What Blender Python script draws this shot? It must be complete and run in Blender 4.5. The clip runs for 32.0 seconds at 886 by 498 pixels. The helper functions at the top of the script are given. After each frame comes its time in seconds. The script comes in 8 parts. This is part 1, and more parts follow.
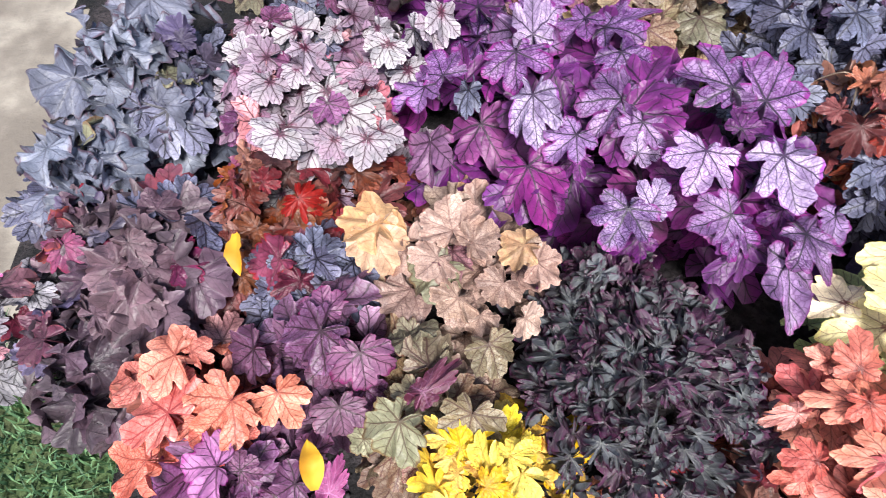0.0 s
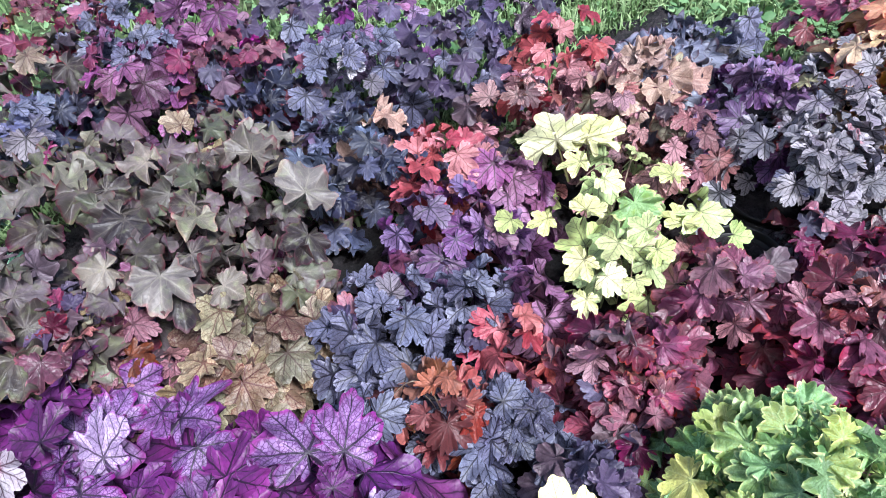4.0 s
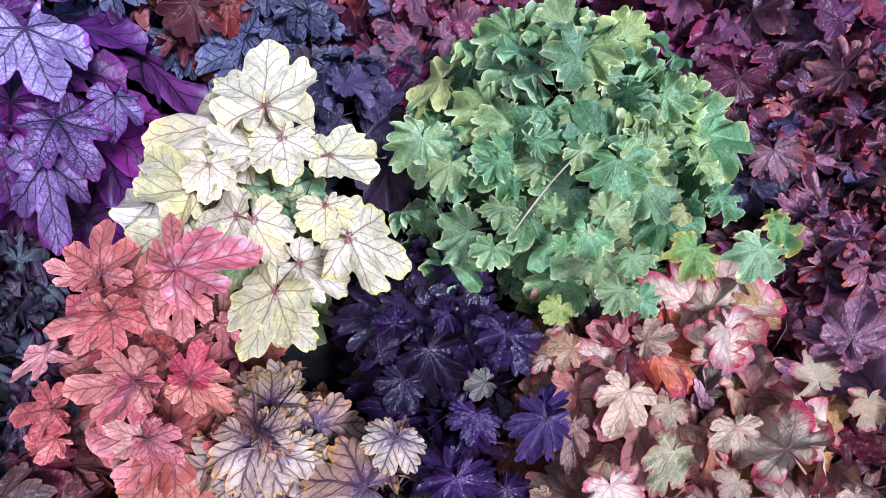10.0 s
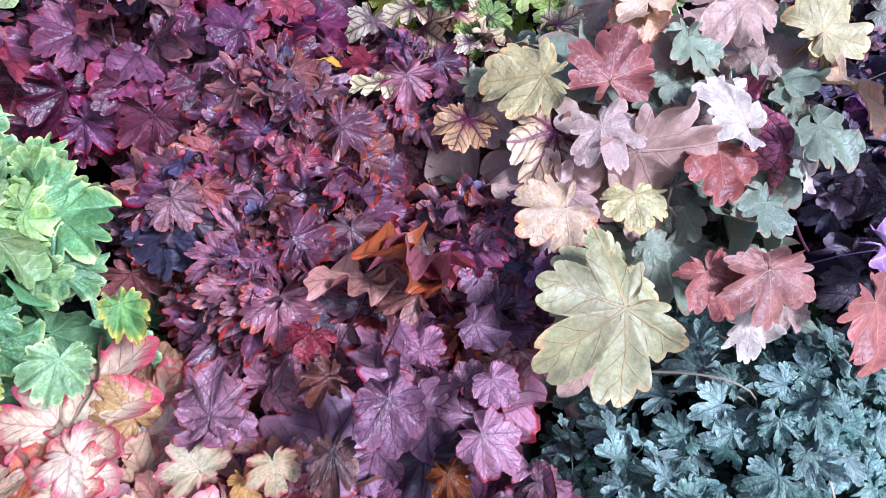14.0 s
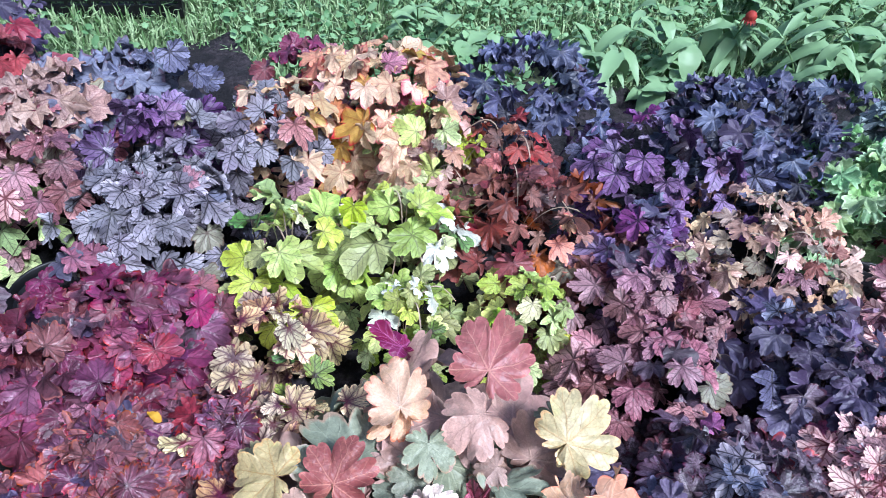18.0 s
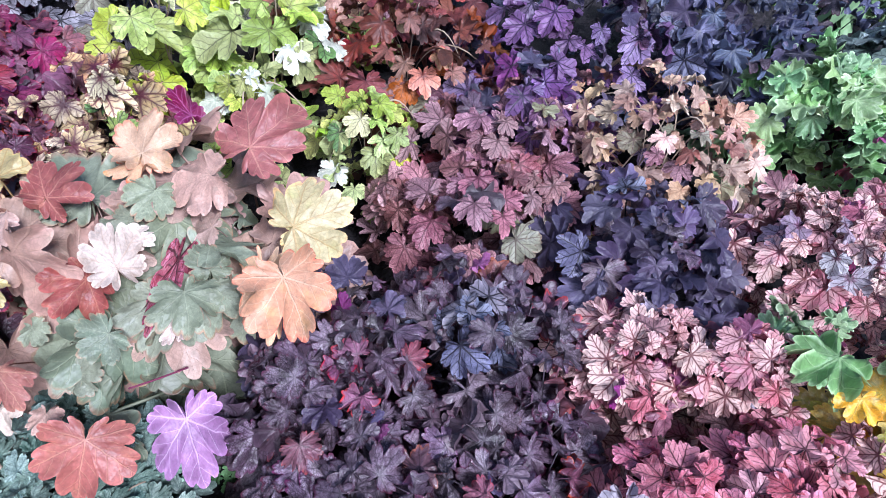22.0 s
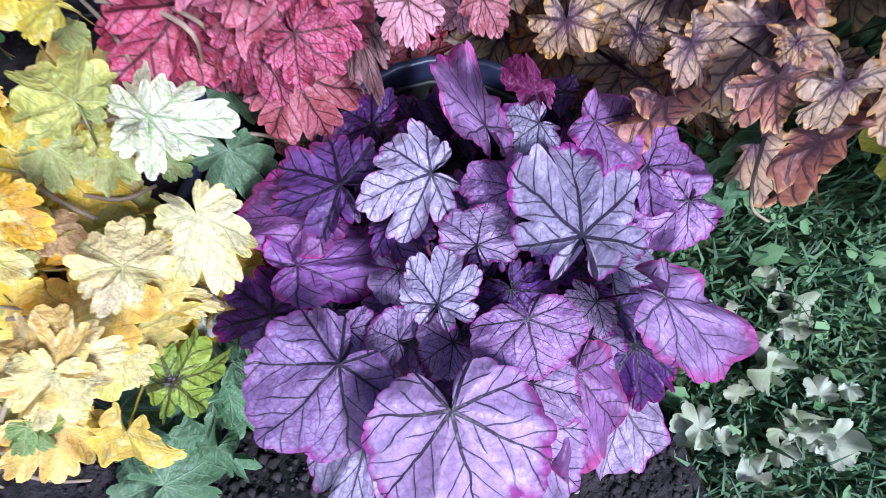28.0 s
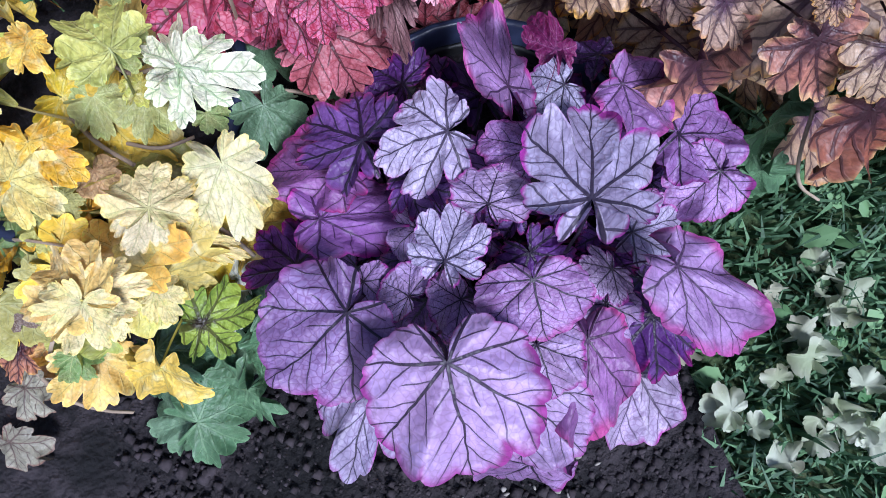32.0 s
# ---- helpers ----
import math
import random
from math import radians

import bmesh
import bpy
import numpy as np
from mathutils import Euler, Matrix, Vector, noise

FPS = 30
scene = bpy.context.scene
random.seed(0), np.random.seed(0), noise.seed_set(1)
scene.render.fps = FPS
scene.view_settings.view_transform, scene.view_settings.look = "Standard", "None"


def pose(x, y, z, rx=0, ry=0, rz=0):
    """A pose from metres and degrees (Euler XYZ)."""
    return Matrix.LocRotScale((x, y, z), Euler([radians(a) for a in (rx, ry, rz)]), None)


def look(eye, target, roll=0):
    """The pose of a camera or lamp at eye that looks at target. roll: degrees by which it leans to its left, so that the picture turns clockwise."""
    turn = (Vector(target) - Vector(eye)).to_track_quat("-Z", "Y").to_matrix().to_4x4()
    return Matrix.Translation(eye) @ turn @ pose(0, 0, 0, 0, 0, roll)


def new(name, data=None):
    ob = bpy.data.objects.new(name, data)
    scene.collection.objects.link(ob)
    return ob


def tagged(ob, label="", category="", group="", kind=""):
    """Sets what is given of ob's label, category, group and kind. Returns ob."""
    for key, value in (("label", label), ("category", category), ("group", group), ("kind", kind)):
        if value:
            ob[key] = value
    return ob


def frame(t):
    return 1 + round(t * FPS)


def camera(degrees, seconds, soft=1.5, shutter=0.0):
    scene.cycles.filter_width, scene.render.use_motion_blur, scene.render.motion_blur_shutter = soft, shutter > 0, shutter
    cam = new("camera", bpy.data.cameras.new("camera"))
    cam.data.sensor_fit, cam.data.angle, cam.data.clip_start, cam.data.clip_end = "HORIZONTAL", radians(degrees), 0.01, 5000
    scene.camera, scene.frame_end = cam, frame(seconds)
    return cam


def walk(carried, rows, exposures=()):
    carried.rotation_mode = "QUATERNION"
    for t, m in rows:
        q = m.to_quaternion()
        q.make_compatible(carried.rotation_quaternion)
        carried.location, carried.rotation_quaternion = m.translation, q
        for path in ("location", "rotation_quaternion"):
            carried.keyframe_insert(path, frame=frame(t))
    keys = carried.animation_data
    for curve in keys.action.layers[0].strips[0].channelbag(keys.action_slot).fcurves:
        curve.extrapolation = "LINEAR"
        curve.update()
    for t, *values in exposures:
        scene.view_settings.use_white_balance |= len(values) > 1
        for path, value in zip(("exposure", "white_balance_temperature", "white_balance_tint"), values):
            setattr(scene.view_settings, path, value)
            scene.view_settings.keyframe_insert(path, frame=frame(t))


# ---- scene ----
cam = camera(69.3, 32.0, soft=0.7, shutter=0.15)
PATH = [
    (0, (0.162, -0.08, 1.194), (-0.014, 0.843, -0.571), -10.4),
    (0.5, (0.237, -0.084, 1.171), (0.182, 0.807, -0.619), -8.3),
    (1, (0.358, -0.109, 1.181), (0.295, 0.835, -0.581), -10.6),
    (1.5, (0.447, -0.11, 1.186), (0.411, 0.875, -0.555), -11.8),
    (2, (0.505, -0.078, 1.2), (0.511, 1.001, -0.484), -12.0),
    (2.5, (0.562, -0.04, 1.241), (0.678, 1.175, -0.343), -9.5),
    (3, (0.583, 0.024, 1.261), (0.826, 1.259, -0.294), -7.8),
    (3.5, (0.578, 0.112, 1.289), (0.974, 1.335, -0.242), -5.7),
    (4, (0.59, 0.126, 1.318), (1.09, 1.361, -0.174), -5.6),
    (4.5, (0.653, 0.103, 1.334), (1.192, 1.394, -0.095), -6.6),
    (6.5, (0.953, -0.114, 1.19), (1.481, 1.136, -0.28), 0.6),
    (7, (0.929, -0.122, 1.138), (1.43, 1.092, -0.37), -0.2),
    (7.5, (0.904, -0.133, 1.096), (1.374, 1.05, -0.447), 0.4),
    (8, (0.9, -0.127, 1.048), (1.406, 0.993, -0.53), 4.0),
    (8.5, (0.881, -0.141, 1.008), (1.345, 0.928, -0.617), 3.7),
    (9, (0.865, -0.152, 0.965), (1.3, 0.84, -0.717), 4.6),
    (9.5, (0.847, -0.17, 0.932), (1.243, 0.777, -0.785), 5.5),
    (10, (0.833, -0.186, 0.911), (1.249, 0.729, -0.819), 8.3),
    (10.5, (0.854, -0.197, 0.891), (1.3, 0.629, -0.875), 10.7),
    (11, (0.918, -0.221, 0.868), (1.47, 0.53, -0.902), 13.9),
    (11.5, (0.985, -0.246, 0.861), (1.608, 0.425, -0.917), 18.8),
    (12, (1.039, -0.267, 0.863), (1.691, 0.348, -0.925), 19.2),
    (12.5, (1.102, -0.277, 0.877), (1.795, 0.359, -0.888), 16.4),
    (13, (1.147, -0.288, 0.903), (1.942, 0.359, -0.814), 14.4),
    (13.5, (1.201, -0.302, 0.918), (2.13, 0.283, -0.753), 17.9),
    (14, (1.289, -0.295, 0.919), (2.197, 0.321, -0.753), 16.1),
    (14.5, (1.375, -0.287, 0.945), (2.318, 0.366, -0.694), 17.8),
    (15, (1.418, -0.271, 0.986), (2.395, 0.443, -0.606), 15.8),
    (15.5, (1.461, -0.277, 1.029), (2.301, 0.666, -0.522), 8.7),
    (17.5, (1.64, -0.322, 1.341), (2.439, 0.76, -0.139), 10.1),
    (18, (1.744, -0.422, 1.363), (2.563, 0.671, -0.098), 9.0),
    (18.5, (1.813, -0.481, 1.395), (2.65, 0.622, -0.047), 8.6),
    (19, (1.899, -0.479, 1.333), (2.844, 0.511, -0.126), 12.2),
    (19.5, (1.984, -0.499, 1.299), (2.904, 0.461, -0.195), 12.6),
    (20, (2.098, -0.534, 1.295), (2.935, 0.485, -0.209), 11.8),
    (20.5, (2.166, -0.576, 1.311), (2.966, 0.418, -0.229), 12.6),
    (21, (2.169, -0.64, 1.282), (2.886, 0.313, -0.324), 14.2),
    (21.5, (2.187, -0.714, 1.257), (2.774, 0.275, -0.38), 13.6),
    (22, (2.224, -0.794, 1.266), (2.712, 0.243, -0.373), 12.6),
    (22.5, (2.25, -0.883, 1.29), (2.606, 0.254, -0.316), 9.2),
    (23, (2.217, -0.907, 1.276), (2.56, 0.222, -0.339), 9.9),
    (23.5, (2.147, -0.915, 1.243), (2.518, 0.122, -0.426), 11.8),
    (24, (2.069, -0.95, 1.205), (2.449, 0.019, -0.503), 12.0),
    (24.5, (2.043, -1.0, 1.182), (2.485, -0.102, -0.55), 14.7),
    (25, (2.136, -1.04, 1.185), (2.666, -0.221, -0.561), 17.8),
    (25.5, (2.272, -1.09, 1.183), (2.767, -0.261, -0.568), 14.2),
    (26, (2.41, -1.125, 1.168), (2.943, -0.452, -0.638), 16.1),
    (26.5, (2.493, -1.178, 1.123), (3.108, -0.634, -0.7), 22.2),
    (28.5, (2.81, -1.272, 0.522), (3.013, -0.986, -1.447), 12.1),
    (29, (2.805, -1.286, 0.555), (2.942, -0.918, -1.406), -3.6),
    (29.5, (2.796, -1.298, 0.59), (2.956, -0.904, -1.365), -2.6),
    (30, (2.794, -1.287, 0.598), (2.977, -0.867, -1.349), -0.3),
    (30.5, (2.799, -1.244, 0.592), (2.983, -0.768, -1.342), -1.2),
    (31, (2.797, -1.241, 0.595), (2.945, -0.763, -1.342), -3.7),
    (31.5, (2.798, -1.268, 0.6), (2.938, -0.86, -1.353), -1.7),
    (32, (2.8, -1.282, 0.602), (2.912, -0.973, -1.37), -0.5),
]
walk(cam, [(t, look(eye, target, roll)) for t, eye, target, roll in PATH],
     exposures=((0.0, 0.76, 6500, 8), (2.0, 0.3, 5350, 14), (4.5, 0.8, 5900, 9), (8.0, 0.2, 5400, 18), (10.0, -0.02, 4950, 24), (12.0, 0.12, 4850, 25), (13.0, 0.35, 4850, 18), (15.0, 0.45, 5050, 15), (18.0, 0.52, 5250, 13), (22.0, 0.4, 5350, 15), (24.0, 0.38, 5400, 16), (26.0, 0.36, 5250, 13), (30.0, -0.05, 5250, 16), (32.0, -0.06, 5250, 14)))

# ---- light: a bright overcast sky with a very soft sun ----
world = bpy.data.worlds.new("overcast_sky")
scene.world = world
world.use_nodes = True
sky = world.node_tree.nodes.new("ShaderNodeTexSky")
sky.sky_type, sky.sun_disc = "NISHITA", False
sky.sun_elevation, sky.sun_rotation = radians(52), radians(200)
sky.air_density, sky.dust_density, sky.ozone_density = 1.0, 3.0, 1.0
world.node_tree.links.new(sky.outputs[0], world.node_tree.nodes["Background"].inputs[0])
world.node_tree.nodes["Background"].inputs[1].default_value = 0.095
sun_data = bpy.data.lights.new("sun", "SUN")
sun_data.energy, sun_data.angle, sun_data.color = 3.6, radians(12), (1.0, 0.97, 0.95)
sun = new("sun", sun_data)
sun.matrix_basis = look((0.6, -1.65, 3.0), (0, 0, 0.2))

# ---- materials ----
def tint(h):
    """Linear colour from a hex code."""
    v = [int(h[i:i + 2], 16) / 255 for i in (0, 2, 4)]
    return tuple(c / 12.92 if c <= 0.04045 else ((c + 0.055) / 1.055) ** 2.4 for c in v) + (1.0,)


def leaf_tint(h):
    """The same for leaves, deepened: the codes name a leaf in open light."""
    deep = [1.18 * c ** 1.3 for c in tint(h)[:3]]
    grey = 0.3 * deep[0] + 0.5 * deep[1] + 0.2 * deep[2]
    return tuple(max(0.004, grey + 1.08 * (c - grey)) for c in deep) + (1.0,)


class Nodes:
    """Short hand for a node tree."""
    def __init__(self, tree):
        self.tree = tree

    def add(self, kind, **settings):
        n = self.tree.nodes.new(kind)
        for key, value in settings.items():
            if key == "op":
                n.operation = value
            elif key == "blend":
                n.blend_type = value
            elif key == "data":
                n.data_type = value
            elif key == "feature":
                n.feature = value
            elif key == "uv":
                n.uv_map = value
            elif key == "interp":
                n.interpolation_type = value
            elif key == "mono":
                n.noise_dimensions = value
        return n

    def put(self, socket, value):
        if isinstance(value, bpy.types.NodeSocket):
            self.tree.links.new(value, socket)
        else:
            socket.default_value = value

    def math(self, op, a, b=0.0, c=0.0, clamp=False):
        n = self.add("ShaderNodeMath", op=op)
        n.use_clamp = clamp
        for s, v in zip(n.inputs, (a, b, c)):
            self.put(s, v)
        return n.outputs[0]

    def mix(self, f, a, b, blend="MIX"):
        n = self.add("ShaderNodeMix", data="RGBA", blend=blend)
        self.put(n.inputs[0], f)
        self.put(n.inputs[6], a)
        self.put(n.inputs[7], b)
        return n.outputs[2]

    def span(self, v, lo, hi, a=0.0, b=1.0):
        n = self.add("ShaderNodeMapRange", interp="SMOOTHSTEP")
        for s, x in zip(n.inputs, (v, lo, hi, a, b)):
            self.put(s, x)
        return n.outputs[0]

    def noise(self, vec, scale, detail=2.0, w=None):
        n = self.add("ShaderNodeTexNoise", mono="4D" if w is not None else "3D")
        if vec is not None:
            self.put(n.inputs["Vector"], vec)
        if w is not None:
            self.put(n.inputs["W"], w)
        n.inputs["Scale"].default_value = scale
        n.inputs["Detail"].default_value = detail
        return n.outputs[0]


def vein_group():
    """Palmate veins over a leaf: distance from its stem, the veins and the blistered skin between them."""
    g = bpy.data.node_groups.new("leaf_veins", "ShaderNodeTree")
    for name, default in (("step", 0.85), ("width", 0.03)):
        g.interface.new_socket(name, in_out="INPUT", socket_type="NodeSocketFloat").default_value = default
    for name in ("vein", "radius", "blister", "random", "halo"):
        g.interface.new_socket(name, in_out="OUTPUT", socket_type="NodeSocketFloat")
    k = Nodes(g)
    gi, go = k.add("NodeGroupInput"), k.add("NodeGroupOutput")
    step, width = gi.outputs[0], k.math("MULTIPLY", gi.outputs[1], 0.8)
    rnd = k.math("FRACT", k.math("ADD", k.add("ShaderNodeObjectInfo").outputs["Random"], k.add("ShaderNodeNewGeometry").outputs["Random Per Island"]))
    uv = k.add("ShaderNodeUVMap", uv="leaf").outputs[0]
    seed = k.math("MULTIPLY", rnd, 60.0)
    n1 = k.add("ShaderNodeTexNoise", mono="4D")
    k.put(n1.inputs["Vector"], uv), k.put(n1.inputs["W"], seed)
    n1.inputs["Scale"].default_value = 2.6
    shift = k.add("ShaderNodeVectorMath", op="MULTIPLY_ADD")
    k.put(shift.inputs[0], n1.outputs["Color"])
    shift.inputs[1].default_value, shift.inputs[2].default_value = (0.16, 0.16, 0), (-0.08, -0.08, 0)
    moved = k.add("ShaderNodeVectorMath", op="ADD")
    k.put(moved.inputs[0], uv), k.put(moved.inputs[1], shift.outputs[0])
    raw = k.add("ShaderNodeSeparateXYZ")
    k.put(raw.inputs[0], uv)
    sep = k.add("ShaderNodeSeparateXYZ")
    k.put(sep.inputs[0], moved.outputs[0])
    x0, y0 = raw.outputs[0], raw.outputs[1]
    r0 = k.math("SQRT", k.math("ADD", k.math("MULTIPLY", x0, x0), k.math("MULTIPLY", y0, y0)))
    near = k.math("MULTIPLY", r0, 1.6, clamp=True)
    x = k.math("ADD", k.math("MULTIPLY", sep.outputs[0], near), k.math("MULTIPLY", x0, k.math("SUBTRACT", 1.0, near)))
    y = k.math("ADD", k.math("MULTIPLY", sep.outputs[1], near), k.math("MULTIPLY", y0, k.math("SUBTRACT", 1.0, near)))
    r = k.math("SQRT", k.math("ADD", k.math("MULTIPLY", x, x), k.math("MULTIPLY", y, y)))
    turn = k.math("DIVIDE", k.math("ARCTAN2", x, y), step)
    f = k.math("SUBTRACT", turn, k.math("ROUND", turn))
    d = k.math("MULTIPLY", f, step)
    across = k.math("ABSOLUTE", k.math("MULTIPLY", r, k.math("SINE", d)))
    along = k.math("MULTIPLY", r, k.math("COSINE", d))
    w1 = k.math("MULTIPLY_ADD", k.math("MULTIPLY", width, -0.75), r, k.math("MULTIPLY", width, 1.15))
    main = k.math("MULTIPLY", k.math("SUBTRACT", 1.0, k.math("DIVIDE", across, w1), clamp=True), 2.4, clamp=True)
    side = k.math("MULTIPLY", k.math("SIGN", d), 0.22)
    s = k.math("ADD", k.math("MULTIPLY", k.math("SUBTRACT", along, k.math("MULTIPLY", across, 1.15)), 4.3), side)
    gap = k.math("DIVIDE", k.math("ABSOLUTE", k.math("SUBTRACT", s, k.math("ROUND", s))), 4.3)
    second = k.math("SUBTRACT", 1.0, k.math("DIVIDE", gap, k.math("MULTIPLY", width, 0.62)), clamp=True)
    second = k.math("MULTIPLY", k.math("MULTIPLY", second, 2.2, clamp=True), k.span(across, 0.16, 0.34, 1.0, 0.15))
    vor = k.add("ShaderNodeTexVoronoi", feature="DISTANCE_TO_EDGE")
    k.put(vor.inputs["Vector"], moved.outputs[0])
    vor.inputs["Scale"].default_value = 13.0
    fine = k.math("SUBTRACT", 1.0, k.math("MULTIPLY", vor.outputs["Distance"], 14.0), clamp=True)
    vein = k.math("MAXIMUM", k.math("MAXIMUM", main, k.math("MULTIPLY", second, 0.85)), k.math("MULTIPLY", fine, 0.05))
    halo = k.math("MAXIMUM", k.math("SUBTRACT", 1.0, k.math("DIVIDE", across, k.math("MULTIPLY", w1, 5.0)), clamp=True),
                  k.math("MULTIPLY", k.math("SUBTRACT", 1.0, k.math("DIVIDE", gap, k.math("MULTIPLY", width, 2.6)), clamp=True), 0.7))
    k.put(go.inputs[4], halo)
    k.put(go.inputs[0], vein)
    k.put(go.inputs[1], r0)
    k.put(go.inputs[2], vor.outputs["Distance"])
    k.put(go.inputs[3], rnd)
    return g


VEINS = vein_group()


def leaf_material(name, cols, vein, vein_amount=0.8, width=0.03, step=0.85, silver=None, silver_amount=0.0,
                  edge=None, edge_from=0.8, heart=None, heart_to=0.45, gloss=0.45, blotch=None, mottled=0.35, vary=1.0, spread=0.26):
    m = bpy.data.materials.new(name)
    m.use_nodes = True
    k = Nodes(m.node_tree)
    bsdf, out = m.node_tree.nodes["Principled BSDF"], m.node_tree.nodes["Material Output"]
    g = k.add("ShaderNodeGroup")
    g.node_tree = VEINS
    g.inputs[0].default_value, g.inputs[1].default_value = step, width
    v, r, blister, rnd, halo = g.outputs
    rim = k.add("ShaderNodeUVMap", uv="rim").outputs[0]
    rs = k.add("ShaderNodeSeparateXYZ")
    k.put(rs.inputs[0], rim)
    uv = k.add("ShaderNodeUVMap", uv="leaf").outputs[0]
    seed = k.math("MULTIPLY", rnd, 37.0)
    cloud = k.noise(uv, 2.2, 3.0, seed)
    grain = k.noise(uv, 16.0, 3.0, seed)
    ramp = k.add("ShaderNodeValToRGB")
    for i, c in enumerate(cols):
        if i < 2:
            ramp.color_ramp.elements[i].color = leaf_tint(c)
            ramp.color_ramp.elements[i].position = i / max(1, len(cols) - 1)
        else:
            ramp.color_ramp.elements.new(i / (len(cols) - 1)).color = leaf_tint(c)
    for e, (i, c) in zip(ramp.color_ramp.elements, enumerate(cols)):
        e.position, e.color = i / max(1, len(cols) - 1), leaf_tint(c)
    pick = k.math("ADD", rnd, k.math("MULTIPLY", k.math("SUBTRACT", cloud, 0.5), mottled * 2.2), clamp=True)
    k.put(ramp.inputs[0], pick)
    colour = ramp.outputs[0]
    if silver:
        f = k.math("MULTIPLY", k.span(k.math("ADD", blister, k.math("MULTIPLY", grain, 0.12)), 0.07, 0.2), silver_amount)
        f = k.math("MULTIPLY", f, k.span(cloud, 0.35, 0.6, 0.35, 1.0))
        colour = k.mix(f, colour, leaf_tint(silver))
    if heart:
        f = k.span(k.math("ADD", r, k.math("MULTIPLY", k.math("SUBTRACT", grain, 0.5), 0.5)), 0.05, heart_to, 1.0, 0.0)
        colour = k.mix(f, colour, leaf_tint(heart))
    if edge:
        f = k.span(k.math("ADD", rs.outputs[0], k.math("MULTIPLY", k.math("SUBTRACT", cloud, 0.5), 0.5)), edge_from, 1.02)
        colour = k.mix(f, colour, leaf_tint(edge))
    if blotch:
        colour = k.mix(k.span(k.noise(uv, 3.4, 4.0, k.math("ADD", seed, 9.0)), 0.5, 0.74, 0.0, 0.75), colour, leaf_tint(blotch))
    colour = k.mix(k.math("MULTIPLY", halo, vein_amount * spread), colour, leaf_tint(vein))
    colour = k.mix(k.math("MULTIPLY", v, vein_amount), colour, leaf_tint(vein))
    colour = k.mix(k.span(grain, 0.3, 0.75, 0.16, 0.0), colour, (0.03, 0.02, 0.02, 1))
    # Natural pale margin plus painted light: frilled edges and blister tops brightened in the colour.
    rim_relief_light = k.math("MULTIPLY", k.span(blister, 0.0, 0.12, 0.92, 1.05), k.span(k.math("ADD", rs.outputs[0], k.math("MULTIPLY", k.math("SUBTRACT", grain, 0.5), 0.2)), 0.86, 1.0, 1.0, 1.3))
    hsv = k.add("ShaderNodeHueSaturation")
    k.put(hsv.inputs["Hue"], k.math("MULTIPLY_ADD", k.math("FRACT", k.math("MULTIPLY", rnd, 23.3)), 0.07 * vary, 0.5 - 0.035 * vary))
    k.put(hsv.inputs["Value"], k.math("MULTIPLY", k.math("MULTIPLY_ADD", k.math("FRACT", k.math("MULTIPLY", rnd, 7.31)), 0.85 * vary, 0.93 - 0.43 * vary), k.math("MULTIPLY", rim_relief_light, k.span(cloud, 0.3, 0.7, 0.76, 1.16))))
    k.put(hsv.inputs["Saturation"], k.math("MULTIPLY_ADD", k.math("FRACT", k.math("MULTIPLY", rnd, 13.7)), 0.5 * vary, 0.95 - 0.32 * vary))
    k.put(hsv.inputs["Color"], colour)
    colour = hsv.outputs[0]
    k.put(bsdf.inputs["Base Color"], colour)
    k.put(bsdf.inputs["Roughness"], k.math("MULTIPLY_ADD", grain, 0.25, gloss - 0.1))
    bsdf.inputs["Specular IOR Level"].default_value = 0.55
    bump = k.add("ShaderNodeBump")
    bump.inputs["Strength"].default_value, bump.inputs["Distance"].default_value = 0.65, 0.004
    k.put(bump.inputs["Height"], k.math("SUBTRACT", k.math("MULTIPLY", k.noise(uv, 7.0, 2.0, seed), 1.3), k.math("MULTIPLY", v, 0.35)))
    k.put(bsdf.inputs["Normal"], bump.outputs[0])
    thin, both = k.add("ShaderNodeBsdfTranslucent"), k.add("ShaderNodeMixShader")
    k.put(thin.inputs[0], colour)
    both.inputs[0].default_value = 0.05
    k.put(both.inputs[1], bsdf.outputs[0]), k.put(both.inputs[2], thin.outputs[0])
    k.put(out.inputs[0], both.outputs[0])
    return m


def plain_material(name, cols, scale=20.0, rough=0.8, bump=0.5, distance=0.01, metal=0.0, per_island=False):
    """A surface of two or three mingled colours with fine relief."""
    m = bpy.data.materials.new(name)
    m.use_nodes = True
    k = Nodes(m.node_tree)
    bsdf = m.node_tree.nodes["Principled BSDF"]
    pos = k.add("ShaderNodeNewGeometry").outputs["Position"]
    a, b = k.noise(pos, scale, 6.0), k.noise(pos, scale * 0.17, 3.0)
    if per_island:
        a = k.add("ShaderNodeNewGeometry").outputs["Random Per Island"]
    colour = k.mix(k.span(a, 0.3, 0.7) if not per_island else a, tint(cols[0]), tint(cols[1]))
    if len(cols) > 2:
        colour = k.mix(k.span(b, 0.42, 0.62), colour, tint(cols[2]))
    k.put(bsdf.inputs["Base Color"], colour)
    bsdf.inputs["Roughness"].default_value, bsdf.inputs["Metallic"].default_value = rough, metal
    if bump:
        n = k.add("ShaderNodeBump")
        n.inputs["Strength"].default_value, n.inputs["Distance"].default_value = bump, distance
        k.put(n.inputs["Height"], k.noise(pos, scale * 1.7, 8.0))
        k.put(bsdf.inputs["Normal"], n.outputs[0])
    return m


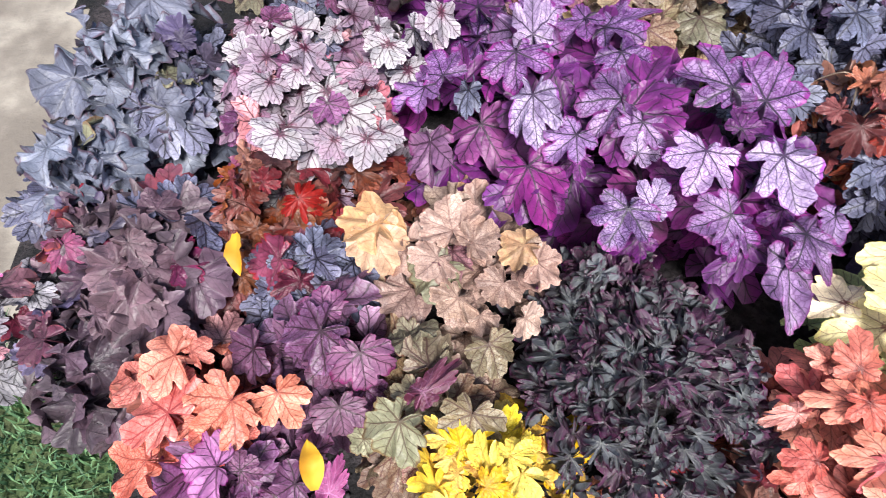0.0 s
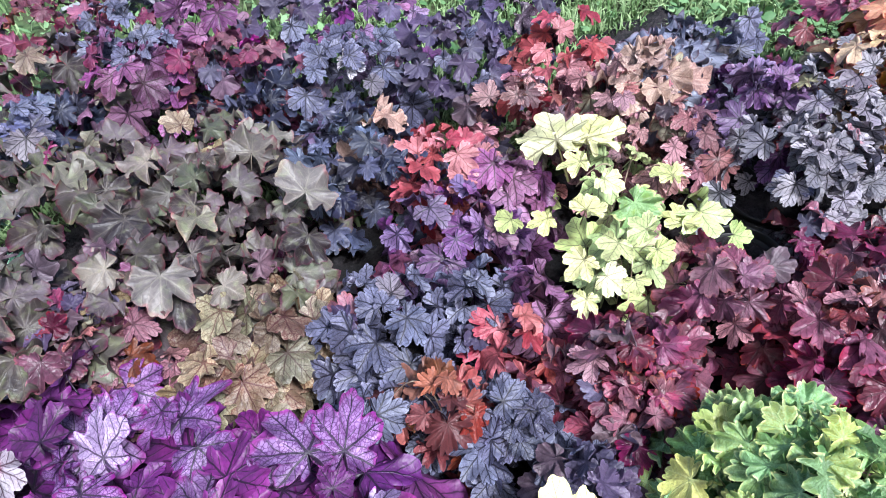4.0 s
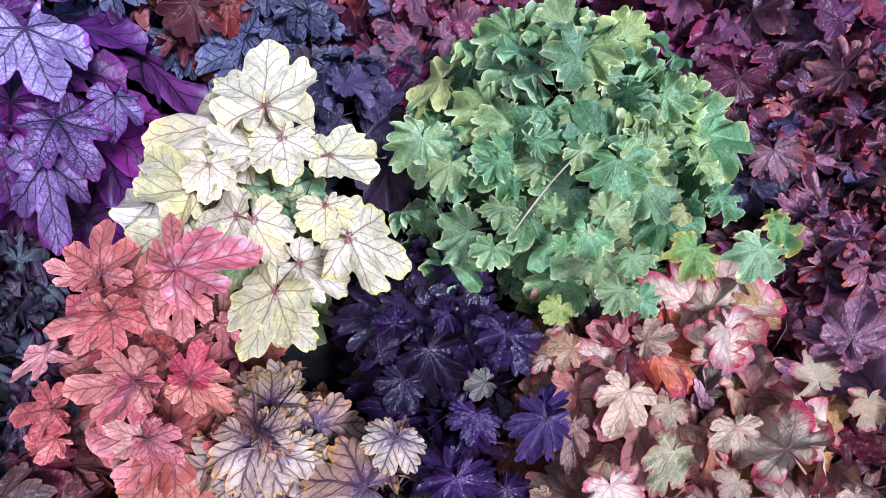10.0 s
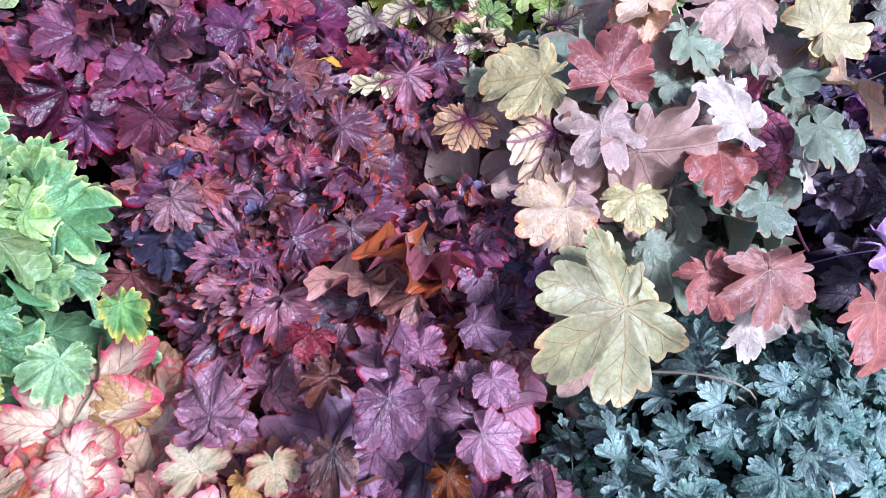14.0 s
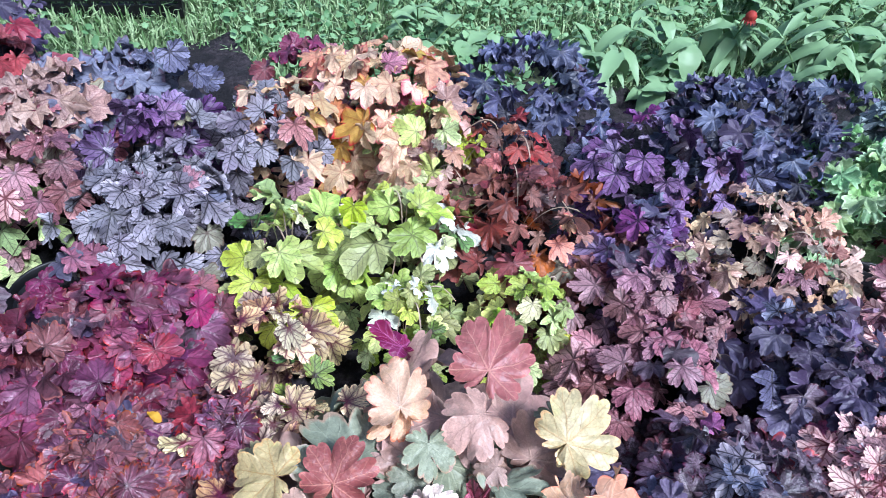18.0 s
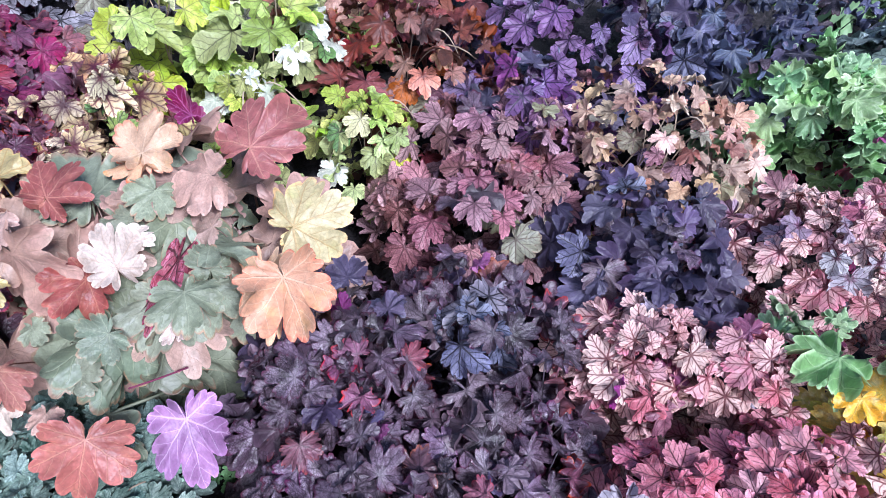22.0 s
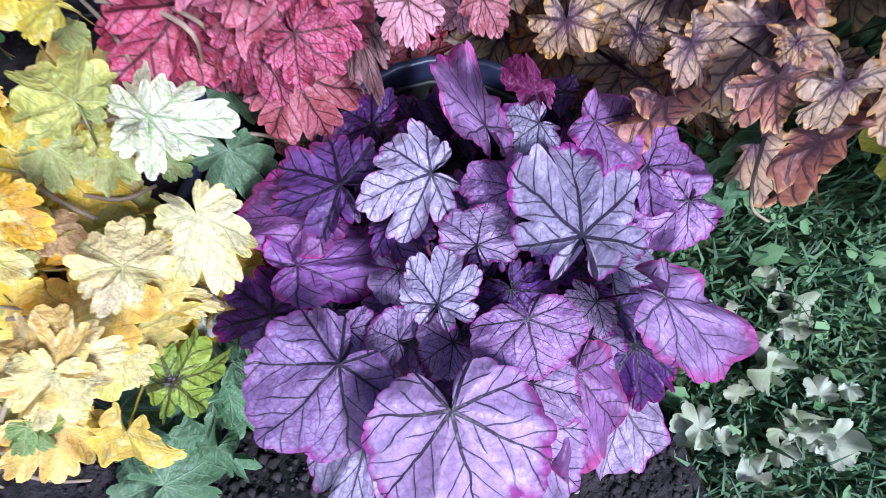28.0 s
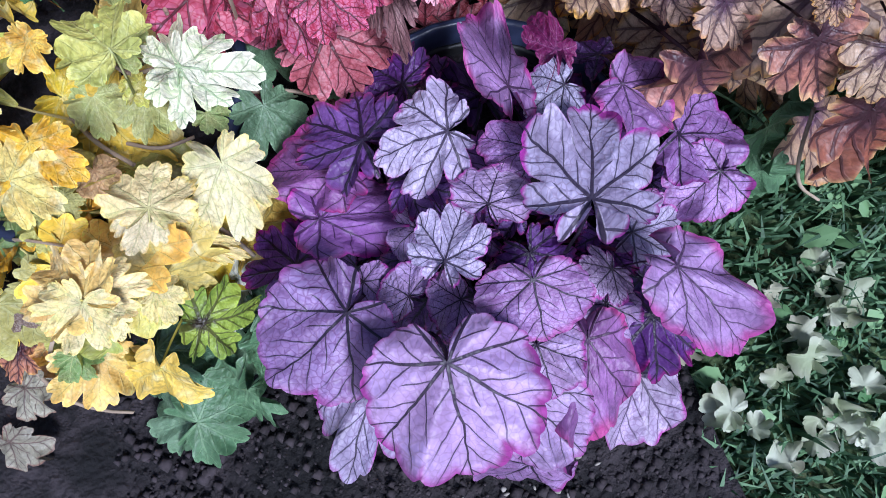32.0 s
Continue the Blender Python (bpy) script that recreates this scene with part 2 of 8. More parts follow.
# Soil colour taken extra dark, so it carries some of the shade between leaves.
SOIL = plain_material("dark_soil", ("1c181b", "3f383c", "121013"), 60, 0.9, 0.9, 0.02)
TURF = plain_material("turf", ("3c5030", "5c7448", "4a5236"), 30, 0.95, 0.8, 0.02)
GRASS = plain_material("grass_blades", ("284830", "6f9468"), 8, 0.6, 0, per_island=True)
GRASS_FAR = plain_material("far_grass_blades", ("587c44", "a8c08c"), 8, 0.6, 0, per_island=True)
HERB = plain_material("ground_herbs", ("507a48", "8cb07c"), 12, 0.6, 0, per_island=True)
POT_BLACK = plain_material("black_plastic", ("0c0c0f", "17171b"), 60, 0.45, 0.2, 0.002)
SLATE = plain_material("slate_board", ("23252d", "2e313a"), 40, 0.55, 0.3, 0.002)
FRAME_GREY = plain_material("grey_plastic", ("8d9298", "a0a4a8"), 40, 0.5, 0)
PAVING = plain_material("worn_paving", ("8c857c", "a39b90", "787068"), 25, 0.9, 0.6, 0.008)
BROAD = plain_material("broad_green_leaf", ("5c8450", "94b284"), 9, 0.5, 0.2, 0.004, per_island=True)
RED_PETAL = plain_material("red_petals", ("7a2018", "a03424"), 30, 0.7, 0)
BROWN = plain_material("dry_brown", ("4a3020", "6b4a30"), 40, 0.9, 0.4, 0.003)
WILT = plain_material("wilted_leaf", ("d4d8c4", "98a482", "7a6c54"), 26, 0.75, 0.6, 0.004)
STRAW = plain_material("straw", ("b9a884", "d6c8a4"), 40, 0.8, 0)

# ---- builders ----
def solid(name, verts, faces, material, smooth=False):
    me = bpy.data.meshes.new(name)
    me.from_pydata(verts, [], faces)
    me.materials.append(material)
    if smooth:
        me.shade_smooth()
    return me


def part(name, bm, material, parent, label=""):
    me = bpy.data.meshes.new(name)
    bm.to_mesh(me)
    bm.free()
    me.materials.append(material)
    ob = new(name, me)
    ob.parent = parent
    return tagged(ob, label)


def leaf_mesh(name, material, lobes=7, depth=0.25, teeth=0.06, tooth=3, ruffle=0.05, waves=9, cup=0.08, droop=0.18,
              back=0.38, long=0.0, seed=0, per_lobe=12, rings=(0.0, 0.3, 0.6, 0.84, 1.0), stem=1.3, pucker=0.016, step=0.85, gap=0.93, sharp=2.2):
    """A palmate leaf, one unit from its stem to its tip along y, with a thin stem that runs down and back."""
    rng = random.Random(seed)
    half = int(math.pi * gap / step * per_lobe)
    fine, span = 2 * half, half * step / per_lobe
    ph = [rng.uniform(0, 6.3) for _ in range(5)]
    lop = [rng.uniform(0.95, 1.05) for _ in range(16)]
    skew = rng.uniform(-0.1, 0.1)
    verts, uvs, rims = [], [], []
    for j in range(fine + 1):
        th = (j - half) * step / per_lobe
        t = th / step
        kk = round(t)
        f = abs(t - kk) * 2
        R = back + (1 - back) * ((1 + math.cos(th)) / 2) ** 0.72
        R += long * max(0.0, math.cos(th)) ** 6
        R *= 1 - depth * (0.3 * f * f + 0.7 * f ** (sharp + 1.6))
        R *= 1 + teeth * (abs(math.sin(math.pi * tooth * ((t - kk) + 0.5))) ** 0.55 - 0.6)
        R *= lop[int(kk) + 8]
        R *= 1 + 0.035 * math.sin(7 * th + ph[4]) * math.sin(4.3 * th + ph[0])
        turned = abs(th) / span
        if turned > 0.86:
            R *= 1 - 0.55 * ((turned - 0.86) / 0.14) ** 2
        for i, q in enumerate(rings):
            if i == 0 and j > 0:
                continue
            rr = R * q
            x, y = rr * math.sin(th), rr * math.cos(th)
            valley = math.cos(2 * math.pi * (t - kk))
            z = cup * rr * rr - droop * max(0.0, y) ** 2 - droop * 0.5 * x * x
            z -= pucker * valley * q * (0.6 + 0.7 * q)
            z += ruffle * q ** 3 * (math.sin(waves * th + ph[0]) + 0.5 * math.sin(waves * 1.7 * th + ph[1]))
            z += 0.055 * q * math.sin(10 * x + ph[4] + 3 * y) * math.sin(9 * y + ph[1] - 4 * x)
            z += 0.11 * math.sin(2.3 * x + ph[2]) * math.sin(2.1 * y + ph[3])
            verts.append((x + skew * y * y, y, z))
            uvs.append((x, y))
            rims.append(q)
    m = len(rings) - 1
    at = lambda j, i: 0 if i == 0 else (i if j == 0 else m + 1 + (j - 1) * m + i - 1)
    faces = []
    for j in range(fine):
        faces.append((0, at(j + 1, 1), at(j, 1)))
        for i in range(1, m):
            faces.append((at(j, i), at(j + 1, i), at(j + 1, i + 1), at(j, i + 1)))
    faces = [tuple(reversed(fc)) for fc in faces]
    if stem:
        base, rings_s = len(verts), 4
        side = rng.uniform(-0.25, 0.25)
        for a in range(rings_s):
            u = a / (rings_s - 1)
            c = Vector((side * u * u, -0.28 * stem * u * (1 - 0.6 * u), -0.01 - stem * 0.9 * u * u))
            rad = 0.016 + 0.012 * u
            for b in range(4):
                w = math.pi / 2 * b
                verts.append((c.x + rad * math.cos(w), c.y, c.z + rad * math.sin(w)))
                uvs.append((0.0, 0.05 + 0.001 * b))
                rims.append(0.3)
        for a in range(rings_s - 1):
            for b in range(4):
                p, q2 = base + a * 4, base + a * 4 + 4
                faces.append((p + b, p + (b + 1) % 4, q2 + (b + 1) % 4, q2 + b))
    me = solid("leaf", verts, faces, material, True)
    for lname, vals in (("leaf", uvs), ("rim", [(v, 0.0) for v in rims])):
        layer = me.uv_layers.new(name=lname)
        idx = np.zeros(len(me.loops), dtype=np.int32)
        me.loops.foreach_get("vertex_index", idx)
        layer.data.foreach_set("uv", np.array(vals, dtype=np.float32)[idx].ravel())
    return me


STYLES = {}
# kinds whose leaves differ little from one another
EVEN = {"beige", "cream", "orchid", "amethyst", "yellow", "white", "lime", "salmon", "gold", "toffee", "rose", "pink", "green", "black", "slate", "apricot", "coral", "peach"}


class Style:
    """One kind of coral bells: its leaf shapes, colours and habit."""
    def __init__(self, label, size=0.09, shape=None, count=5, **look_of):
        shape = dict(shape or {})
        shape.setdefault("step", 0.85)
        self.label, self.size = label, size
        self.material = leaf_material(label.replace(" ", "_"), step=shape["step"], **look_of)
        shape.setdefault("per_lobe", 15 if size > 0.09 else 12)
        shape.setdefault("rings", (0.0, 0.32, 0.66, 0.88, 1.0) if size > 0.1 else (0.0, 0.46, 0.82, 1.0))
        self.low = [leaf_mesh("leaf", self.material, seed=i * 5 + 3, **dict(shape, per_lobe=4, rings=(0.0, 0.6, 1.0), stem=0)) for i in range(2)]
        self.meshes = [leaf_mesh("leaf", self.material, seed=i * 7 + len(STYLES) * 31, **shape) for i in range(count)]


def style(key, *a, **kw):
    kw.setdefault("vary", 0.35 if key.split("_")[0] in EVEN else 0.75)
    STYLES[key] = Style(*a, **kw)


# bare spots where the pots and the dark soil show
GAPS = ((1.55, 0.72, 0.105), (1.68, 0.84, 0.07), (1.81, 0.96, 0.06), (3.47, -0.1, 0.1), (2.73, -0.84, 0.055), (2.98, -1.07, 0.05))
dice = random.Random(4)


def leaf_matrix(origin, tip, up, size, wide=1.0):
    y = Vector(tip).normalized()
    x = y.cross(Vector(up)).normalized()
    return Matrix.Translation(origin) @ Matrix((x, y, x.cross(y))).transposed().to_4x4() @ Matrix.Diagonal((size * wide, size, size, 1))


def put_leaf(parent, me, origin, tip, up, size, wide=1.0):
    """A leaf of its own with its stem's end at origin, its tip towards tip, and its upper side towards up."""
    ob = new("leaf", me)
    ob.parent = parent
    ob.matrix_basis = leaf_matrix(origin, tip, up, size, wide)
    return ob


SHEETS = {}


def sheet(me):
    """The points, faces and leaf maps of a leaf mesh, read once."""
    if me.name not in SHEETS:
        co = np.zeros(len(me.vertices) * 3, dtype=np.float32)
        me.vertices.foreach_get("co", co)
        maps = []
        for layer in me.uv_layers:
            uv = np.zeros(len(me.loops) * 2, dtype=np.float32)
            layer.data.foreach_get("uv", uv)
            maps.append(uv)
        SHEETS[me.name] = (co.reshape(-1, 3), [tuple(p.vertices) for p in me.polygons], maps)
    return SHEETS[me.name]


def joined_leaves(name, parent, items):
    """Leaves too many or too far to pick apart, as one mesh. items: (mesh, matrix)."""
    verts, faces, slots, slot_of, maps, k = [], [], [], [], ([], []), 0
    for me, m in items:
        co, fc, uv = sheet(me)
        a = np.array(m)
        verts.append(co @ a[:3, :3].T + a[:3, 3])
        faces += [tuple(v + k for v in f) for f in fc]
        k += len(co)
        if me.materials[0] not in slots:
            slots.append(me.materials[0])
        slot_of += [slots.index(me.materials[0])] * len(fc)
        maps[0].append(uv[0]), maps[1].append(uv[1])
    out = solid(name, np.concatenate(verts).tolist(), faces, slots[0], True)
    for mat in slots[1:]:
        out.materials.append(mat)
    out.polygons.foreach_set("material_index", slot_of)
    for lname, vals in zip(("leaf", "rim"), maps):
        out.uv_layers.new(name=lname).data.foreach_set("uv", np.concatenate(vals))
    ob = new(name, out)
    ob.parent = parent
    return tagged(ob, kind="stuff")


def stalk_mesh(side):
    """A thin bare leaf stalk that arches up from the crown and out, one unit wide and high."""
    verts, faces, n = [], [], 12
    for i in range(n + 1):
        t = i / n
        x, z, y = t ** 1.6 * 1.05, math.sin(math.pi * (0.12 + 0.62 * t)) * 1.0, side * t * t
        for a in range(4):
            verts.append((x, y + 0.0016 * math.cos(a * math.pi / 2), z + 0.007 * math.sin(a * math.pi / 2)))
    for i in range(n):
        for a in range(4):
            faces.append((i * 4 + a, i * 4 + (a + 1) % 4, i * 4 + 4 + (a + 1) % 4, i * 4 + 4 + a))
    return solid("stem", verts, faces, STALK, True)


STALK = plain_material("pale_leaf_stalk", ("b8a48c", "c8b4a0", "a08c78"), 40, 0.6, 0)
STALKS = [stalk_mesh(s) for s in (-0.07, -0.03, 0.04, 0.08)]
# kinds that show bare stalks between their leaves
STALKY = {"lime_bright", "tan", "cocoa", "yellow", "blue_green", "lime", "toffee", "copper"}


def plant(key, x, y, r, h, n, label="", size=0, flat=0.36, inner=0.0, lean=(0, 0), squash=1.0, group="", accent=0.018):
    """A clump of coral bells: a dome of leaves on thin stems round one crown."""
    s = STYLES[key]
    base = new("coral_bells")
    base.location = (x, y, 0)
    tagged(base, label or s.label, "plant", group or "coral bells in the bed")
    size = size or s.size * 0.68
    n = max(3, n)
    r *= 1.06
    lot = []
    far = y > 1.3 or x > 3.7
    for i in range(n):
        rho = math.sqrt(inner ** 2 + (1 - inner ** 2) * (i + 0.5) / n)
        phi = 2.39996 * i + dice.gauss(0, 0.16)
        rho = min(1.2, max(0.0, rho + dice.gauss(0, 0.1)))
        top = max(0.03, h * (1 - flat * rho ** 2.2) + dice.gauss(0, 0.3) * size)
        tilt = radians(min(50, max(-28, 4 + 34 * rho ** 1.4 + dice.gauss(0, 23))))
        head = phi + dice.gauss(0, 0.55)
        d = Vector((math.cos(head) * math.cos(tilt), math.sin(head) * math.cos(tilt), -math.sin(tilt)))
        up = Vector((math.cos(phi) * 0.25 + dice.gauss(0, 0.4), math.sin(phi) * 0.25 - 0.12 + dice.gauss(0, 0.4), 1))
        ls = size * (0.72 + 0.33 * rho) * dice.uniform(0.72, 1.22)
        c = Vector((rho * r * math.cos(phi) + lean[0] * top, rho * r * squash * math.sin(phi) + lean[1] * top, top))
        if any((x + c.x - gx) ** 2 + (y + c.y - gy) ** 2 < gr * gr for gx, gy, gr in GAPS):
            continue
        kinds = s.meshes
        if key in MIXED and dice.random() < (0.36 if key == "apricot" else 0.17):
            kinds = STYLES[dice.choice(MIXED[key])].meshes
        if key in PURPLE and dice.random() < accent:
            kinds, up, ls = STYLES["magenta"].meshes, Vector((math.cos(head + 1.6), math.sin(head + 1.6), 1.0)), ls * 0.8
        if far:
            lot.append((dice.choice(kinds[:3]), leaf_matrix(c - d * ls * 0.32, d, up, ls)))
        else:
            put_leaf(base, dice.choice(kinds), c - d * ls * 0.32, d, up, ls)
    if lot:
        joined_leaves("leaves", base, lot)
    lot = []
    for i in range(int(8 + 0.5 * n)):
        rho, phi = math.sqrt(dice.random()) * 1.12, dice.uniform(0, 6.283)
        c = Vector((rho * r * math.cos(phi), rho * r * math.sin(phi), max(0.05, h * dice.uniform(0.22, 0.58) * (1 - 0.2 * rho))))
        if any((x + c.x - gx) ** 2 + (y + c.y - gy) ** 2 < gr * gr * 1.2 for gx, gy, gr in GAPS):
            continue
        if key in POTTED and rho > 0.9:
            continue
        tilt, head = radians(dice.uniform(-15, 45)), phi + dice.gauss(0, 0.7)
        d = Vector((math.cos(head) * math.cos(tilt), math.sin(head) * math.cos(tilt), -math.sin(tilt)))
        ls = size * dice.uniform(0.6, 1.05)
        lot.append((dice.choice(s.low), leaf_matrix(c - d * ls * 0.3, d, (dice.gauss(0, 0.35), dice.gauss(0, 0.35), 1), ls)))
    if lot:
        joined_leaves("lower_leaves", base, lot)
    if key in STALKY:
        for i in range(4):
            turn, reach = dice.uniform(0, 6.3), r * dice.uniform(0.5, 0.95)
            ob = new("stem", dice.choice(STALKS))
            ob.parent = base
            ob.matrix_basis = pose(0, 0, 0, 0, 0, math.degrees(turn)) @ Matrix.Diagonal((reach, 1, h * dice.uniform(0.84, 1.02), 1))
    return base


POTTED = {"orchid_deep", "yellow", "green_gold"}
PURPLE = {"burgundy", "dark_plum", "violet", "mauve", "pewter", "slate_vein", "blush", "rose", "amethyst", "olive_wave", "brown_red", "pink_silver"}


# older, turned or younger leaves that stand among those of a clump
MIXED = {"burgundy": ("brown_red", "plum_grey", "blush", "dusk"), "dark_plum": ("plum_grey", "dusk", "brown_red"),
         "violet": ("mauve", "dusk", "amethyst_deep", "slate_vein"), "pewter": ("blush", "slate_vein", "olive_pale", "burgundy"),
         "cocoa": ("rust", "copper", "salmon", "dark_plum", "apricot"), "tan": ("apricot_pale", "blush", "olive_pale"),
         "blush": ("dark_plum", "olive_pale", "pink_silver", "rust", "plum_grey"), "navy": ("slate_vein", "dusk", "dark_plum"),
         "dusk": ("slate_vein", "dark_plum", "plum_grey"), "lime_bright": ("green_gold", "lime_pale", "lime_white", "tan", "lime_white"), "lime": ("lime_pale", "green_frill", "yellow_pale"), "rose": ("pink_silver", "rose_red", "blush", "rose_red", "orchid_pale"),
         "pink_silver": ("rose", "blush", "white", "burgundy"), "toffee": ("apricot_pale", "toffee_red", "pink_silver", "toffee_red"), "ginger": ("blush", "tan", "apricot_pale", "rose"),
         "apricot": ("apricot_gold", "apricot_pink", "blush", "olive", "rust"), "apricot_pale": ("apricot_gold", "apricot_pink", "olive_pale", "peach"),
         "brown_red": ("burgundy", "plum_grey", "rust", "dusk"), "slate_vein": ("dusk", "burgundy", "pewter"), "olive_wave": ("olive_wave_pale", "plum_grey", "olive"),
         "green_frill": ("green", "yellow_lime"), "yellow": ("yellow_pale", "yellow_lime", "green_gold"), "slate": ("slate_vein", "olive_pale", "plum_grey"),
         "plum_grey": ("dusk", "burgundy", "slate_vein"), "rust": ("cocoa", "burgundy", "copper"), "green_gold": ("yellow_lime", "green", "green_grey"),
         "white": ("mauve", "rose", "pewter"), "peach": ("olive_pale", "apricot_pale", "blush"), "coral": ("salmon", "rust", "blush"), "rose_plum": ("burgundy", "blush", "plum_grey")}


def bed_plant(key, x, y, label="", group=""):
    """The crown of a clump whose leaves are set one by one."""
    base = new("coral_bells")
    base.location = (x, y, 0)
    return tagged(base, label or STYLES[key].label, "plant", group or "coral bells in the bed")


def leaf(base, key, ax, ay, az, bx, by, bz, form=0, wide=1.0, roll=0.0):
    """One leaf from the end of its stem (a) to its tip (b)."""
    a, b = Vector((ax, ay, az)), Vector((bx, by, bz))
    d = b - a
    d.z += 0.12 * d.length
    o = Vector((base.location.x, base.location.y, 0))
    out = Vector((a.x - o.x, a.y - o.y, 0))
    up = Vector((0, 0, 1)) + out * 1.5
    side = d.cross(up).normalized()
    up = up + side * roll
    me = STYLES[key].meshes[form % len(STYLES[key].meshes)]
    return put_leaf(base, me, a - o, d, up, d.length * 0.93, wide * 0.87)

# ---- kinds of coral bells in the bed ----
ROUND = dict(waves=5, depth=0.24, teeth=0.11, ruffle=0.15, tooth=3, pucker=0.06)
WAVY = dict(depth=0.18, teeth=0.11, ruffle=0.19, waves=6, tooth=3, pucker=0.06)
LOBED = dict(waves=5, depth=0.4, teeth=0.13, ruffle=0.13, long=0.12, step=0.92, tooth=3, cup=0.03, pucker=0.05)
DEEP = dict(waves=5, depth=0.5, teeth=0.16, ruffle=0.12, long=0.18, step=0.95, tooth=3, cup=0.02, pucker=0.04)
FRILL = dict(depth=0.32, teeth=0.17, ruffle=0.22, waves=7, tooth=3, pucker=0.075)
MAPLE = dict(waves=5, depth=0.4, teeth=0.14, ruffle=0.11, long=0.1, step=0.95, tooth=3, cup=0.03, pucker=0.05)
PLAIN = dict(waves=5, depth=0.27, teeth=0.11, ruffle=0.12, tooth=3, cup=0.04, pucker=0.05)
style("slate", "slate blue coral bells with ruffled rounded leaves", 0.12, dict(ROUND, depth=0.16, ruffle=0.2, waves=6), cols=("7a7e8e", "9ca0b0", "868a9c"), vein="55566a", vein_amount=0.5, edge="6a5a68", edge_from=0.9)
style("white", "silvery white coral bells with crimson veins", 0.1, PLAIN, cols=("ccc8cc", "b8acb8", "a88ca2"), vein="50243f", width=0.036, vein_amount=0.85, heart="8a3a66", heart_to=0.3)
style("amethyst", "large-leaved amethyst purple coral bells with dark veins", 0.155, LOBED, cols=("662e78", "80498c", "9878a6"), vein="2c1038", width=0.034, vein_amount=0.9, silver="c9aed8", silver_amount=0.45, edge="8a2f86", edge_from=0.85)
style("plum_grey", "matte plum-grey coral bells with rounded leaves", 0.1, WAVY, cols=("5d4d5c", "76626f", "86707c"), vein="43343f", vein_amount=0.4)
style("pewter", "pewter silver coral bells with black veins", 0.085, PLAIN, cols=("9a98a0", "b5b0b8", "88808c"), vein="2c2630", width=0.04, vein_amount=0.9)
style("rust", "rusty red-brown coral bells", 0.08, LOBED, cols=("6a3430", "8f4a3e", "a65a48"), vein="4a201e", vein_amount=0.5)
style("peach", "peach and taupe coral bells with wavy leaves", 0.105, WAVY, cols=("9c847e", "b89c92", "bc9e92"), vein="7e5c56", vein_amount=0.5, silver="d3c2b4", silver_amount=0.4)
style("coral", "coral red coral bells with pale blotches", 0.1, LOBED, cols=("c8483c", "d86a5c", "e09a8c"), vein="9a2e26", vein_amount=0.7, silver="ecbcae", silver_amount=0.4)
style("mauve", "mauve coral bells with dark purple veins", 0.115, PLAIN, cols=("6e3a62", "8d5580", "a87096"), vein="42182f", width=0.036, vein_amount=0.85, silver="a78fae", silver_amount=0.35)
style("olive", "olive and bronze coral bells with veined leaves", 0.11, PLAIN, cols=("8d8a70", "9a7e68", "7c5c50"), vein="613236", width=0.034, vein_amount=0.7, silver="b7b39e", silver_amount=0.45)
style("gold", "bright golden yellow coral bells", 0.075, DEEP, cols=("e6bd1c", "f0d54a", "c9971c"), vein="b98a1c", vein_amount=0.4, blotch="f6e880")
style("black_frill", "dark grey-green finely frilled coral bells", 0.05, dict(FRILL, depth=0.45, teeth=0.4, ruffle=0.4), cols=("5a5c62", "888c92", "504c56", "6c4464"), vein="8a8f8a", vein_amount=0.35, edge="5c2450", edge_from=0.85)
style("salmon", "salmon orange foamy bells with long-lobed leaves", 0.1, DEEP, cols=("c6625c", "d68676", "e4a696"), vein="6d2625", width=0.03, vein_amount=0.6, heart="963c34", heart_to=0.4)
style("cream", "cream yellow foamy bells with wine-red veins", 0.125, dict(LOBED, depth=0.26), cols=("f0e2b4", "f4ead0", "e0d69c"), vein="8d4a48", width=0.02, vein_amount=0.6, heart="b88a78", heart_to=0.14, mottled=0.5, edge="e6dc9a", edge_from=0.9)
style("copper", "copper red curly coral bells", 0.075, dict(FRILL, ruffle=0.22), cols=("8d4638", "a8604e", "74362e"), vein="5a2620", vein_amount=0.4)
style("slate_vein", "slate grey coral bells with black veins", 0.085, PLAIN, cols=("6a6a80", "8a8ba2", "54506a"), vein="262236", width=0.04, vein_amount=0.9, silver="9a9cb4", silver_amount=0.4)
style("burgundy", "burgundy coral bells with rounded leaves", 0.085, ROUND, cols=("5e2844", "80405c", "98607a", "9c5064"), vein="431a2e", vein_amount=0.5, gloss=0.38, edge="8f3d4c", edge_from=0.9)
style("green_frill", "pale green coral bells with frilled leaf edges", 0.074, dict(FRILL, depth=0.2, teeth=0.12, ruffle=0.17, waves=10), cols=("6e9456", "8eb076", "b0b46a"), vein="b4d4a4", vein_amount=0.4, edge="cfd29a", edge_from=0.88, silver="b4d8b4", silver_amount=0.35, blotch="9ab45c")
style("lime_bright", "bright lime green foamy bells with pale veins", 0.1, LOBED, cols=("c8d06c", "b4c870", "d8dc98"), vein="67604c", width=0.026, vein_amount=0.6, vary=0.8)
style("lime", "lime and cream foamy bells with dark veins", 0.1, LOBED, cols=("d8dca4", "c8d49a", "b8cc94"), vein="67604c", width=0.026, vein_amount=0.7)
style("olive_wave", "olive-brown coral bells with large wavy leaves", 0.105, WAVY, cols=("4c4048", "6c6460", "80747c", "767c64"), vein="90877a", vein_amount=0.3, edge="6a3a4c", edge_from=0.86, blotch="8a9070")
style("navy", "dark navy blue coral bells with ruffled leaves", 0.085, FRILL, cols=("34364c", "565a74", "7c809c"), vein="2a2a3c", vein_amount=0.4, gloss=0.4)
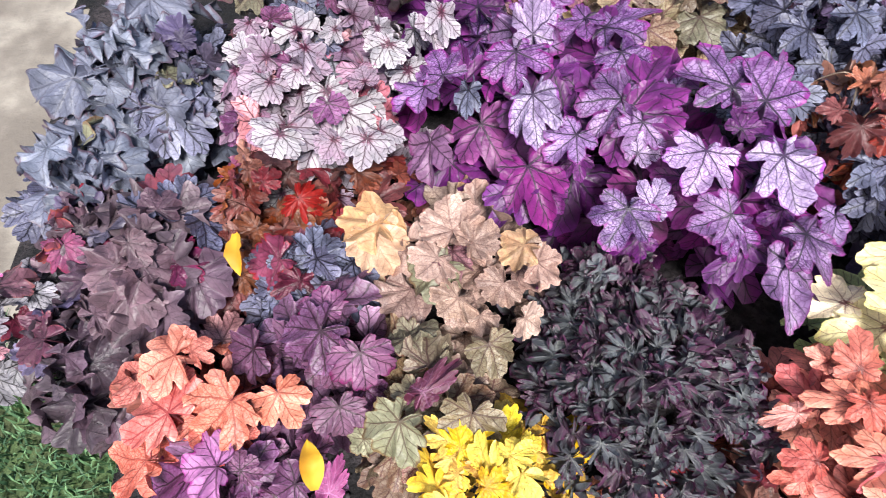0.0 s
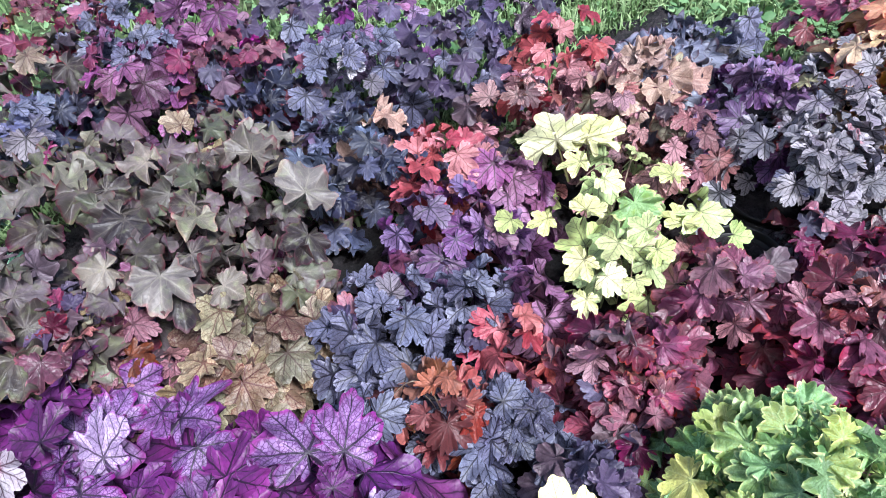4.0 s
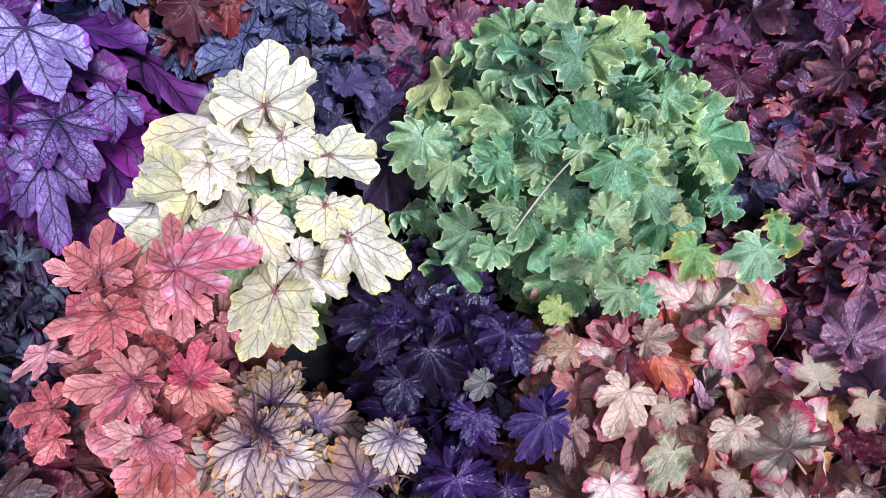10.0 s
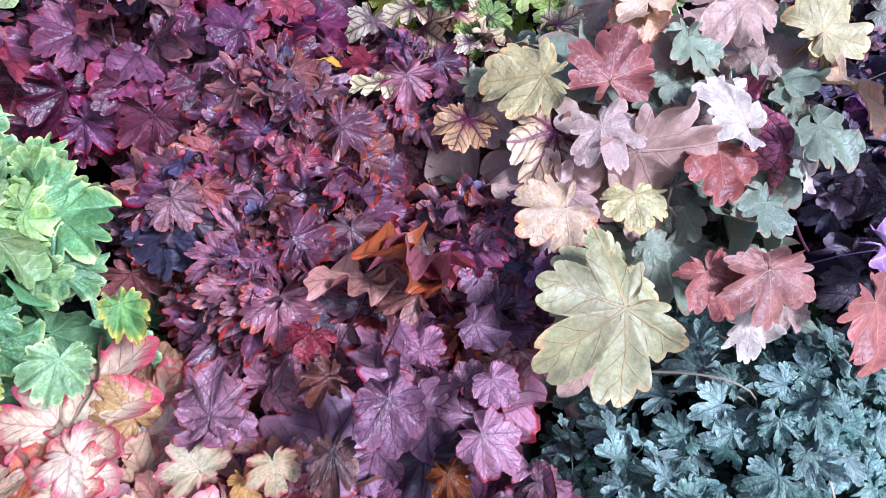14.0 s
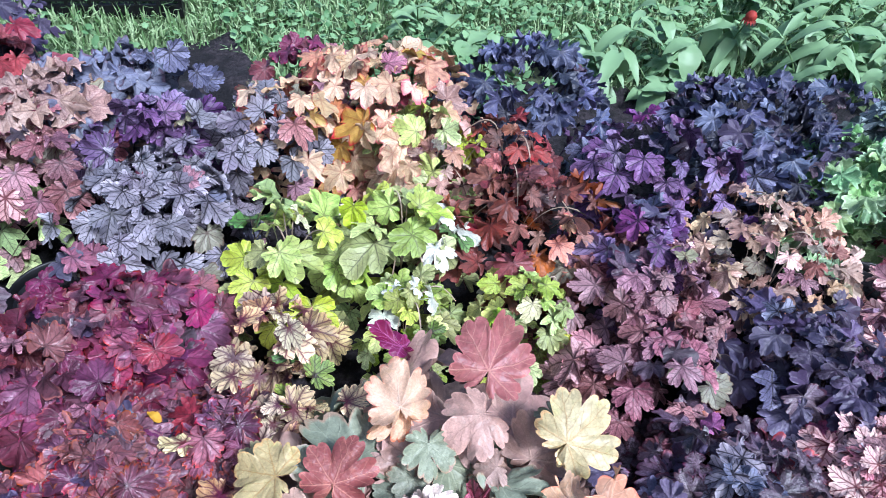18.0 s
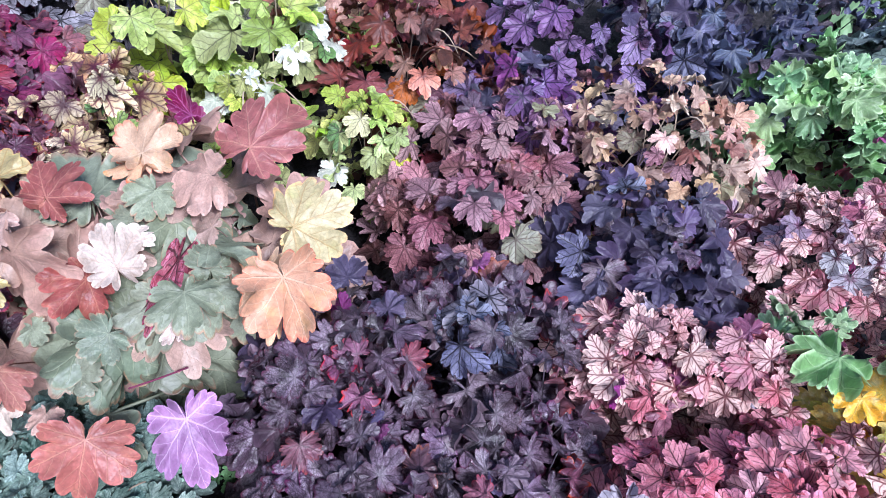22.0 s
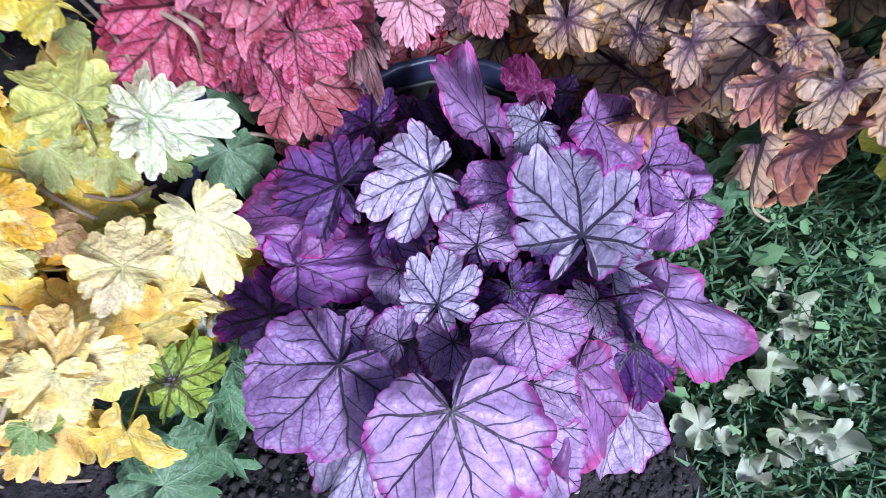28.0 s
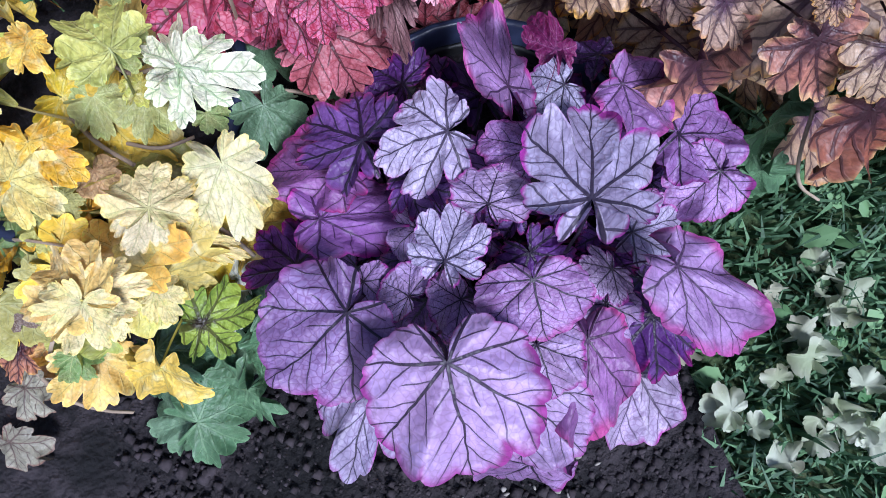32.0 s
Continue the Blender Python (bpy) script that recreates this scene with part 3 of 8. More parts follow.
style("brown_red", "brownish burgundy coral bells with crinkled leaves", 0.072, FRILL, cols=("7a4e60", "9c6c80", "b47478"), vein="38202a", vein_amount=0.5, gloss=0.34, edge="b04c40", edge_from=0.86, silver="9c8498", silver_amount=0.3)
style("black_plum", "glossy blackish plum coral bells with pointed leaves", 0.088, dict(FRILL, ruffle=0.16), cols=("361a4a", "4a2860", "2c1436"), vein="7a3c80", width=0.02, vein_amount=0.35, gloss=0.34, edge="3a1030", edge_from=0.9)
style("apricot", "apricot foamy bells with star-shaped leaves and pink edges", 0.095, MAPLE, cols=("d6a88c", "c48c76", "dcb898", "b0a07c"), vein="a5584a", vein_amount=0.45, edge="b7535a", edge_from=0.86, blotch="e0b890")
style("rose_plum", "dusky rose-purple coral bells with red-edged leaves", 0.11, dict(WAVY, ruffle=0.17), cols=("9c647a", "bc8896", "ac8a9e"), vein="4c2438", vein_amount=0.5, edge="983040", edge_from=0.94, silver="b49cac", silver_amount=0.35, gloss=0.38)
style("beige", "large-leaved beige and dusty rose coral bells", 0.17, dict(MAPLE, depth=0.3, teeth=0.1), cols=("b4705f", "c79c82", "b4b096", "e2c690", "9fa292"), vein="dcb89c", width=0.022, vein_amount=0.45, blotch="c3a58c", mottled=0.25)
style("blue_green", "blue-green filigree alumroot with silvery lobed leaves", 0.058, dict(DEEP, teeth=0.18), cols=("6a867a", "8a9e92", "a0b0a4"), vein="3d6660", width=0.04, vein_amount=0.5, silver="b8cac0", silver_amount=0.4)
style("green_gold", "green and gold foamy bells with dark leaf hearts", 0.085, LOBED, cols=("6f9858", "8cac60", "b0bc64"), vein="4c4034", width=0.05, vein_amount=0.75, heart="4e4438", heart_to=0.25)
style("green", "fresh green coral bells with broad leaves", 0.1, LOBED, cols=("749a64", "90b080", "648a5a"), vein="a5cf98", vein_amount=0.4)
style("ginger", "ginger pink coral bells with curly leaves", 0.08, dict(DEEP, ruffle=0.14), cols=("bd8a72", "cfa48c", "bc8a82"), vein="8c4c40", vein_amount=0.4, blotch="d6ae94")
style("yellow", "yellow and lime green coral bells with pale veins", 0.09, PLAIN, cols=("f4c034", "f6dc74", "e2cc5c", "c0c46a"), vein="d3d398", vein_amount=0.3, blotch="f4f0c4")
style("orchid", "orchid purple coral bells with dark veins in a pot", 0.075, dict(PLAIN, depth=0.03, back=0.3, long=0.06, teeth=0.045, tooth=3, per_lobe=18, rings=(0.0, 0.2, 0.42, 0.64, 0.84, 1.0)), cols=("a87cb4", "bc9cc6", "c8b2d2"), vein="2f1c3c", width=0.023, vein_amount=0.95, edge="a04a98", edge_from=0.88, silver="c2aedb", silver_amount=0.4)
style("rose", "rose pink coral bells with dark crimson veins", 0.075, dict(PLAIN, depth=0.24), cols=("bc5068", "d48292", "e6b6bc"), vein="581c34", width=0.032, vein_amount=0.85, silver="dcaab8", silver_amount=0.4)
style("dark_plum", "dark plum coral bells with silvery sheen", 0.074, dict(LOBED, ruffle=0.16), cols=("36262e", "56424e", "705c6a", "84707e"), vein="34222c", vein_amount=0.5, gloss=0.36, edge="5e2c48", edge_from=0.88, silver="a898a8", silver_amount=0.5, heart="988a96", heart_to=0.3)
style("toffee", "toffee and purple variegated coral bells", 0.085, dict(PLAIN, ruffle=0.08), cols=("d0b094", "dcc4ac", "caa684"), vein="5a3a4c", width=0.045, vein_amount=0.75, heart="8a6c84", heart_to=0.5, spread=0.5, edge="c9a05c", edge_from=0.86)
style("pink_silver", "pale pink coral bells with wine-red veins", 0.07, PLAIN, cols=("e2b2b4", "f0d8ce", "d08c9c"), vein="7c2438", width=0.05, vein_amount=0.85)
style("violet", "violet coral bells with dark veins", 0.088, PLAIN, cols=("6c4478", "866090", "a08cae"), vein="301c44", width=0.042, vein_amount=0.85)
style("cocoa", "cocoa red foamy bells with lobed leaves", 0.075, DEEP, cols=("74403a", "925448", "a06a5c", "a84c40"), vein="4a2220", vein_amount=0.5)
style("tan", "tan pink coral bells with small leaves", 0.06, DEEP, cols=("cfae98", "bf9884", "dcc4ae"), vein="8f5c4c", vein_amount=0.4)
style("blush", "silvery blush coral bells with burgundy veins", 0.08, LOBED, cols=("9d6472", "b98a92", "7c4858"), vein="54202e", width=0.042, vein_amount=0.7, silver="cfa8a8", silver_amount=0.4)
style("dusk", "grey-violet coral bells with smooth rounded leaves", 0.078, ROUND, cols=("5f5470", "786d88", "524862"), vein="453c54", vein_amount=0.4)
style("magenta", "magenta undersides of turned coral bells leaves", 0.09, PLAIN, cols=("8a3068", "a04a88", "7a2458"), vein="c58ab8", vein_amount=0.4)
style("marbled", "cream coral bells with burgundy veined hearts", 0.085, PLAIN, cols=("e6cda8", "ecdcb4", "d5b284"), vein="74344a", width=0.05, vein_amount=0.8, spread=0.7, heart="7a3a50", heart_to=0.5)
style("orchid_pale", "pale orchid purple coral bells leaves", 0.075, dict(PLAIN, depth=0.3, back=0.3, long=0.14, teeth=0.07, tooth=3, per_lobe=18, rings=(0.0, 0.2, 0.42, 0.64, 0.84, 1.0)), cols=("b8a8c8", "c8bcd4", "b498c0"), vein="3a2a48", width=0.028, vein_amount=0.9, edge="b050a8", edge_from=0.9, silver="d6cfe8", silver_amount=0.5)
style("orchid_pink", "magenta orchid leaves", 0.075, dict(PLAIN, depth=0.03, back=0.28, long=0.12, teeth=0.04, tooth=3, per_lobe=18, rings=(0.0, 0.2, 0.42, 0.64, 0.84, 1.0)), cols=("a878b4", "b68cc2", "be9ac8"), vein="4a1c50", width=0.022, vein_amount=0.85, edge="b03c94", edge_from=0.8)
style("orchid_deep", "deep purple leaves of orchid coral bells", 0.075, PLAIN, cols=("7a4a96", "8c62a8", "6e3c86"), vein="2a1434", width=0.042, vein_amount=0.9, edge="93327e", edge_from=0.85)
style("yellow_pale", "pale cream yellow leaves", 0.09, PLAIN, cols=("f3dfa0", "f6eac0", "eed890"), vein="cfd296", vein_amount=0.45, blotch="d8d890", edge="e6cf80", edge_from=0.9)
style("yellow_lime", "lime green and yellow coral bells", 0.09, PLAIN, cols=("b4be70", "ccc880", "96b06c"), vein="dfe2a8", vein_amount=0.4)
style("green_grey", "dull grey-green older coral bells leaves", 0.09, PLAIN, cols=("6f9070", "87a482", "5f7f62"), vein="9cb694", vein_amount=0.4)
BIG = dict(MAPLE, pucker=0.03, long=0.04, depth=0.3, ruffle=0.12, teeth=0.12, tooth=3, per_lobe=18, rings=(0.0, 0.2, 0.42, 0.64, 0.84, 1.0))
style("beige_red", "dusty red large leaves", 0.17, BIG, cols=("a8685e", "b87c70", "a0685c"), vein="d8a890", width=0.022, vein_amount=0.5, blotch="c08a74")
style("beige_pink", "dusty pink large-leaved coral bells", 0.17, BIG, cols=("bc9a90", "c8aa9c", "b0948a"), vein="d2b4a4", width=0.022, vein_amount=0.4, blotch="b4a294")
style("beige_peach", "peach large leaves", 0.17, BIG, cols=("dab494", "e2c2a6", "cc9e7e"), vein="f0d4b8", width=0.022, vein_amount=0.4, blotch="d8b080", edge="c98064", edge_from=0.92)
style("beige_cream", "cream large leaves", 0.17, BIG, cols=("ccbc90", "d4c69c", "bcb88c"), vein="c7a268", width=0.022, vein_amount=0.45, edge="d8b888", edge_from=0.92, blotch="cfc890")
style("beige_pale", "pale pinkish white leaves", 0.17, BIG, cols=("dccabe", "e4d6cc", "d4bcac"), vein="d8b8a4", width=0.022, vein_amount=0.4)
style("beige_sage", "sage grey-green large-leaved coral bells", 0.17, BIG, cols=("9aa088", "a8ac98", "8c9682"), vein="bcc0a8", width=0.022, vein_amount=0.4, edge="a58c78", edge_from=0.93)
style("magenta_pale", "pale magenta turned leaf underside", 0.1, BIG, cols=("a878ac", "b488b4"), vein="d8b4dc", width=0.024, vein_amount=0.7)
style("amethyst_pale", "silvery amethyst leaves", 0.155, LOBED, cols=("987ca8", "ac94b8", "a47eae"), vein="40204c", width=0.032, vein_amount=0.9, silver="ddd2e6", silver_amount=0.5, edge="9c5aa4", edge_from=0.94)
style("amethyst_deep", "deep purple large-leaved coral bells", 0.155, LOBED, cols=("6b2c72", "7d3e86", "8f3c86"), vein="2c1036", width=0.032, vein_amount=0.85)
style("mauve_pale", "pale mauve leaves", 0.115, PLAIN, cols=("9a6a90", "a87ea0", "b388a6"), vein="4c2040", width=0.036, vein_amount=0.85, edge="8a3f74", edge_from=0.88)
style("olive_pale", "pale olive leaves", 0.11, PLAIN, cols=("a5a088", "b0ac98", "96947c"), vein="6d4a48", width=0.032, vein_amount=0.7, edge="8d7460", edge_from=0.92)
style("peach_gold", "golden peach leaves", 0.105, WAVY, cols=("d2b088", "d8bc9c", "c8a482"), vein="a87858", vein_amount=0.4, blotch="e6cc9c")
style("salmon_pink", "pink and white salmon leaves", 0.1, DEEP, cols=("d98c88", "e6aca4", "d07c78"), vein="8c2c30", width=0.03, vein_amount=0.6, blotch="f2d8d0")
style("olive_wave_pale", "pale olive wavy leaves", 0.12, WAVY, cols=("867c7c", "98928a", "7c7468"), vein="b4ac9c", vein_amount=0.3, edge="8a5f66", edge_from=0.9, blotch="989c7c")
style("lime_pale", "pale cream lime leaves", 0.1, LOBED, cols=("eeecb8", "e6e8a8", "f2f0cc"), vein="6d6050", width=0.026, vein_amount=0.7)
style("apricot_pale", "pale apricot foamy bells with pointed lobes", 0.095, MAPLE, cols=("d8bc9c", "e4ccac", "c8b08c"), vein="b06c58", vein_amount=0.45, edge="b8686a", edge_from=0.92, blotch="e6c8a4")
style("apricot_pink", "cream leaves with wide pink edges", 0.095, MAPLE, cols=("ecd8b8", "e8ccb0"), vein="c07870", vein_amount=0.45, edge="c0465e", edge_from=0.62)
style("apricot_gold", "yellow and orange turned foamy bells", 0.095, MAPLE, cols=("d2a455", "c9b068", "d8894c"), vein="a86440", vein_amount=0.4, edge="bb5248", edge_from=0.85)
style("apricot_sage", "sage and cream leaves with rosy edges", 0.095, MAPLE, cols=("b8b48c", "c8bc94", "c8a888"), vein="dccfa8", width=0.026, vein_amount=0.5, edge="b04a5c", edge_from=0.8, blotch="c89878")
style("green_gold_soft", "green frilled leaves turning yellow at the edge", 0.085, dict(FRILL, depth=0.2, teeth=0.14, ruffle=0.18, waves=9), cols=("6f9858", "8cac60", "a0b468"), vein="a8c878", vein_amount=0.4, edge="c8b858", edge_from=0.7, blotch="b8bc64")
style("dusk_plum", "dusky violet leaves with dark veins", 0.09, dict(FRILL, ruffle=0.16), cols=("6a4f84", "7c6294", "5e4474"), vein="382348", width=0.034, vein_amount=0.7)
style("mint_frill", "fresh pale green coral bells with frilled leaves", 0.074, dict(FRILL, depth=0.24), cols=("86ac74", "9cc088", "b0cc98"), vein="c4dcb0", vein_amount=0.4, edge="c0d8ac", edge_from=0.86)
style("silver_green", "silvery grey-green coral bells with dark veins", 0.085, PLAIN, cols=("84948e", "9aa8a4", "a8b4b4"), vein="4a5458", width=0.036, vein_amount=0.8)
style("coral_pink", "dull coral pink coral bells", 0.09, LOBED, cols=("a04450", "b8606a", "c8929a"), vein="78262e", vein_amount=0.6)
style("ember", "upright orange-red leaves with dark veins", 0.1, WAVY, cols=("a8564a", "b86e60", "a04c46"), vein="7a2a2c", vein_amount=0.5, edge="a83c3c", edge_from=0.9)
style("orchid_soft", "pale orchid older leaves", 0.075, dict(PLAIN, depth=0.1, back=0.3, long=0.08, teeth=0.05, per_lobe=15), cols=("bcaac6", "cabcd2", "b8a0c4"), vein="4a3858", width=0.026, vein_amount=0.8, edge="b060a8", edge_from=0.92, silver="d4cade", silver_amount=0.5)
style("yellow_white", "creamy white leaves marbled with green", 0.09, LOBED, cols=("e8e4c0", "ece8d0", "d8dcb0"), vein="8fae78", width=0.03, vein_amount=0.6, blotch="b8cc90", mottled=0.5)
style("lime_white", "silvery white turned leaves", 0.09, LOBED, cols=("dcdccc", "e6e6da", "ccd0b8"), vein="b0bcae", vein_amount=0.4)
style("rose_red", "crimson rose leaves with dark veins", 0.075, PLAIN, cols=("a02c48", "bc4862", "c86a84"), vein="4c1428", width=0.034, vein_amount=0.85, silver="cf9ab4", silver_amount=0.5)
style("toffee_red", "russet leaves with dark purple hearts", 0.085, dict(PLAIN, ruffle=0.08), cols=("c08068", "cc967e", "b46c58"), vein="54303e", width=0.055, vein_amount=0.85, heart="6a4658", heart_to=0.6, edge="d0a878", edge_from=0.88, spread=0.8)
style("teal_frill", "teal green coral bells with finely frilled leaves", 0.07, FRILL, cols=("6f9c88", "8fb8a2", "5c8674"), vein="a4c4b0", vein_amount=0.4, edge="a8c8b4", edge_from=0.9)

# ---- ground ----
def patch(name, x0, x1, y0, y1, z, material, cells, rough, label, category, edge=0.0, keep=None):
    """An uneven sheet of ground."""
    nx, ny = cells
    verts = []
    for j in range(ny + 1):
        for i in range(nx + 1):
            x, y = x0 + (x1 - x0) * i / nx, y0 + (y1 - y0) * j / ny
            rim = min(i, nx - i, j, ny - j) == 0
            verts.append((x, y, z + (0 if rim else rough * noise.noise((x * 2.3, y * 2.3, 3.1)) + rough * 0.5 * noise.noise((x * 9, y * 9, 1.7))) - (edge if rim else 0)))
    faces = [(j * (nx + 1) + i, j * (nx + 1) + i + 1, (j + 1) * (nx + 1) + i + 1, (j + 1) * (nx + 1) + i) for j in range(ny) for i in range(nx)]
    if keep:
        faces = [f for f in faces if keep(*[sum(verts[v][a] for v in f) / 4 for a in (0, 1)])]
    return tagged(new(name, solid(name, verts, faces, material, True)), label, category, kind="structure")


patch("ground", -60, 60, -60, 60, 0.0, TURF, (2, 2), 0, "mown grassy ground around the flower bed", "ground")
LX, LY = (2.995, -1.342)


def in_bed(x, y):
    wob = 0.05 * noise.noise((x * 3, y * 3, 0.5))
    back = 1.34 + 0.5 * min(1, max(0, 1.0 - x) / 0.8) - 0.10 * max(0, x - 2.6) - 0.35 * max(0, x - 3.0)
    if x < -0.83 + wob - 0.1 * y and y > 0.3 or x < -0.56 + wob and y < 0.3:
        return False
    if y < -0.17 - 0.4 * (x + 0.5) + wob or x > LX + 0.25 * max(0, y - LY) + max(0, y - LY - 0.2) * 1.1 + wob * 0.4:
        return False
    return y < back + wob


patch("bed_soil", -1.3, 4.5, -1.75, 2.0, 0.02, SOIL, (116, 75), 0.02, "dark soil of the planted bed", "soil", 0.03, in_bed)

# ---- the bed, clump by clump ----
plant("slate", -0.560, 0.805, 0.144, 0.33, 40)
plant("slate", -0.641, 0.598, 0.116, 0.286, 26)
plant("white", -0.205, 0.758, 0.161, 0.33, 34)
plant("white", -0.280, 0.799, 0.147, 0.297, 22)
plant("plum_grey", -0.443, 0.416, 0.145, 0.297, 36)
plant("plum_grey", -0.532, 0.268, 0.121, 0.264, 26)
plant("pewter", -0.696, 0.310, 0.088, 0.275, 16)
plant("rust", -0.275, 0.556, 0.114, 0.264, 30)
plant("rust", -0.315, 0.437, 0.082, 0.22, 18)
plant("slate_vein", -0.179, 0.387, 0.098, 0.242, 22)
plant("gold", 0.147, 0.050, 0.111, 0.297, 38)
plant("black_frill", 0.373, 0.178, 0.163, 0.33, 130)
plant("black_frill", 0.342, 0.299, 0.134, 0.286, 70)
plant("copper", 0.777, 0.654, 0.092, 0.33, 18)
plant("slate_vein", 0.870, 0.592, 0.112, 0.297, 26)
plant("slate_vein", 0.671, 0.708, 0.105, 0.286, 22)
plant("slate_vein", 0.757, 0.876, 0.171, 0.33, 34)
plant("slate_vein", 0.940, 0.833, 0.081, 0.33, 12)
plant("dusk", 0.936, 0.413, 0.105, 0.286, 26)
plant("burgundy", 1.122, 0.583, 0.138, 0.319, 40)
plant("burgundy", 1.084, 0.496, 0.112, 0.297, 24)
plant("burgundy", 1.394, 0.615, 0.148, 0.33, 38)
plant("burgundy", 1.535, 0.438, 0.161, 0.33, 40)
plant("green_frill", 1.165, 0.235, 0.180, 0.440, 100)
plant("lime", 1.433, 0.999, 0.166, 0.297, 10)
plant("lime", 1.272, 0.782, 0.122, 0.297, 9)
plant("coral_pink", 1.073, 1.239, 0.142, 0.33, 24)
plant("mauve", 1.182, 1.144, 0.112, 0.308, 14)
plant("violet", 0.994, 1.049, 0.156, 0.319, 28)
plant("mauve", 1.072, 0.804, 0.083, 0.308, 8)
plant("coral_pink", 0.968, 0.721, 0.089, 0.308, 12)
plant("olive_wave", 0.253, 1.605, 0.256, 0.352, 34)
plant("olive_wave", 0.514, 1.388, 0.257, 0.363, 36)
plant("olive_wave", 0.350, 1.224, 0.210, 0.341, 24)
plant("olive_wave", 0.558, 1.117, 0.160, 0.319, 18)
plant("olive_wave", 0.193, 2.264, 0.251, 0.33, 22)
plant("navy", 0.892, 1.405, 0.191, 0.33, 40)
plant("navy", 0.758, 1.690, 0.144, 0.33, 20)
plant("navy", 0.168, 2.017, 0.150, 0.297, 20)
plant("mauve", 0.423, 2.081, 0.225, 0.352, 24)
plant("slate_vein", 0.482, 2.083, 0.156, 0.374, 14)
plant("burgundy", 0.697, 1.970, 0.190, 0.352, 26)
plant("slate_vein", 0.967, 1.738, 0.215, 0.363, 36)
plant("dusk", 1.274, 1.641, 0.183, 0.385, 40)
plant("coral_pink", 1.562, 1.479, 0.165, 0.363, 26)
plant("peach", 1.663, 1.241, 0.169, 0.363, 26)
plant("blush", 1.353, 1.350, 0.169, 0.341, 26)
plant("blush", 1.591, 1.054, 0.157, 0.341, 26)
plant("peach", 0.987, 1.440, 0.090, 0.341, 8)
plant("slate", 1.879, 1.331, 0.133, 0.319, 20)
plant("violet", 1.881, 1.049, 0.149, 0.352, 26)
plant("pewter", 1.783, 0.770, 0.222, 0.352, 56)
plant("pewter", 2.142, 0.938, 0.178, 0.352, 24)
plant("burgundy", 2.353, 1.219, 0.136, 0.352, 18)
plant("apricot", 2.376, 1.066, 0.145, 0.363, 18)
plant("olive", 0.532, 1.001, 0.153, 0.286, 24)
plant("blush", 0.232, 1.081, 0.150, 0.286, 24)
plant("olive", 0.413, 0.917, 0.123, 0.264, 18)
plant("dusk", 0.179, 1.216, 0.133, 0.297, 24)
plant("dusk", -0.162, 1.284, 0.162, 0.308, 26)
plant("green_frill", -0.191, 1.746, 0.108, 0.33, 18)
plant("burgundy", 1.592, 0.473, 0.132, 0.308, 34)
plant("black_plum", 0.949, 0.072, 0.097, 0.258, 24)
plant("black_plum", 1.003, 0.184, 0.082, 0.192, 20)
plant("black_plum", 0.896, -0.088, 0.062, 0.236, 16)
plant("toffee", 0.764, -0.006, 0.070, 0.264, 30)
plant("toffee", 0.855, -0.089, 0.063, 0.264, 20)
plant("apricot", 1.161, -0.041, 0.125, 0.280, 22)
plant("apricot", 1.139, -0.026, 0.084, 0.269, 17)
plant("apricot", 1.213, -0.096, 0.086, 0.269, 17)
plant("apricot", 1.315, -0.172, 0.085, 0.258, 14)
plant("apricot", 1.313, -0.015, 0.067, 0.258, 7)
plant("brown_red", 1.583, 0.163, 0.134, 0.341, 90)
plant("brown_red", 1.472, 0.039, 0.109, 0.319, 70)
plant("brown_red", 1.770, 0.167, 0.108, 0.33, 50)
plant("brown_red", 1.592, 0.227, 0.107, 0.33, 44)
plant("rose_plum", 1.489, -0.165, 0.113, 0.270, 12)
plant("rose_plum", 1.374, -0.053, 0.066, 0.281, 5)
plant("rose_plum", 1.475, -0.324, 0.092, 0.281, 9)
plant("rose_plum", 1.373, -0.225, 0.080, 0.259, 6)
plant("marbled", 1.867, 0.116, 0.103, 0.319, 14)
plant("marbled", 1.936, 0.343, 0.112, 0.319, 14)
plant("blue_green", 1.831, -0.461, 0.176, 0.275, 110)
plant("blue_green", 1.922, -0.509, 0.116, 0.264, 50)
plant("green_gold", 2.022, -0.789, 0.153, 0.341, 70)
plant("green", 2.128, -0.667, 0.091, 0.352, 8)
plant("green", 2.172, -0.807, 0.065, 0.308, 6)
plant("green", 1.795, -0.717, 0.085, 0.286, 14)
plant("burgundy", 1.682, 0.482, 0.182, 0.33, 50)
plant("burgundy", 1.616, 0.298, 0.155, 0.319, 40)
plant("burgundy", 1.586, 0.656, 0.122, 0.33, 36)
plant("pewter", 1.781, 0.794, 0.184, 0.352, 50)
plant("violet", 1.840, 1.006, 0.158, 0.363, 24)
plant("pewter", 1.966, 0.913, 0.130, 0.352, 20)
plant("slate", 1.731, 1.262, 0.153, 0.341, 24)
plant("blush", 1.565, 1.214, 0.182, 0.352, 30)
plant("apricot_pale", 2.486, 0.943, 0.275, 0.418, 50)
plant("apricot", 2.479, 0.930, 0.242, 0.407, 20)
plant("apricot_pale", 2.206, 0.955, 0.169, 0.385, 20)
plant("apricot_gold", 2.297, 0.902, 0.093, 0.374, 6)
plant("lime_bright", 2.037, 0.525, 0.153, 0.363, 22)
plant("lime_bright", 2.289, 0.465, 0.174, 0.363, 26)
plant("lime_bright", 2.504, 0.732, 0.139, 0.374, 14)
plant("lime_bright", 2.439, 0.170, 0.114, 0.33, 34, size=0.042)
plant("lime_bright", 2.203, 0.287, 0.099, 0.33, 26, size=0.042)
plant("tan", 2.459, 0.645, 0.134, 0.352, 22)
plant("navy", 2.871, 0.790, 0.234, 0.44, 60)
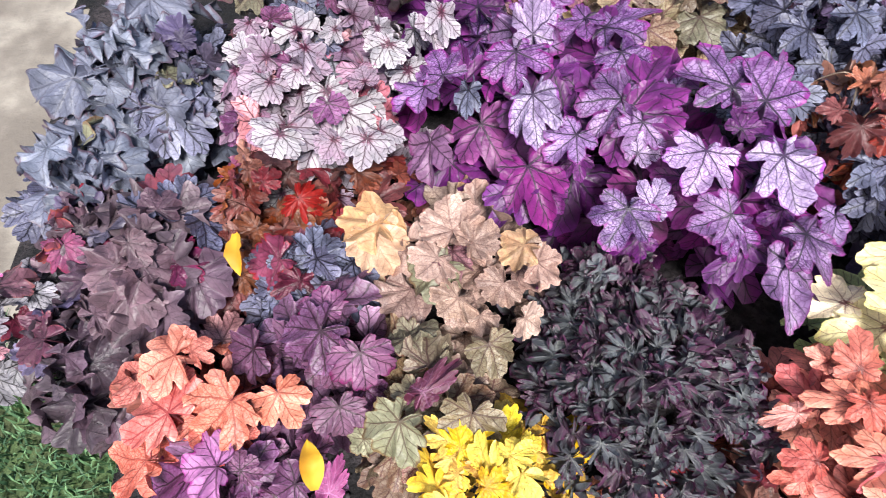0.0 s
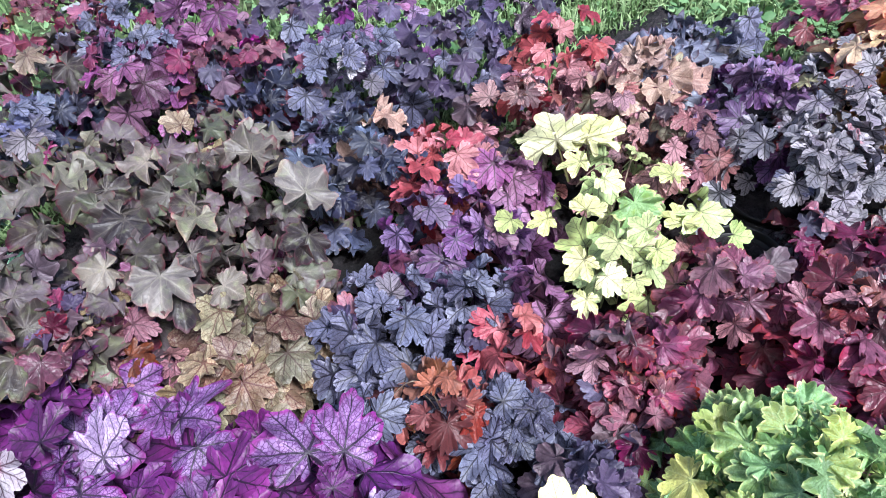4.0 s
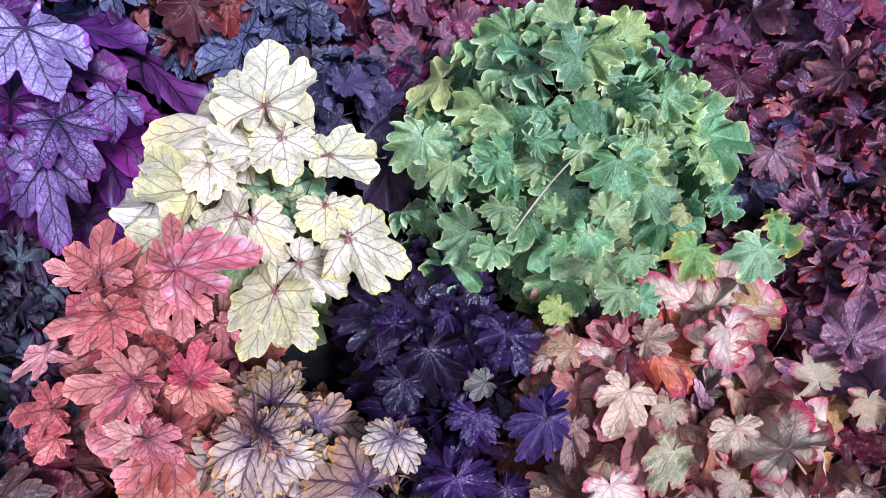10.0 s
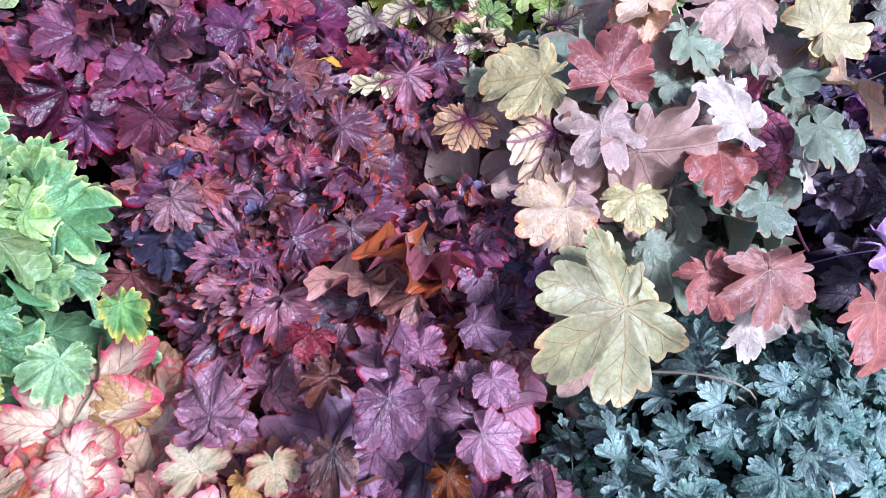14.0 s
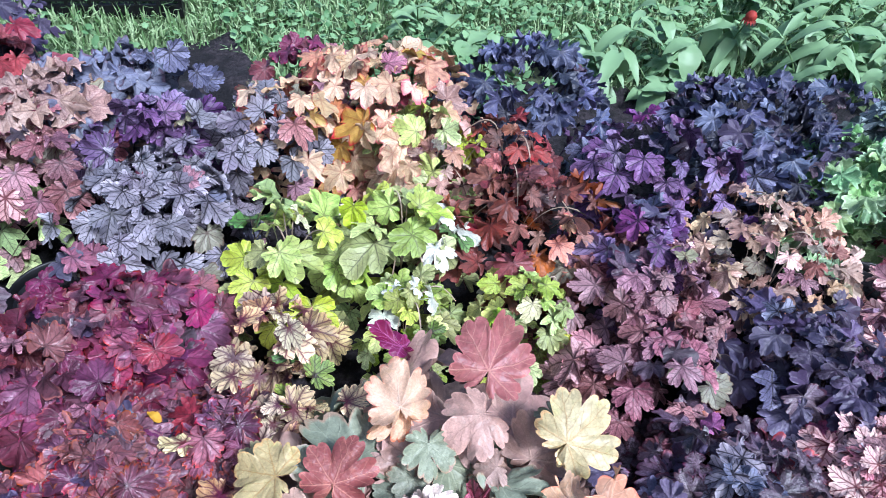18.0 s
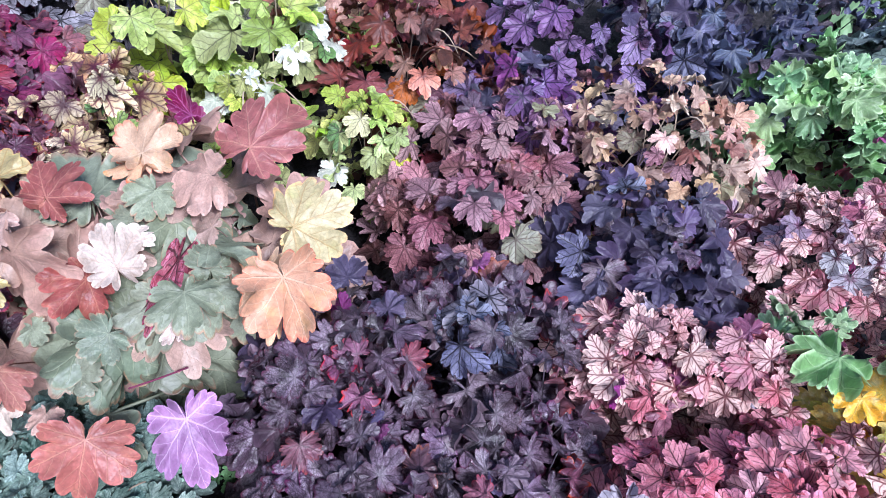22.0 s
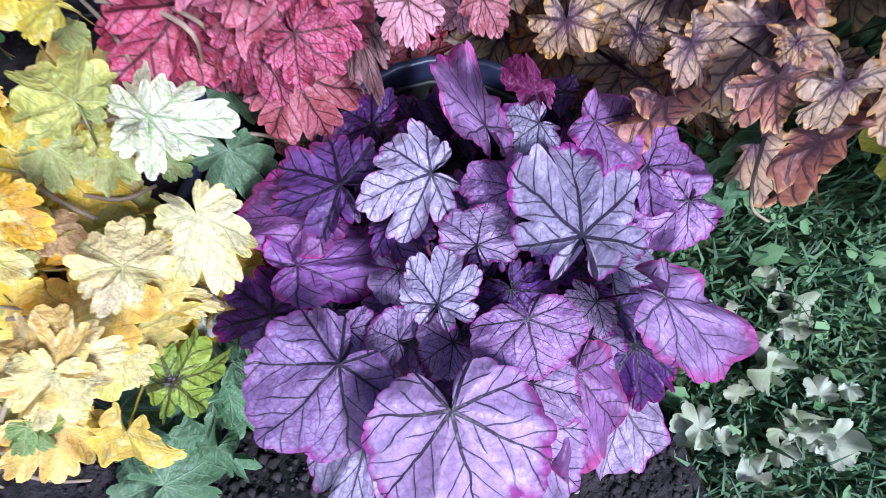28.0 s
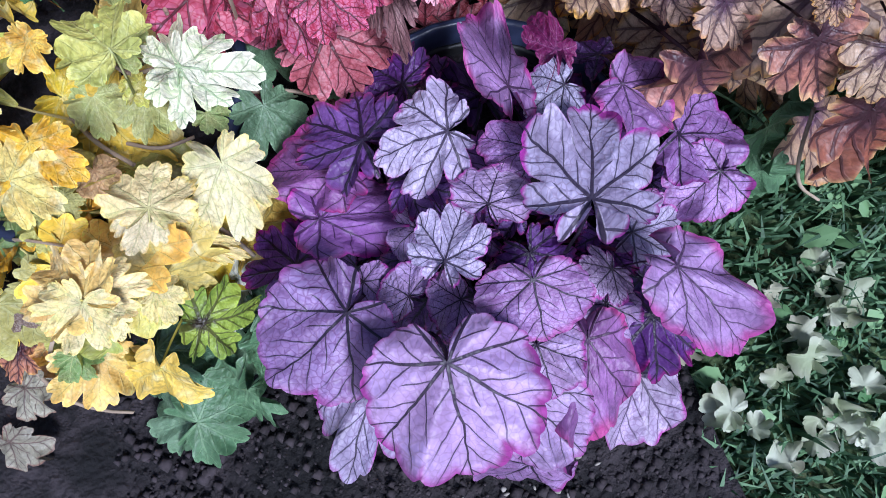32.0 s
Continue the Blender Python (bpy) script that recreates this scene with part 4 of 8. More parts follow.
plant("navy", 3.432, 0.369, 0.287, 0.418, 80)
plant("cocoa", 2.591, 0.409, 0.228, 0.363, 60)
plant("cocoa", 2.692, 0.623, 0.140, 0.374, 24)
plant("violet", 3.015, 0.379, 0.248, 0.396, 46)
plant("violet", 2.787, 0.178, 0.165, 0.374, 28)
plant("tan", 3.094, 0.063, 0.245, 0.363, 70)
plant("blush", 2.695, 0.064, 0.221, 0.352, 50)
plant("blush", 2.607, -0.080, 0.178, 0.33, 36)
plant("dusk", 2.923, -0.218, 0.213, 0.341, 50)
plant("dusk", 2.919, -0.326, 0.144, 0.33, 26)
plant("mint_frill", 3.548, 0.088, 0.209, 0.374, 70, size=0.065)
plant("silver_green", 3.880, 0.149, 0.171, 0.396, 44)
plant("burgundy", 3.764, 0.002, 0.100, 0.33, 12)
plant("dark_plum", 2.334, -0.369, 0.198, 0.341, 64)
plant("dark_plum", 2.554, -0.396, 0.182, 0.341, 44)
plant("dark_plum", 2.289, -0.568, 0.174, 0.33, 64)
plant("dark_plum", 2.503, -0.605, 0.190, 0.33, 72)
plant("dark_plum", 2.364, -0.710, 0.152, 0.308, 56)
plant("dark_plum", 2.548, -0.752, 0.121, 0.297, 32)
plant("dark_plum", 2.246, -0.425, 0.141, 0.352, 32)
plant("pink_silver", 3.281, -0.288, 0.175, 0.363, 56)
plant("pink_silver", 3.350, -0.343, 0.170, 0.374, 40)
plant("pink_silver", 2.827, -0.442, 0.140, 0.341, 50)
plant("pink_silver", 2.976, -0.490, 0.098, 0.352, 16)
plant("rose", 2.851, -0.798, 0.156, 0.418, 84)
plant("rose", 2.821, -0.929, 0.120, 0.396, 64)
plant("rose", 2.666, -0.813, 0.088, 0.363, 26)
plant("yellow", 3.195, -0.716, 0.107, 0.363, 36)
plant("mint_frill", 3.103, -0.493, 0.077, 0.385, 4)
plant("burgundy", 3.449, -0.865, 0.181, 0.363, 60)
plant("toffee", 3.177, -1.050, 0.165, 0.363, 90)
plant("yellow", 3.354, -1.276, 0.090, 0.33, 30)
plant("mint_frill", 3.499, -1.104, 0.087, 0.352, 8)
plant("ginger", 2.337, -0.893, 0.124, 0.308, 70)
plant("ginger", 2.363, -1.005, 0.074, 0.264, 24)
plant("amethyst_deep", 0.146, 0.741, 0.165, 0.297, 9)
plant("amethyst_deep", 0.376, 0.659, 0.180, 0.308, 12)
plant("amethyst_deep", 0.578, 0.546, 0.142, 0.297, 10)
plant("coral", -0.323, 0.178, 0.117, 0.242, 14)
plant("mauve", -0.134, 0.250, 0.119, 0.253, 12)
plant("mauve", -0.239, 0.055, 0.119, 0.242, 12)
plant("olive", 0.041, 0.179, 0.124, 0.242, 16)
plant("peach", 0.088, 0.409, 0.145, 0.253, 20)
plant("rust", -0.081, 0.565, 0.094, 0.242, 14)
plant("plum_grey", -0.579, 0.467, 0.111, 0.275, 20)
plant("beige_sage", 1.962, -0.047, 0.215, 0.374, 12)
plant("beige_pink", 2.119, -0.062, 0.208, 0.374, 12)
plant("beige_pink", 1.834, -0.081, 0.167, 0.363, 9)
plant("beige_sage", 1.961, -0.216, 0.144, 0.308, 8)
plant("beige_pink", 1.975, -0.065, 0.141, 0.363, 10, size=0.085)
plant("beige_sage", 2.090, -0.168, 0.128, 0.363, 9, size=0.085)
plant("yellow", 2.559, -1.049, 0.146, 0.22, 22, size=0.05)
plant("orchid_deep", 2.879, -1.210, 0.125, 0.200, 44, size=0.036)
plant("orchid", 2.840, -1.300, 0.070, 0.150, 8, size=0.05)
plant("yellow", 2.620, -1.140, 0.090, 0.200, 16, size=0.05)
plant("green_grey", 2.670, -1.200, 0.060, 0.110, 9, size=0.042)
plant("salmon", 0.632, 0.162, 0.097, 0.225, 16)
plant("lime", 0.786, 0.304, 0.088, 0.275, 8)
plant("blush", 2.764, 0.124, 0.157, 0.33, 26)
plant("dark_plum", 2.530, -0.270, 0.118, 0.33, 19)
plant("dark_plum", 2.223, -0.382, 0.107, 0.319, 20)
plant("brown_red", 1.450, 0.188, 0.088, 0.308, 40)
plant("brown_red", 1.560, 0.055, 0.095, 0.319, 50)
plant("brown_red", 1.678, -0.086, 0.090, 0.340, 34)
plant("brown_red", 1.636, -0.172, 0.070, 0.320, 20)
plant("brown_red", 1.627, 0.233, 0.107, 0.319, 50)
plant("burgundy", 1.675, 0.427, 0.118, 0.319, 34)
plant("burgundy", 1.585, 0.176, 0.092, 0.308, 24)
plant("pink_silver", 3.453, -0.611, 0.109, 0.374, 26)
plant("pink_silver", 3.547, -0.728, 0.097, 0.374, 24)
plant("rose", 3.392, -0.738, 0.063, 0.363, 10)
plant("burgundy", 3.407, -0.823, 0.133, 0.363, 30)
plant("burgundy", 3.381, -0.933, 0.109, 0.352, 24)
plant("pink_silver", 3.397, -0.931, 0.049, 0.385, 6)
plant("pink_silver", 3.695, -0.616, 0.104, 0.363, 18)
plant("yellow", 3.292, -0.645, 0.073, 0.374, 8)
plant("yellow", 3.243, -0.779, 0.070, 0.363, 8)
plant("pink_silver", 2.980, -0.530, 0.100, 0.374, 20)
plant("pink_silver", 2.791, -0.461, 0.089, 0.363, 16)
plant("blush", 2.617, -0.819, 0.057, 0.396, 10)
plant("dark_plum", 2.530, -0.772, 0.102, 0.33, 24)
plant("slate_vein", 2.518, -0.340, 0.106, 0.352, 12)
plant("rose", 2.709, -0.669, 0.079, 0.396, 16)
plant("rose", 2.932, -0.709, 0.119, 0.407, 26)
plant("rose", 2.631, -0.830, 0.066, 0.385, 12)
plant("burgundy", 0.219, 2.564, 0.214, 0.363, 26)
plant("slate_vein", 0.431, 2.417, 0.192, 0.363, 26)
plant("mauve", 0.675, 2.273, 0.170, 0.374, 20)
plant("dusk", 0.936, 2.091, 0.184, 0.374, 26)
plant("violet", 1.168, 1.972, 0.165, 0.374, 22)
plant("dusk", 1.556, 1.766, 0.162, 0.385, 24)
plant("amethyst_deep", 0.120, 1.018, 0.142, 0.286, 9)
plant("amethyst", 0.200, 0.901, 0.116, 0.275, 6)
plant("tan", 3.095, -0.009, 0.190, 0.363, 36)
plant("mint_frill", 3.574, 0.073, 0.148, 0.384, 26, size=0.06)
plant("silver_green", 3.904, 0.154, 0.146, 0.406, 24)
plant("burgundy", 4.083, 0.053, 0.100, 0.363, 12)
plant("navy", 3.498, 0.427, 0.191, 0.407, 30)
plant("dusk", 2.944, -0.250, 0.168, 0.341, 26)
plant("teal_frill", -0.168, 1.619, 0.163, 0.363, 44)
plant("olive_wave", 0.037, 1.240, 0.195, 0.352, 22)
plant("olive_wave", 0.567, 1.576, 0.197, 0.363, 14)
plant("slate_vein", -0.101, 1.253, 0.144, 0.33, 20)
plant("mauve", -0.145, 1.106, 0.136, 0.308, 12)
plant("white", -0.091, 0.848, 0.132, 0.308, 14)
plant("slate", -0.591, 0.994, 0.093, 0.33, 8)
plant("dusk", -0.458, 0.857, 0.078, 0.308, 8)
plant("burgundy", 0.155, 1.147, 0.140, 0.319, 16)
plant("pink_silver", 3.554, -0.179, 0.149, 0.374, 24)
plant("burgundy", 3.805, -0.127, 0.104, 0.363, 12)
plant("rust", 0.497, 0.017, 0.074, 0.22, 10)
plant("salmon", 0.396, 0.020, 0.068, 0.126, 8)
plant("apricot", 1.042, -0.167, 0.063, 0.247, 8)
plant("apricot", 1.112, -0.238, 0.063, 0.236, 8)
plant("apricot", 0.990, -0.171, 0.047, 0.225, 5)
plant("apricot_pink", 1.222, -0.020, 0.076, 0.341, 6)
plant("apricot_pink", 1.242, -0.175, 0.078, 0.33, 6)
plant("slate_vein", -0.257, 1.033, 0.097, 0.308, 10)
plant("olive_wave", -0.329, 1.079, 0.110, 0.33, 8)
plant("rose_plum", 1.217, -0.297, 0.069, 0.248, 5)
plant("olive_wave", -0.160, 2.044, 0.168, 0.363, 10)
plant("slate_vein", 0.074, 1.967, 0.150, 0.363, 12)
plant("navy", 3.799, 0.372, 0.127, 0.396, 10)
plant("slate_vein", 1.962, 1.274, 0.132, 0.363, 12)
plant("blue_green", 1.625, -0.425, 0.117, 0.264, 36)
plant("green", 1.628, -0.663, 0.072, 0.264, 6)
plant("rust", 1.577, -0.104, 0.079, 0.33, 8)
plant("mint_frill", 3.089, -0.519, 0.061, 0.385, 4)
plant("pink_silver", 3.074, -0.715, 0.078, 0.374, 12)
plant("yellow", 3.155, -0.641, 0.061, 0.374, 7)
plant("rose", 3.048, -0.812, 0.065, 0.374, 9)
plant("toffee", 3.024, -1.003, 0.054, 0.33, 8)
plant("green_frill", 1.144, 0.139, 0.057, 0.44, 6)
plant("green", 2.138, -0.459, 0.031, 0.11, 8, size=0.02)
plant("green", 2.078, -0.424, 0.026, 0.11, 6, size=0.018)
plant("green_frill", 1.173, 0.147, 0.049, 0.462, 5)
plant("salmon", 0.649, 0.027, 0.047, 0.214, 7)
orchid = bed_plant("orchid", 2.865, -1.228)
leaf(orchid, "orchid_pale", 2.897, -1.235, 0.285, 2.925, -1.180, 0.270, 0, 0.95)
leaf(orchid, "orchid_pink", 2.930, -1.281, 0.270, 2.957, -1.333, 0.255, 1, 0.72)
leaf(orchid, "orchid", 2.759, -1.242, 0.255, 2.707, -1.267, 0.240, 2, 1.12)
leaf(orchid, "orchid", 2.801, -1.285, 0.280, 2.789, -1.349, 0.263, 3, 1.15)
leaf(orchid, "orchid_pale", 2.762, -1.277, 0.225, 2.722, -1.326, 0.208, 4, 0.8)
leaf(orchid, "orchid", 2.834, -1.317, 0.220, 2.857, -1.368, 0.205, 0, 0.9)
leaf(orchid, "orchid", 2.850, -1.294, 0.245, 2.849, -1.328, 0.236, 1, 1.2)
leaf(orchid, "orchid_pink", 2.885, -1.303, 0.210, 2.864, -1.364, 0.192, 2, 0.75)
leaf(orchid, "orchid_soft", 2.916, -1.338, 0.175, 2.887, -1.385, 0.160, 3, 0.975)
leaf(orchid, "orchid_deep", 2.930, -1.303, 0.200, 2.921, -1.350, 0.187, 4, 0.9)
leaf(orchid, "orchid", 2.858, -1.261, 0.265, 2.853, -1.294, 0.256, 0, 1.5)
leaf(orchid, "orchid_pale", 2.818, -1.235, 0.265, 2.839, -1.206, 0.256, 1, 1)
leaf(orchid, "orchid", 2.851, -1.214, 0.262, 2.865, -1.193, 0.256, 2, 1.5)
leaf(orchid, "orchid_pale", 2.846, -1.166, 0.255, 2.804, -1.159, 0.243, 3, 1.2)
leaf(orchid, "orchid", 2.886, -1.192, 0.255, 2.865, -1.170, 0.247, 4, 1.1)
leaf(orchid, "orchid_deep", 2.799, -1.143, 0.225, 2.768, -1.104, 0.212, 0, 1.1)
leaf(orchid, "orchid_pink", 2.779, -1.148, 0.205, 2.731, -1.127, 0.192, 1, 0.95)
leaf(orchid, "orchid_pink", 2.756, -1.173, 0.200, 2.817, -1.183, 0.182, 2, 0.75)
leaf(orchid, "orchid_deep", 2.818, -1.174, 0.225, 2.841, -1.194, 0.216, 3, 1.3)
leaf(orchid, "orchid", 2.812, -1.202, 0.205, 2.791, -1.207, 0.199, 4, 1.4)
leaf(orchid, "orchid", 2.793, -1.243, 0.230, 2.781, -1.227, 0.225, 0, 1.6)
leaf(orchid, "orchid", 2.820, -1.256, 0.240, 2.799, -1.257, 0.235, 1, 1.5)
leaf(orchid, "orchid", 2.770, -1.224, 0.220, 2.780, -1.244, 0.213, 2, 1.3)
leaf(orchid, "orchid_pale", 2.911, -1.269, 0.225, 2.894, -1.277, 0.220, 3, 1.7)
leaf(orchid, "orchid", 2.905, -1.287, 0.205, 2.902, -1.318, 0.196, 4, 1.1)
leaf(orchid, "orchid", 2.988, -1.204, 0.210, 3.040, -1.213, 0.197, 0, 1)
leaf(orchid, "orchid", 3.004, -1.235, 0.210, 2.965, -1.245, 0.197, 1, 1)
leaf(orchid, "orchid_pink", 2.956, -1.169, 0.240, 2.982, -1.199, 0.228, 2, 1.1)
leaf(orchid, "orchid_pale", 2.925, -1.156, 0.235, 2.898, -1.159, 0.226, 3, 1.3)
leaf(orchid, "orchid_pink", 2.892, -1.146, 0.240, 2.892, -1.084, 0.225, 4, 0.5)
leaf(orchid, "magenta", 2.913, -1.151, 0.280, 2.909, -1.121, 0.272, 0, 0.6)
leaf(orchid, "orchid_pale", 2.939, -1.251, 0.205, 2.978, -1.252, 0.196, 1, 1)
leaf(orchid, "orchid_deep", 2.838, -1.096, 0.180, 2.821, -1.070, 0.173, 2, 1.5)
leaf(orchid, "orchid_deep", 2.727, -1.190, 0.170, 2.706, -1.154, 0.159, 3, 1.2)
leaf(orchid, "orchid_pink", 2.839, -1.265, 0.215, 2.843, -1.282, 0.210, 4, 1.3)
leaf(orchid, "orchid_deep", 2.966, -1.132, 0.200, 2.945, -1.111, 0.191, 0, 0.8)
leaf(orchid, "orchid_deep", 2.892, -1.114, 0.150, 2.895, -1.061, 0.137, 1, 0.9)
leaf(orchid, "orchid_deep", 2.856, -1.212, 0.150, 2.833, -1.221, 0.143, 2, 1.2)
leaf(orchid, "orchid_deep", 2.920, -1.218, 0.150, 2.906, -1.197, 0.143, 3, 1.2)
leaf(orchid, "orchid_deep", 2.789, -1.214, 0.150, 2.773, -1.193, 0.143, 4, 1.2)
leaf(orchid, "orchid_deep", 2.882, -1.273, 0.160, 2.891, -1.294, 0.154, 0, 1.2)
leaf(orchid, "orchid_deep", 2.840, -1.288, 0.170, 2.860, -1.285, 0.164, 1, 1.2)
leaf(orchid, "orchid_deep", 2.756, -1.145, 0.150, 2.732, -1.139, 0.143, 2, 1.2)
leaf(orchid, "orchid_deep", 2.984, -1.218, 0.150, 3.004, -1.238, 0.143, 3, 1.2)
leaf(orchid, "orchid_deep", 2.946, -1.283, 0.150, 2.943, -1.317, 0.140, 4, 1.2)
yellow_pot = bed_plant("yellow", 2.583, -1.038)
leaf(yellow_pot, "yellow", 2.639, -1.108, 0.290, 2.633, -1.142, 0.279, 0, 1.1)
leaf(yellow_pot, "yellow_lime", 2.688, -1.066, 0.280, 2.669, -1.032, 0.271, 1, 1.1)
leaf(yellow_pot, "yellow_lime", 2.687, -1.057, 0.270, 2.708, -1.069, 0.262, 2, 0.9)
leaf(yellow_pot, "yellow_white", 2.719, -1.087, 0.270, 2.760, -1.093, 0.258, 3, 0.85)
leaf(yellow_pot, "yellow_white", 2.716, -1.081, 0.260, 2.705, -1.107, 0.251, 4, 1.1)
leaf(yellow_pot, "yellow_white", 2.718, -1.084, 0.270, 2.719, -1.046, 0.261, 0, 0.8)
leaf(yellow_pot, "yellow_pale", 2.680, -1.155, 0.270, 2.688, -1.126, 0.262, 1, 1.3)
leaf(yellow_pot, "yellow_pale", 2.675, -1.151, 0.260, 2.659, -1.172, 0.252, 2, 1)
leaf(yellow_pot, "yellow_pale", 2.719, -1.136, 0.250, 2.721, -1.181, 0.236, 3, 0.85)
leaf(yellow_pot, "yellow", 2.638, -1.192, 0.280, 2.621, -1.158, 0.271, 4, 1.1)
leaf(yellow_pot, "yellow_pale", 2.638, -1.194, 0.280, 2.619, -1.215, 0.272, 0, 1.2)
leaf(yellow_pot, "yellow_pale", 2.636, -1.188, 0.270, 2.670, -1.191, 0.259, 1, 0.8)
leaf(yellow_pot, "yellow_pale", 2.644, -1.181, 0.200, 2.650, -1.203, 0.193, 2, 1.1)
leaf(yellow_pot, "green_grey", 2.755, -1.018, 0.150, 2.769, -1.053, 0.138, 3, 1.2)
leaf(yellow_pot, "green_grey", 2.820, -1.063, 0.140, 2.786, -1.038, 0.129, 4, 1.1)
leaf(yellow_pot, "green_grey", 2.741, -1.073, 0.170, 2.748, -1.114, 0.156, 0, 1)
leaf(yellow_pot, "yellow_lime", 2.683, -1.070, 0.230, 2.670, -1.097, 0.221, 1, 1)
leaf(yellow_pot, "yellow_lime", 2.650, -1.054, 0.220, 2.644, -1.082, 0.211, 2, 1)
leaf(yellow_pot, "yellow", 2.648, -1.046, 0.280, 2.633, -1.061, 0.273, 3, 1.2)
leaf(yellow_pot, "green", 2.649, -0.993, 0.250, 2.640, -0.975, 0.246, 4, 1.2)
leaf(yellow_pot, "yellow_lime", 2.692, -1.013, 0.260, 2.700, -1.026, 0.255, 0, 1)
leaf(yellow_pot, "yellow", 2.709, -1.051, 0.330, 2.687, -1.048, 0.324, 1, 1)
leaf(yellow_pot, "green_grey", 2.593, -1.200, 0.100, 2.607, -1.241, 0.087, 2, 1.1)
leaf(yellow_pot, "green_grey", 2.596, -1.262, 0.070, 2.647, -1.262, 0.055, 3, 1.2)
leaf(yellow_pot, "green_grey", 2.587, -1.259, 0.060, 2.558, -1.224, 0.049, 4, 1.1)
leaf(yellow_pot, "lime_white", 2.677, -1.175, 0.130, 2.651, -1.219, 0.116, 0, 0.4)
leaf(yellow_pot, "yellow_lime", 2.557, -1.192, 0.150, 2.565, -1.213, 0.143, 1, 1.2)
leaf(yellow_pot, "olive_pale", 2.489, -1.193, 0.100, 2.502, -1.219, 0.091, 2, 1.1)
leaf(yellow_pot, "toffee_red", 2.517, -1.171, 0.140, 2.507, -1.196, 0.132, 3, 0.8)
leaf(yellow_pot, "olive", 2.533, -1.144, 0.160, 2.543, -1.165, 0.152, 4, 1)
leaf(yellow_pot, "yellow_pale", 2.674, -1.157, 0.200, 2.705, -1.180, 0.188, 0, 0.4)
leaf(yellow_pot, "peach_gold", 2.637, -1.101, 0.220, 2.639, -1.121, 0.213, 1, 1.1)
leaf(yellow_pot, "yellow", 2.689, -1.074, 0.250, 2.676, -1.082, 0.245, 2, 1)
leaf(yellow_pot, "yellow_lime", 2.587, -1.117, 0.200, 2.571, -1.124, 0.195, 3, 1.2)
leaf(yellow_pot, "yellow_lime", 2.602, -1.103, 0.200, 2.609, -1.117, 0.194, 4, 1.2)
leaf(yellow_pot, "green_grey", 2.597, -1.095, 0.140, 2.573, -1.093, 0.134, 0, 1.2)
leaf(yellow_pot, "yellow_lime", 2.704, -1.069, 0.180, 2.713, -1.084, 0.174, 1, 1.2)
leaf(yellow_pot, "yellow_pale", 2.611, -1.181, 0.200, 2.616, -1.202, 0.193, 2, 1.1)
leaf(yellow_pot, "yellow_pale", 2.537, -0.980, 0.330, 2.497, -0.939, 0.310, 0, 1)
leaf(yellow_pot, "yellow", 2.663, -1.025, 0.330, 2.695, -0.985, 0.330, 1, 1.1)
leaf(yellow_pot, "yellow", 2.607, -0.994, 0.320, 2.631, -0.960, 0.320, 2, 1)
leaf(yellow_pot, "yellow_pale", 2.453, -1.015, 0.290, 2.422, -1.004, 0.270, 3, 1.4)
leaf(yellow_pot, "yellow_lime", 2.462, -0.970, 0.280, 2.434, -0.948, 0.260, 0, 1.2)
leaf(yellow_pot, "yellow", 2.484, -1.049, 0.310, 2.519, -1.036, 0.310, 1, 1.1)
leaf(yellow_pot, "yellow", 2.590, -1.045, 0.330, 2.582, -1.015, 0.320, 2, 1.3)
leaf(yellow_pot, "yellow", 2.611, -1.084, 0.320, 2.626, -1.068, 0.320, 3, 1.5)
leaf(yellow_pot, "yellow_lime", 2.548, -1.104, 0.310, 2.550, -1.067, 0.310, 0, 1.2)
leaf(yellow_pot, "yellow", 2.431, -1.061, 0.260, 2.399, -1.057, 0.230, 1, 1.3)
leaf(yellow_pot, "yellow_lime", 2.487, -1.106, 0.270, 2.479, -1.138, 0.240, 2, 1.2)
leaf(yellow_pot, "yellow_lime", 2.544, -1.150, 0.260, 2.521, -1.167, 0.230, 3, 1.2)
leaf(yellow_pot, "yellow_lime", 2.559, -1.031, 0.300, 2.568, -1.047, 0.280, 3, 1.6)
leaf(yellow_pot, "yellow", 2.625, -1.125, 0.290, 2.653, -1.122, 0.280, 2, 1.4)
leaf(yellow_pot, "yellow_lime", 2.591, -1.130, 0.280, 2.562, -1.128, 0.260, 1, 1.3)
leaf(yellow_pot, "yellow", 2.458, -1.067, 0.260, 2.440, -1.086, 0.230, 1, 1.3)
leaf(yellow_pot, "yellow_lime", 2.513, -1.010, 0.270, 2.485, -1.000, 0.250, 0, 1.3)
cream_plant = bed_plant("cream", 0.796, 0.340)
leaf(cream_plant, "cream", 0.828, 0.328, 0.360, 0.839, 0.415, 0.370, 0, 1)
leaf(cream_plant, "cream", 0.791, 0.330, 0.340, 0.688, 0.368, 0.310, 1, 0.8)
leaf(cream_plant, "cream", 0.812, 0.283, 0.350, 0.786, 0.358, 0.350, 2, 0.9)
leaf(cream_plant, "cream", 0.838, 0.282, 0.360, 0.838, 0.239, 0.340, 3, 1.35)
leaf(cream_plant, "cream", 0.760, 0.265, 0.360, 0.752, 0.232, 0.340, 0, 1.2)
leaf(cream_plant, "cream", 0.735, 0.261, 0.330, 0.693, 0.337, 0.320, 1, 0.85)
leaf(cream_plant, "cream", 0.884, 0.264, 0.340, 0.958, 0.273, 0.310, 2, 0.75)
leaf(cream_plant, "cream", 0.865, 0.192, 0.350, 0.859, 0.160, 0.330, 3, 1.4)
leaf(cream_plant, "cream", 0.880, 0.165, 0.320, 0.946, 0.144, 0.280, 0, 1)
leaf(cream_plant, "cream", 0.774, 0.215, 0.330, 0.729, 0.230, 0.310, 1, 1.1)
